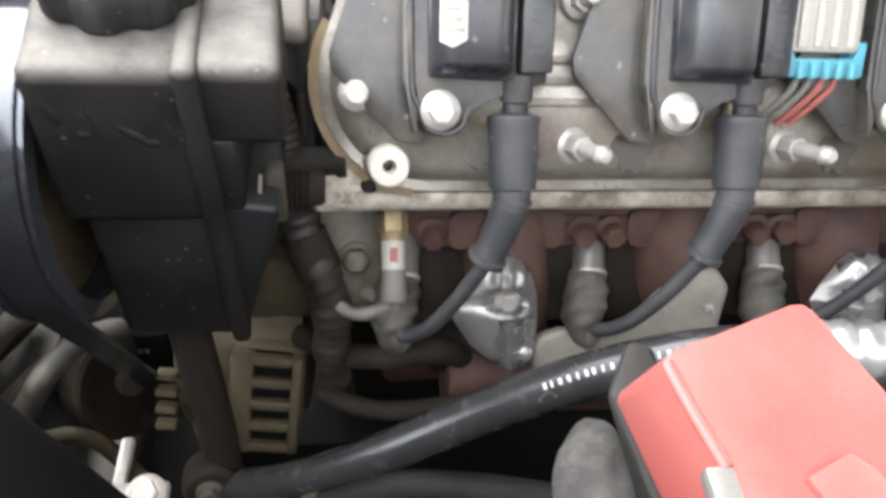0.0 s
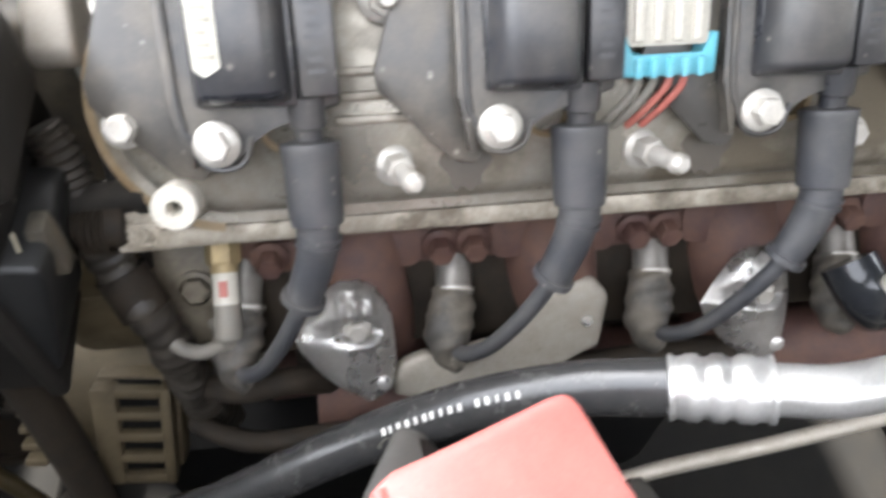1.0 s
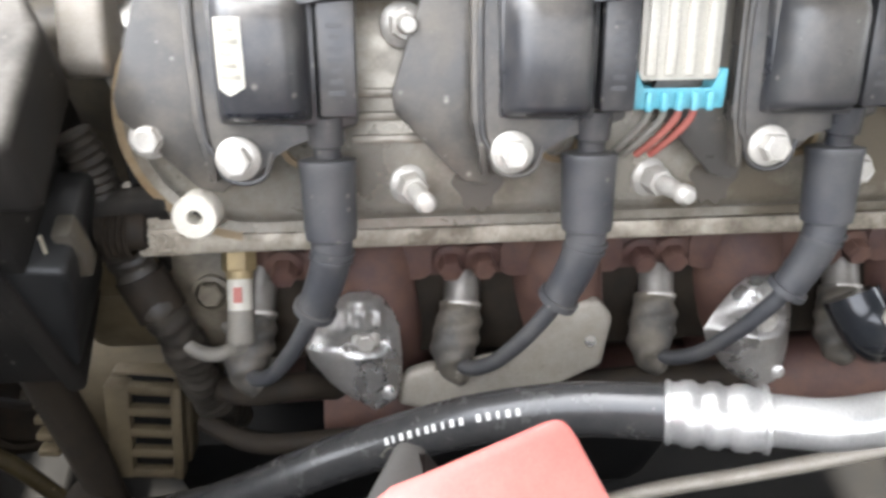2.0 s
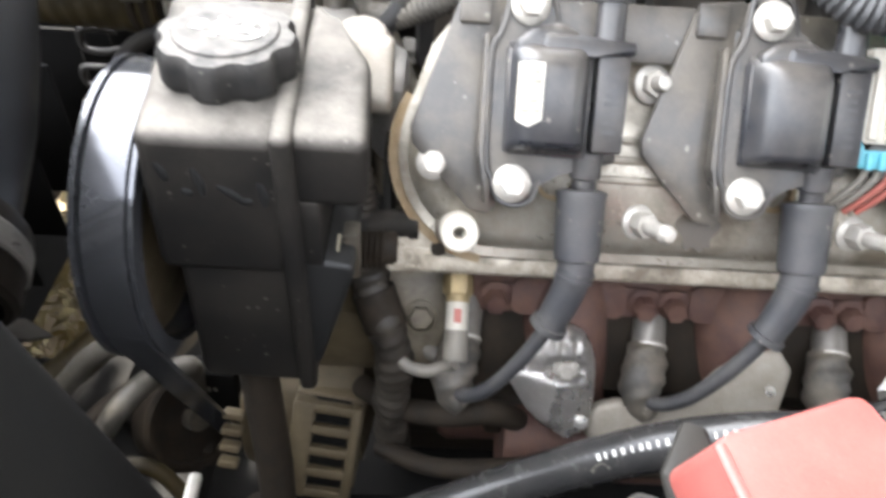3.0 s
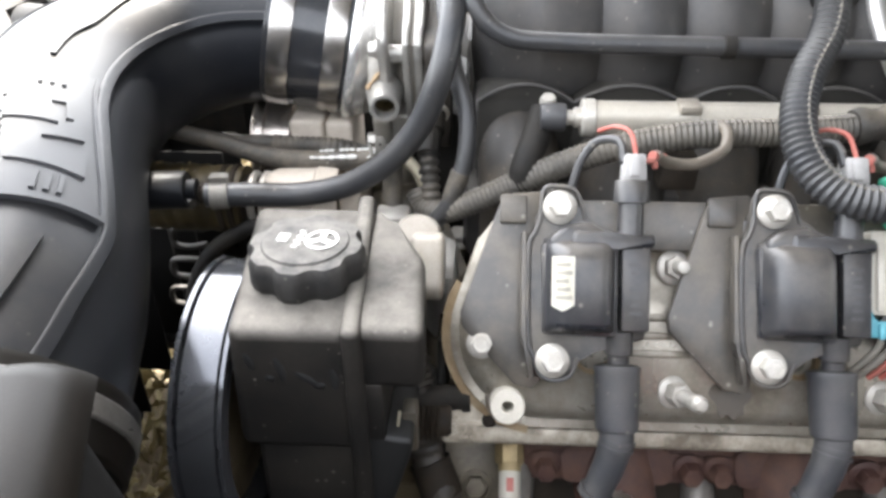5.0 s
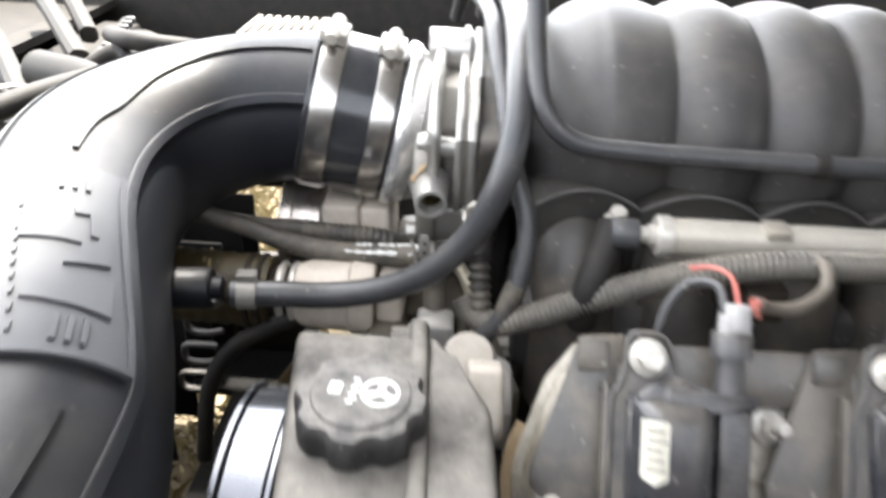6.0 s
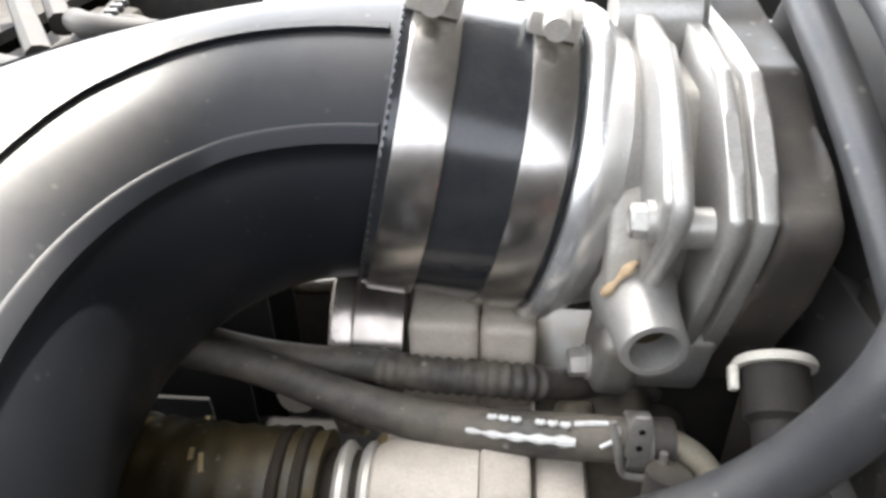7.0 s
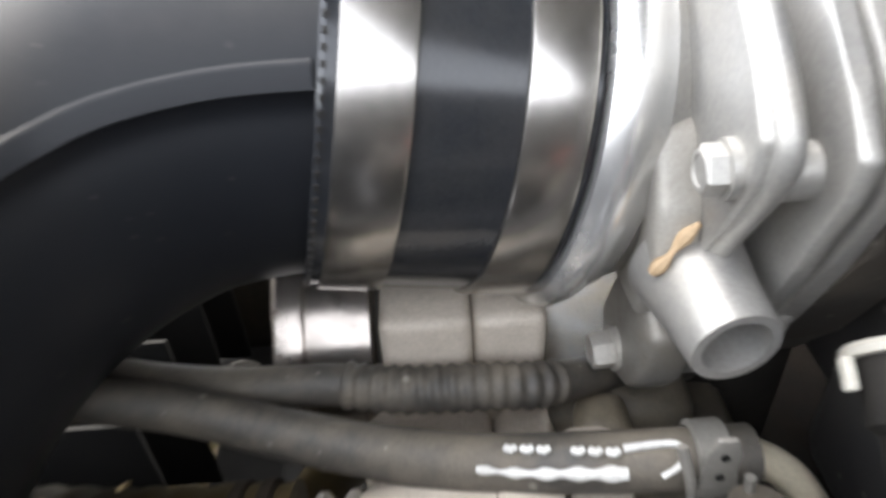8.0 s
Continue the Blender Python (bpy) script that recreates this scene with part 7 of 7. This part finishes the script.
part("solenoid", lathe([(0.018, 0), (0.019, 0.003), (0.019, 0.050), (0.014, 0.056), (0, 0.056)], axis((0.010, 0.232, 0.872), (1, 0.0, 0.05)), 24), M_GRIME, st)

single("low_hose", sweep([(-0.285, 0.405, 0.90), (-0.272, 0.400, 0.970), (-0.260, 0.400, 1.001), (-0.243, 0.400, 1.0235), (-0.226, 0.402, 1.035), (-0.209, 0.410, 1.040), (-0.18, 0.44, 1.03)], 0.0062, 40, 12), M_DARK, "dark thin hose behind the pulley", "hose")

# added crossmember, near-black in place of shade, and hoses deep in the bay
cm = thing("crossmember", (-0.33, 0.55, 0.41), "added crossmember, near-black for the shade under the engine front", "crossmember")
part("beam", slab([(-0.385, -0.36), (-0.300, -0.36), (-0.285, 0.45), (-0.300, 1.345), (-0.385, 1.345), (-0.400, 0.45)], 0.415, 0.500, Matrix(), 0.012, 3), M_SHADE_BLACK, cm)
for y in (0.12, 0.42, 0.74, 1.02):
    part("rib", rbox((-0.343, y, 0.506), (0.080, 0.010, 0.018), bevel=0.003), M_SHADE_BLACK, cm)
for pts, r, mt, words in (
        ([(-0.62, 0.30, 0.66), (-0.50, 0.36, 0.60), (-0.42, 0.46, 0.58), (-0.36, 0.58, 0.62), (-0.30, 0.66, 0.72), (-0.22, 0.66, 0.84)], 0.022, M_HOSE_BROWN, "brown-stained lower radiator hose deep in the bay"),
        ([(-0.60, 0.82, 0.74), (-0.50, 0.84, 0.70), (-0.42, 0.80, 0.74), (-0.35, 0.72, 0.82), (-0.30, 0.62, 0.92)], 0.016, M_SHADE_BLACK, "greasy black hose deep in the bay"),
        ([(-0.72, 1.26, 0.52), (-0.60, 1.24, 0.58), (-0.50, 1.26, 0.54), (-0.36, 1.22, 0.58), (-0.22, 1.20, 0.54)], 0.013, M_GRIME, "greasy black hose near the far wing"),
        ([(-0.385, 0.20, 0.66), (-0.340, 0.27, 0.70), (-0.300, 0.34, 0.70), (-0.250, 0.40, 0.66), (-0.200, 0.42, 0.58)], 0.010, M_GRIME, "greasy black hose below the pulley"),
        ([(-0.46, 0.06, 0.60), (-0.38, 0.14, 0.66), (-0.32, 0.20, 0.74), (-0.25, 0.24, 0.75), (-0.20, 0.22, 0.68)], 0.0065, M_HOSE_BROWN, "brown-stained hose below the pulley")):
    single("low_hose", sweep(pts, r, 40, 16), mt, words, "hose", "low hoses")
# clutter between the radiator and the engine front
gr = thing("fan_guard", (-0.33, 0.42, 0.80), "black fan guard with a row of bent wire loops", "fan guard")
for k in range(3):
    c = Vector((-0.290 - 0.010 * k, 0.455 + 0.006 * k, 0.998 - 0.036 * k))
    part("loop", sweep([c + Vector(d) for d in ((0.015, 0, 0.008), (0.002, -0.002, 0.010), (-0.011, -0.002, 0.008), (-0.012, -0.002, -0.006), (0.001, -0.002, -0.009), (0.015, 0, -0.007))], 0.0026, 26, 8), M_LOOP, gr, "bent grey wire loop")
rng = random.Random(11)
for k in range(22):
    x, y, z = rng.uniform(-0.60, -0.38), rng.uniform(0.55, 0.98), rng.uniform(1.06, 1.10)
    single("wiring_harness", sweep([(x, y, z), (x + rng.uniform(0.02, 0.09), y + rng.uniform(-0.06, 0.06), z + rng.uniform(-0.02, 0.03)), (x + rng.uniform(0.08, 0.16), y + rng.uniform(-0.10, 0.12), z - rng.uniform(0.0, 0.05))], rng.uniform(0.004, 0.011), 20, 10),
           (M_DARK, M_HOSE, M_DARK, M_PALE)[k % 4], "black wiring loom beside the fan shroud", "wiring harness", "front looms")
for k in range(5):
    bx = thing("relay_clip", (-0.54 + 0.012 * k, 0.62 + 0.07 * k, 1.07), "small plastic clip box on the fan shroud", "clip box", "shroud clips")
    part("box", rbox((-0.54 + 0.012 * k, 0.62 + 0.07 * k, 1.0795), (0.026, 0.020, 0.020), Matrix.Identity(4), 0.003), M_PALE if k % 2 else M_DARK, bx)
    part("tab", rbox((-0.54 + 0.012 * k, 0.607 + 0.07 * k, 1.085), (0.010, 0.008, 0.010), Matrix.Identity(4), 0.002), M_WHITE if k % 2 else M_DARK, bx)

# comb strip, struts and expansion bottle along the radiator
cs = thing("comb_strip", (-0.575, 0.90, 1.075), "grey toothed plastic strip along the radiator top", "strip")
p0, p1 = Vector((-0.530, 0.700, 1.076)), Vector((-0.614, 1.070, 1.076))
part("rail", sweep([p0, p0.lerp(p1, 0.33), p0.lerp(p1, 0.66), p1], 0.0065, 12, 10), M_DARK, cs)
for k in range(16):
    c = p0.lerp(p1, (k + 0.5) / 16)
    part("tooth", rbox((0.010, 0, 0.004), (0.014, 0.009, 0.010), Matrix.Translation(c) @ Matrix.Rotation(radians(12), 4, "Z"), 0.002), M_HOSE, cs)
for a, b in (((-0.72, 0.92, 1.085), (-0.530, 0.665, 1.078)), ((-0.767, 1.114, 1.10), (-0.560, 0.830, 1.090)), ((-0.727, 1.124, 1.10), (-0.600, 0.935, 1.090))):
    a, b = Vector(a), Vector(b)
    single("fan_strut", sweep([a, a.lerp(b, 0.4) + Vector((0, 0, 0.006)), b], 0.011, 14, 10, shape=lambda t, s: 1 + 0.18 * abs(math.cos(2 * t))), M_DARK, "dark plastic strut in front of the radiator", "strut", "fan struts")
ebt = thing("expansion_bottle", (-0.66, 0.86, 0.45), "grey ribbed plastic bottle beside the radiator", "bottle")
part("body", lathe([(0, 0.22), (0.050, 0.22), (0.062, 0.235), (0.062, 0.56), (0.060, 0.575), (0.062, 0.59), (0.060, 0.605), (0.052, 0.63), (0.030, 0.645), (0, 0.648)], Matrix.Translation((-0.66, 0.86, 0.41)), 40), M_DARK, ebt)
part("ring", ringed([(0.0630, 0.54), (0.0650, 0.545), (0.0630, 0.55), (0.061, 0.55), (0.061, 0.54)], Matrix.Translation((-0.66, 0.86, 0.41)), 40), M_DARK, ebt)
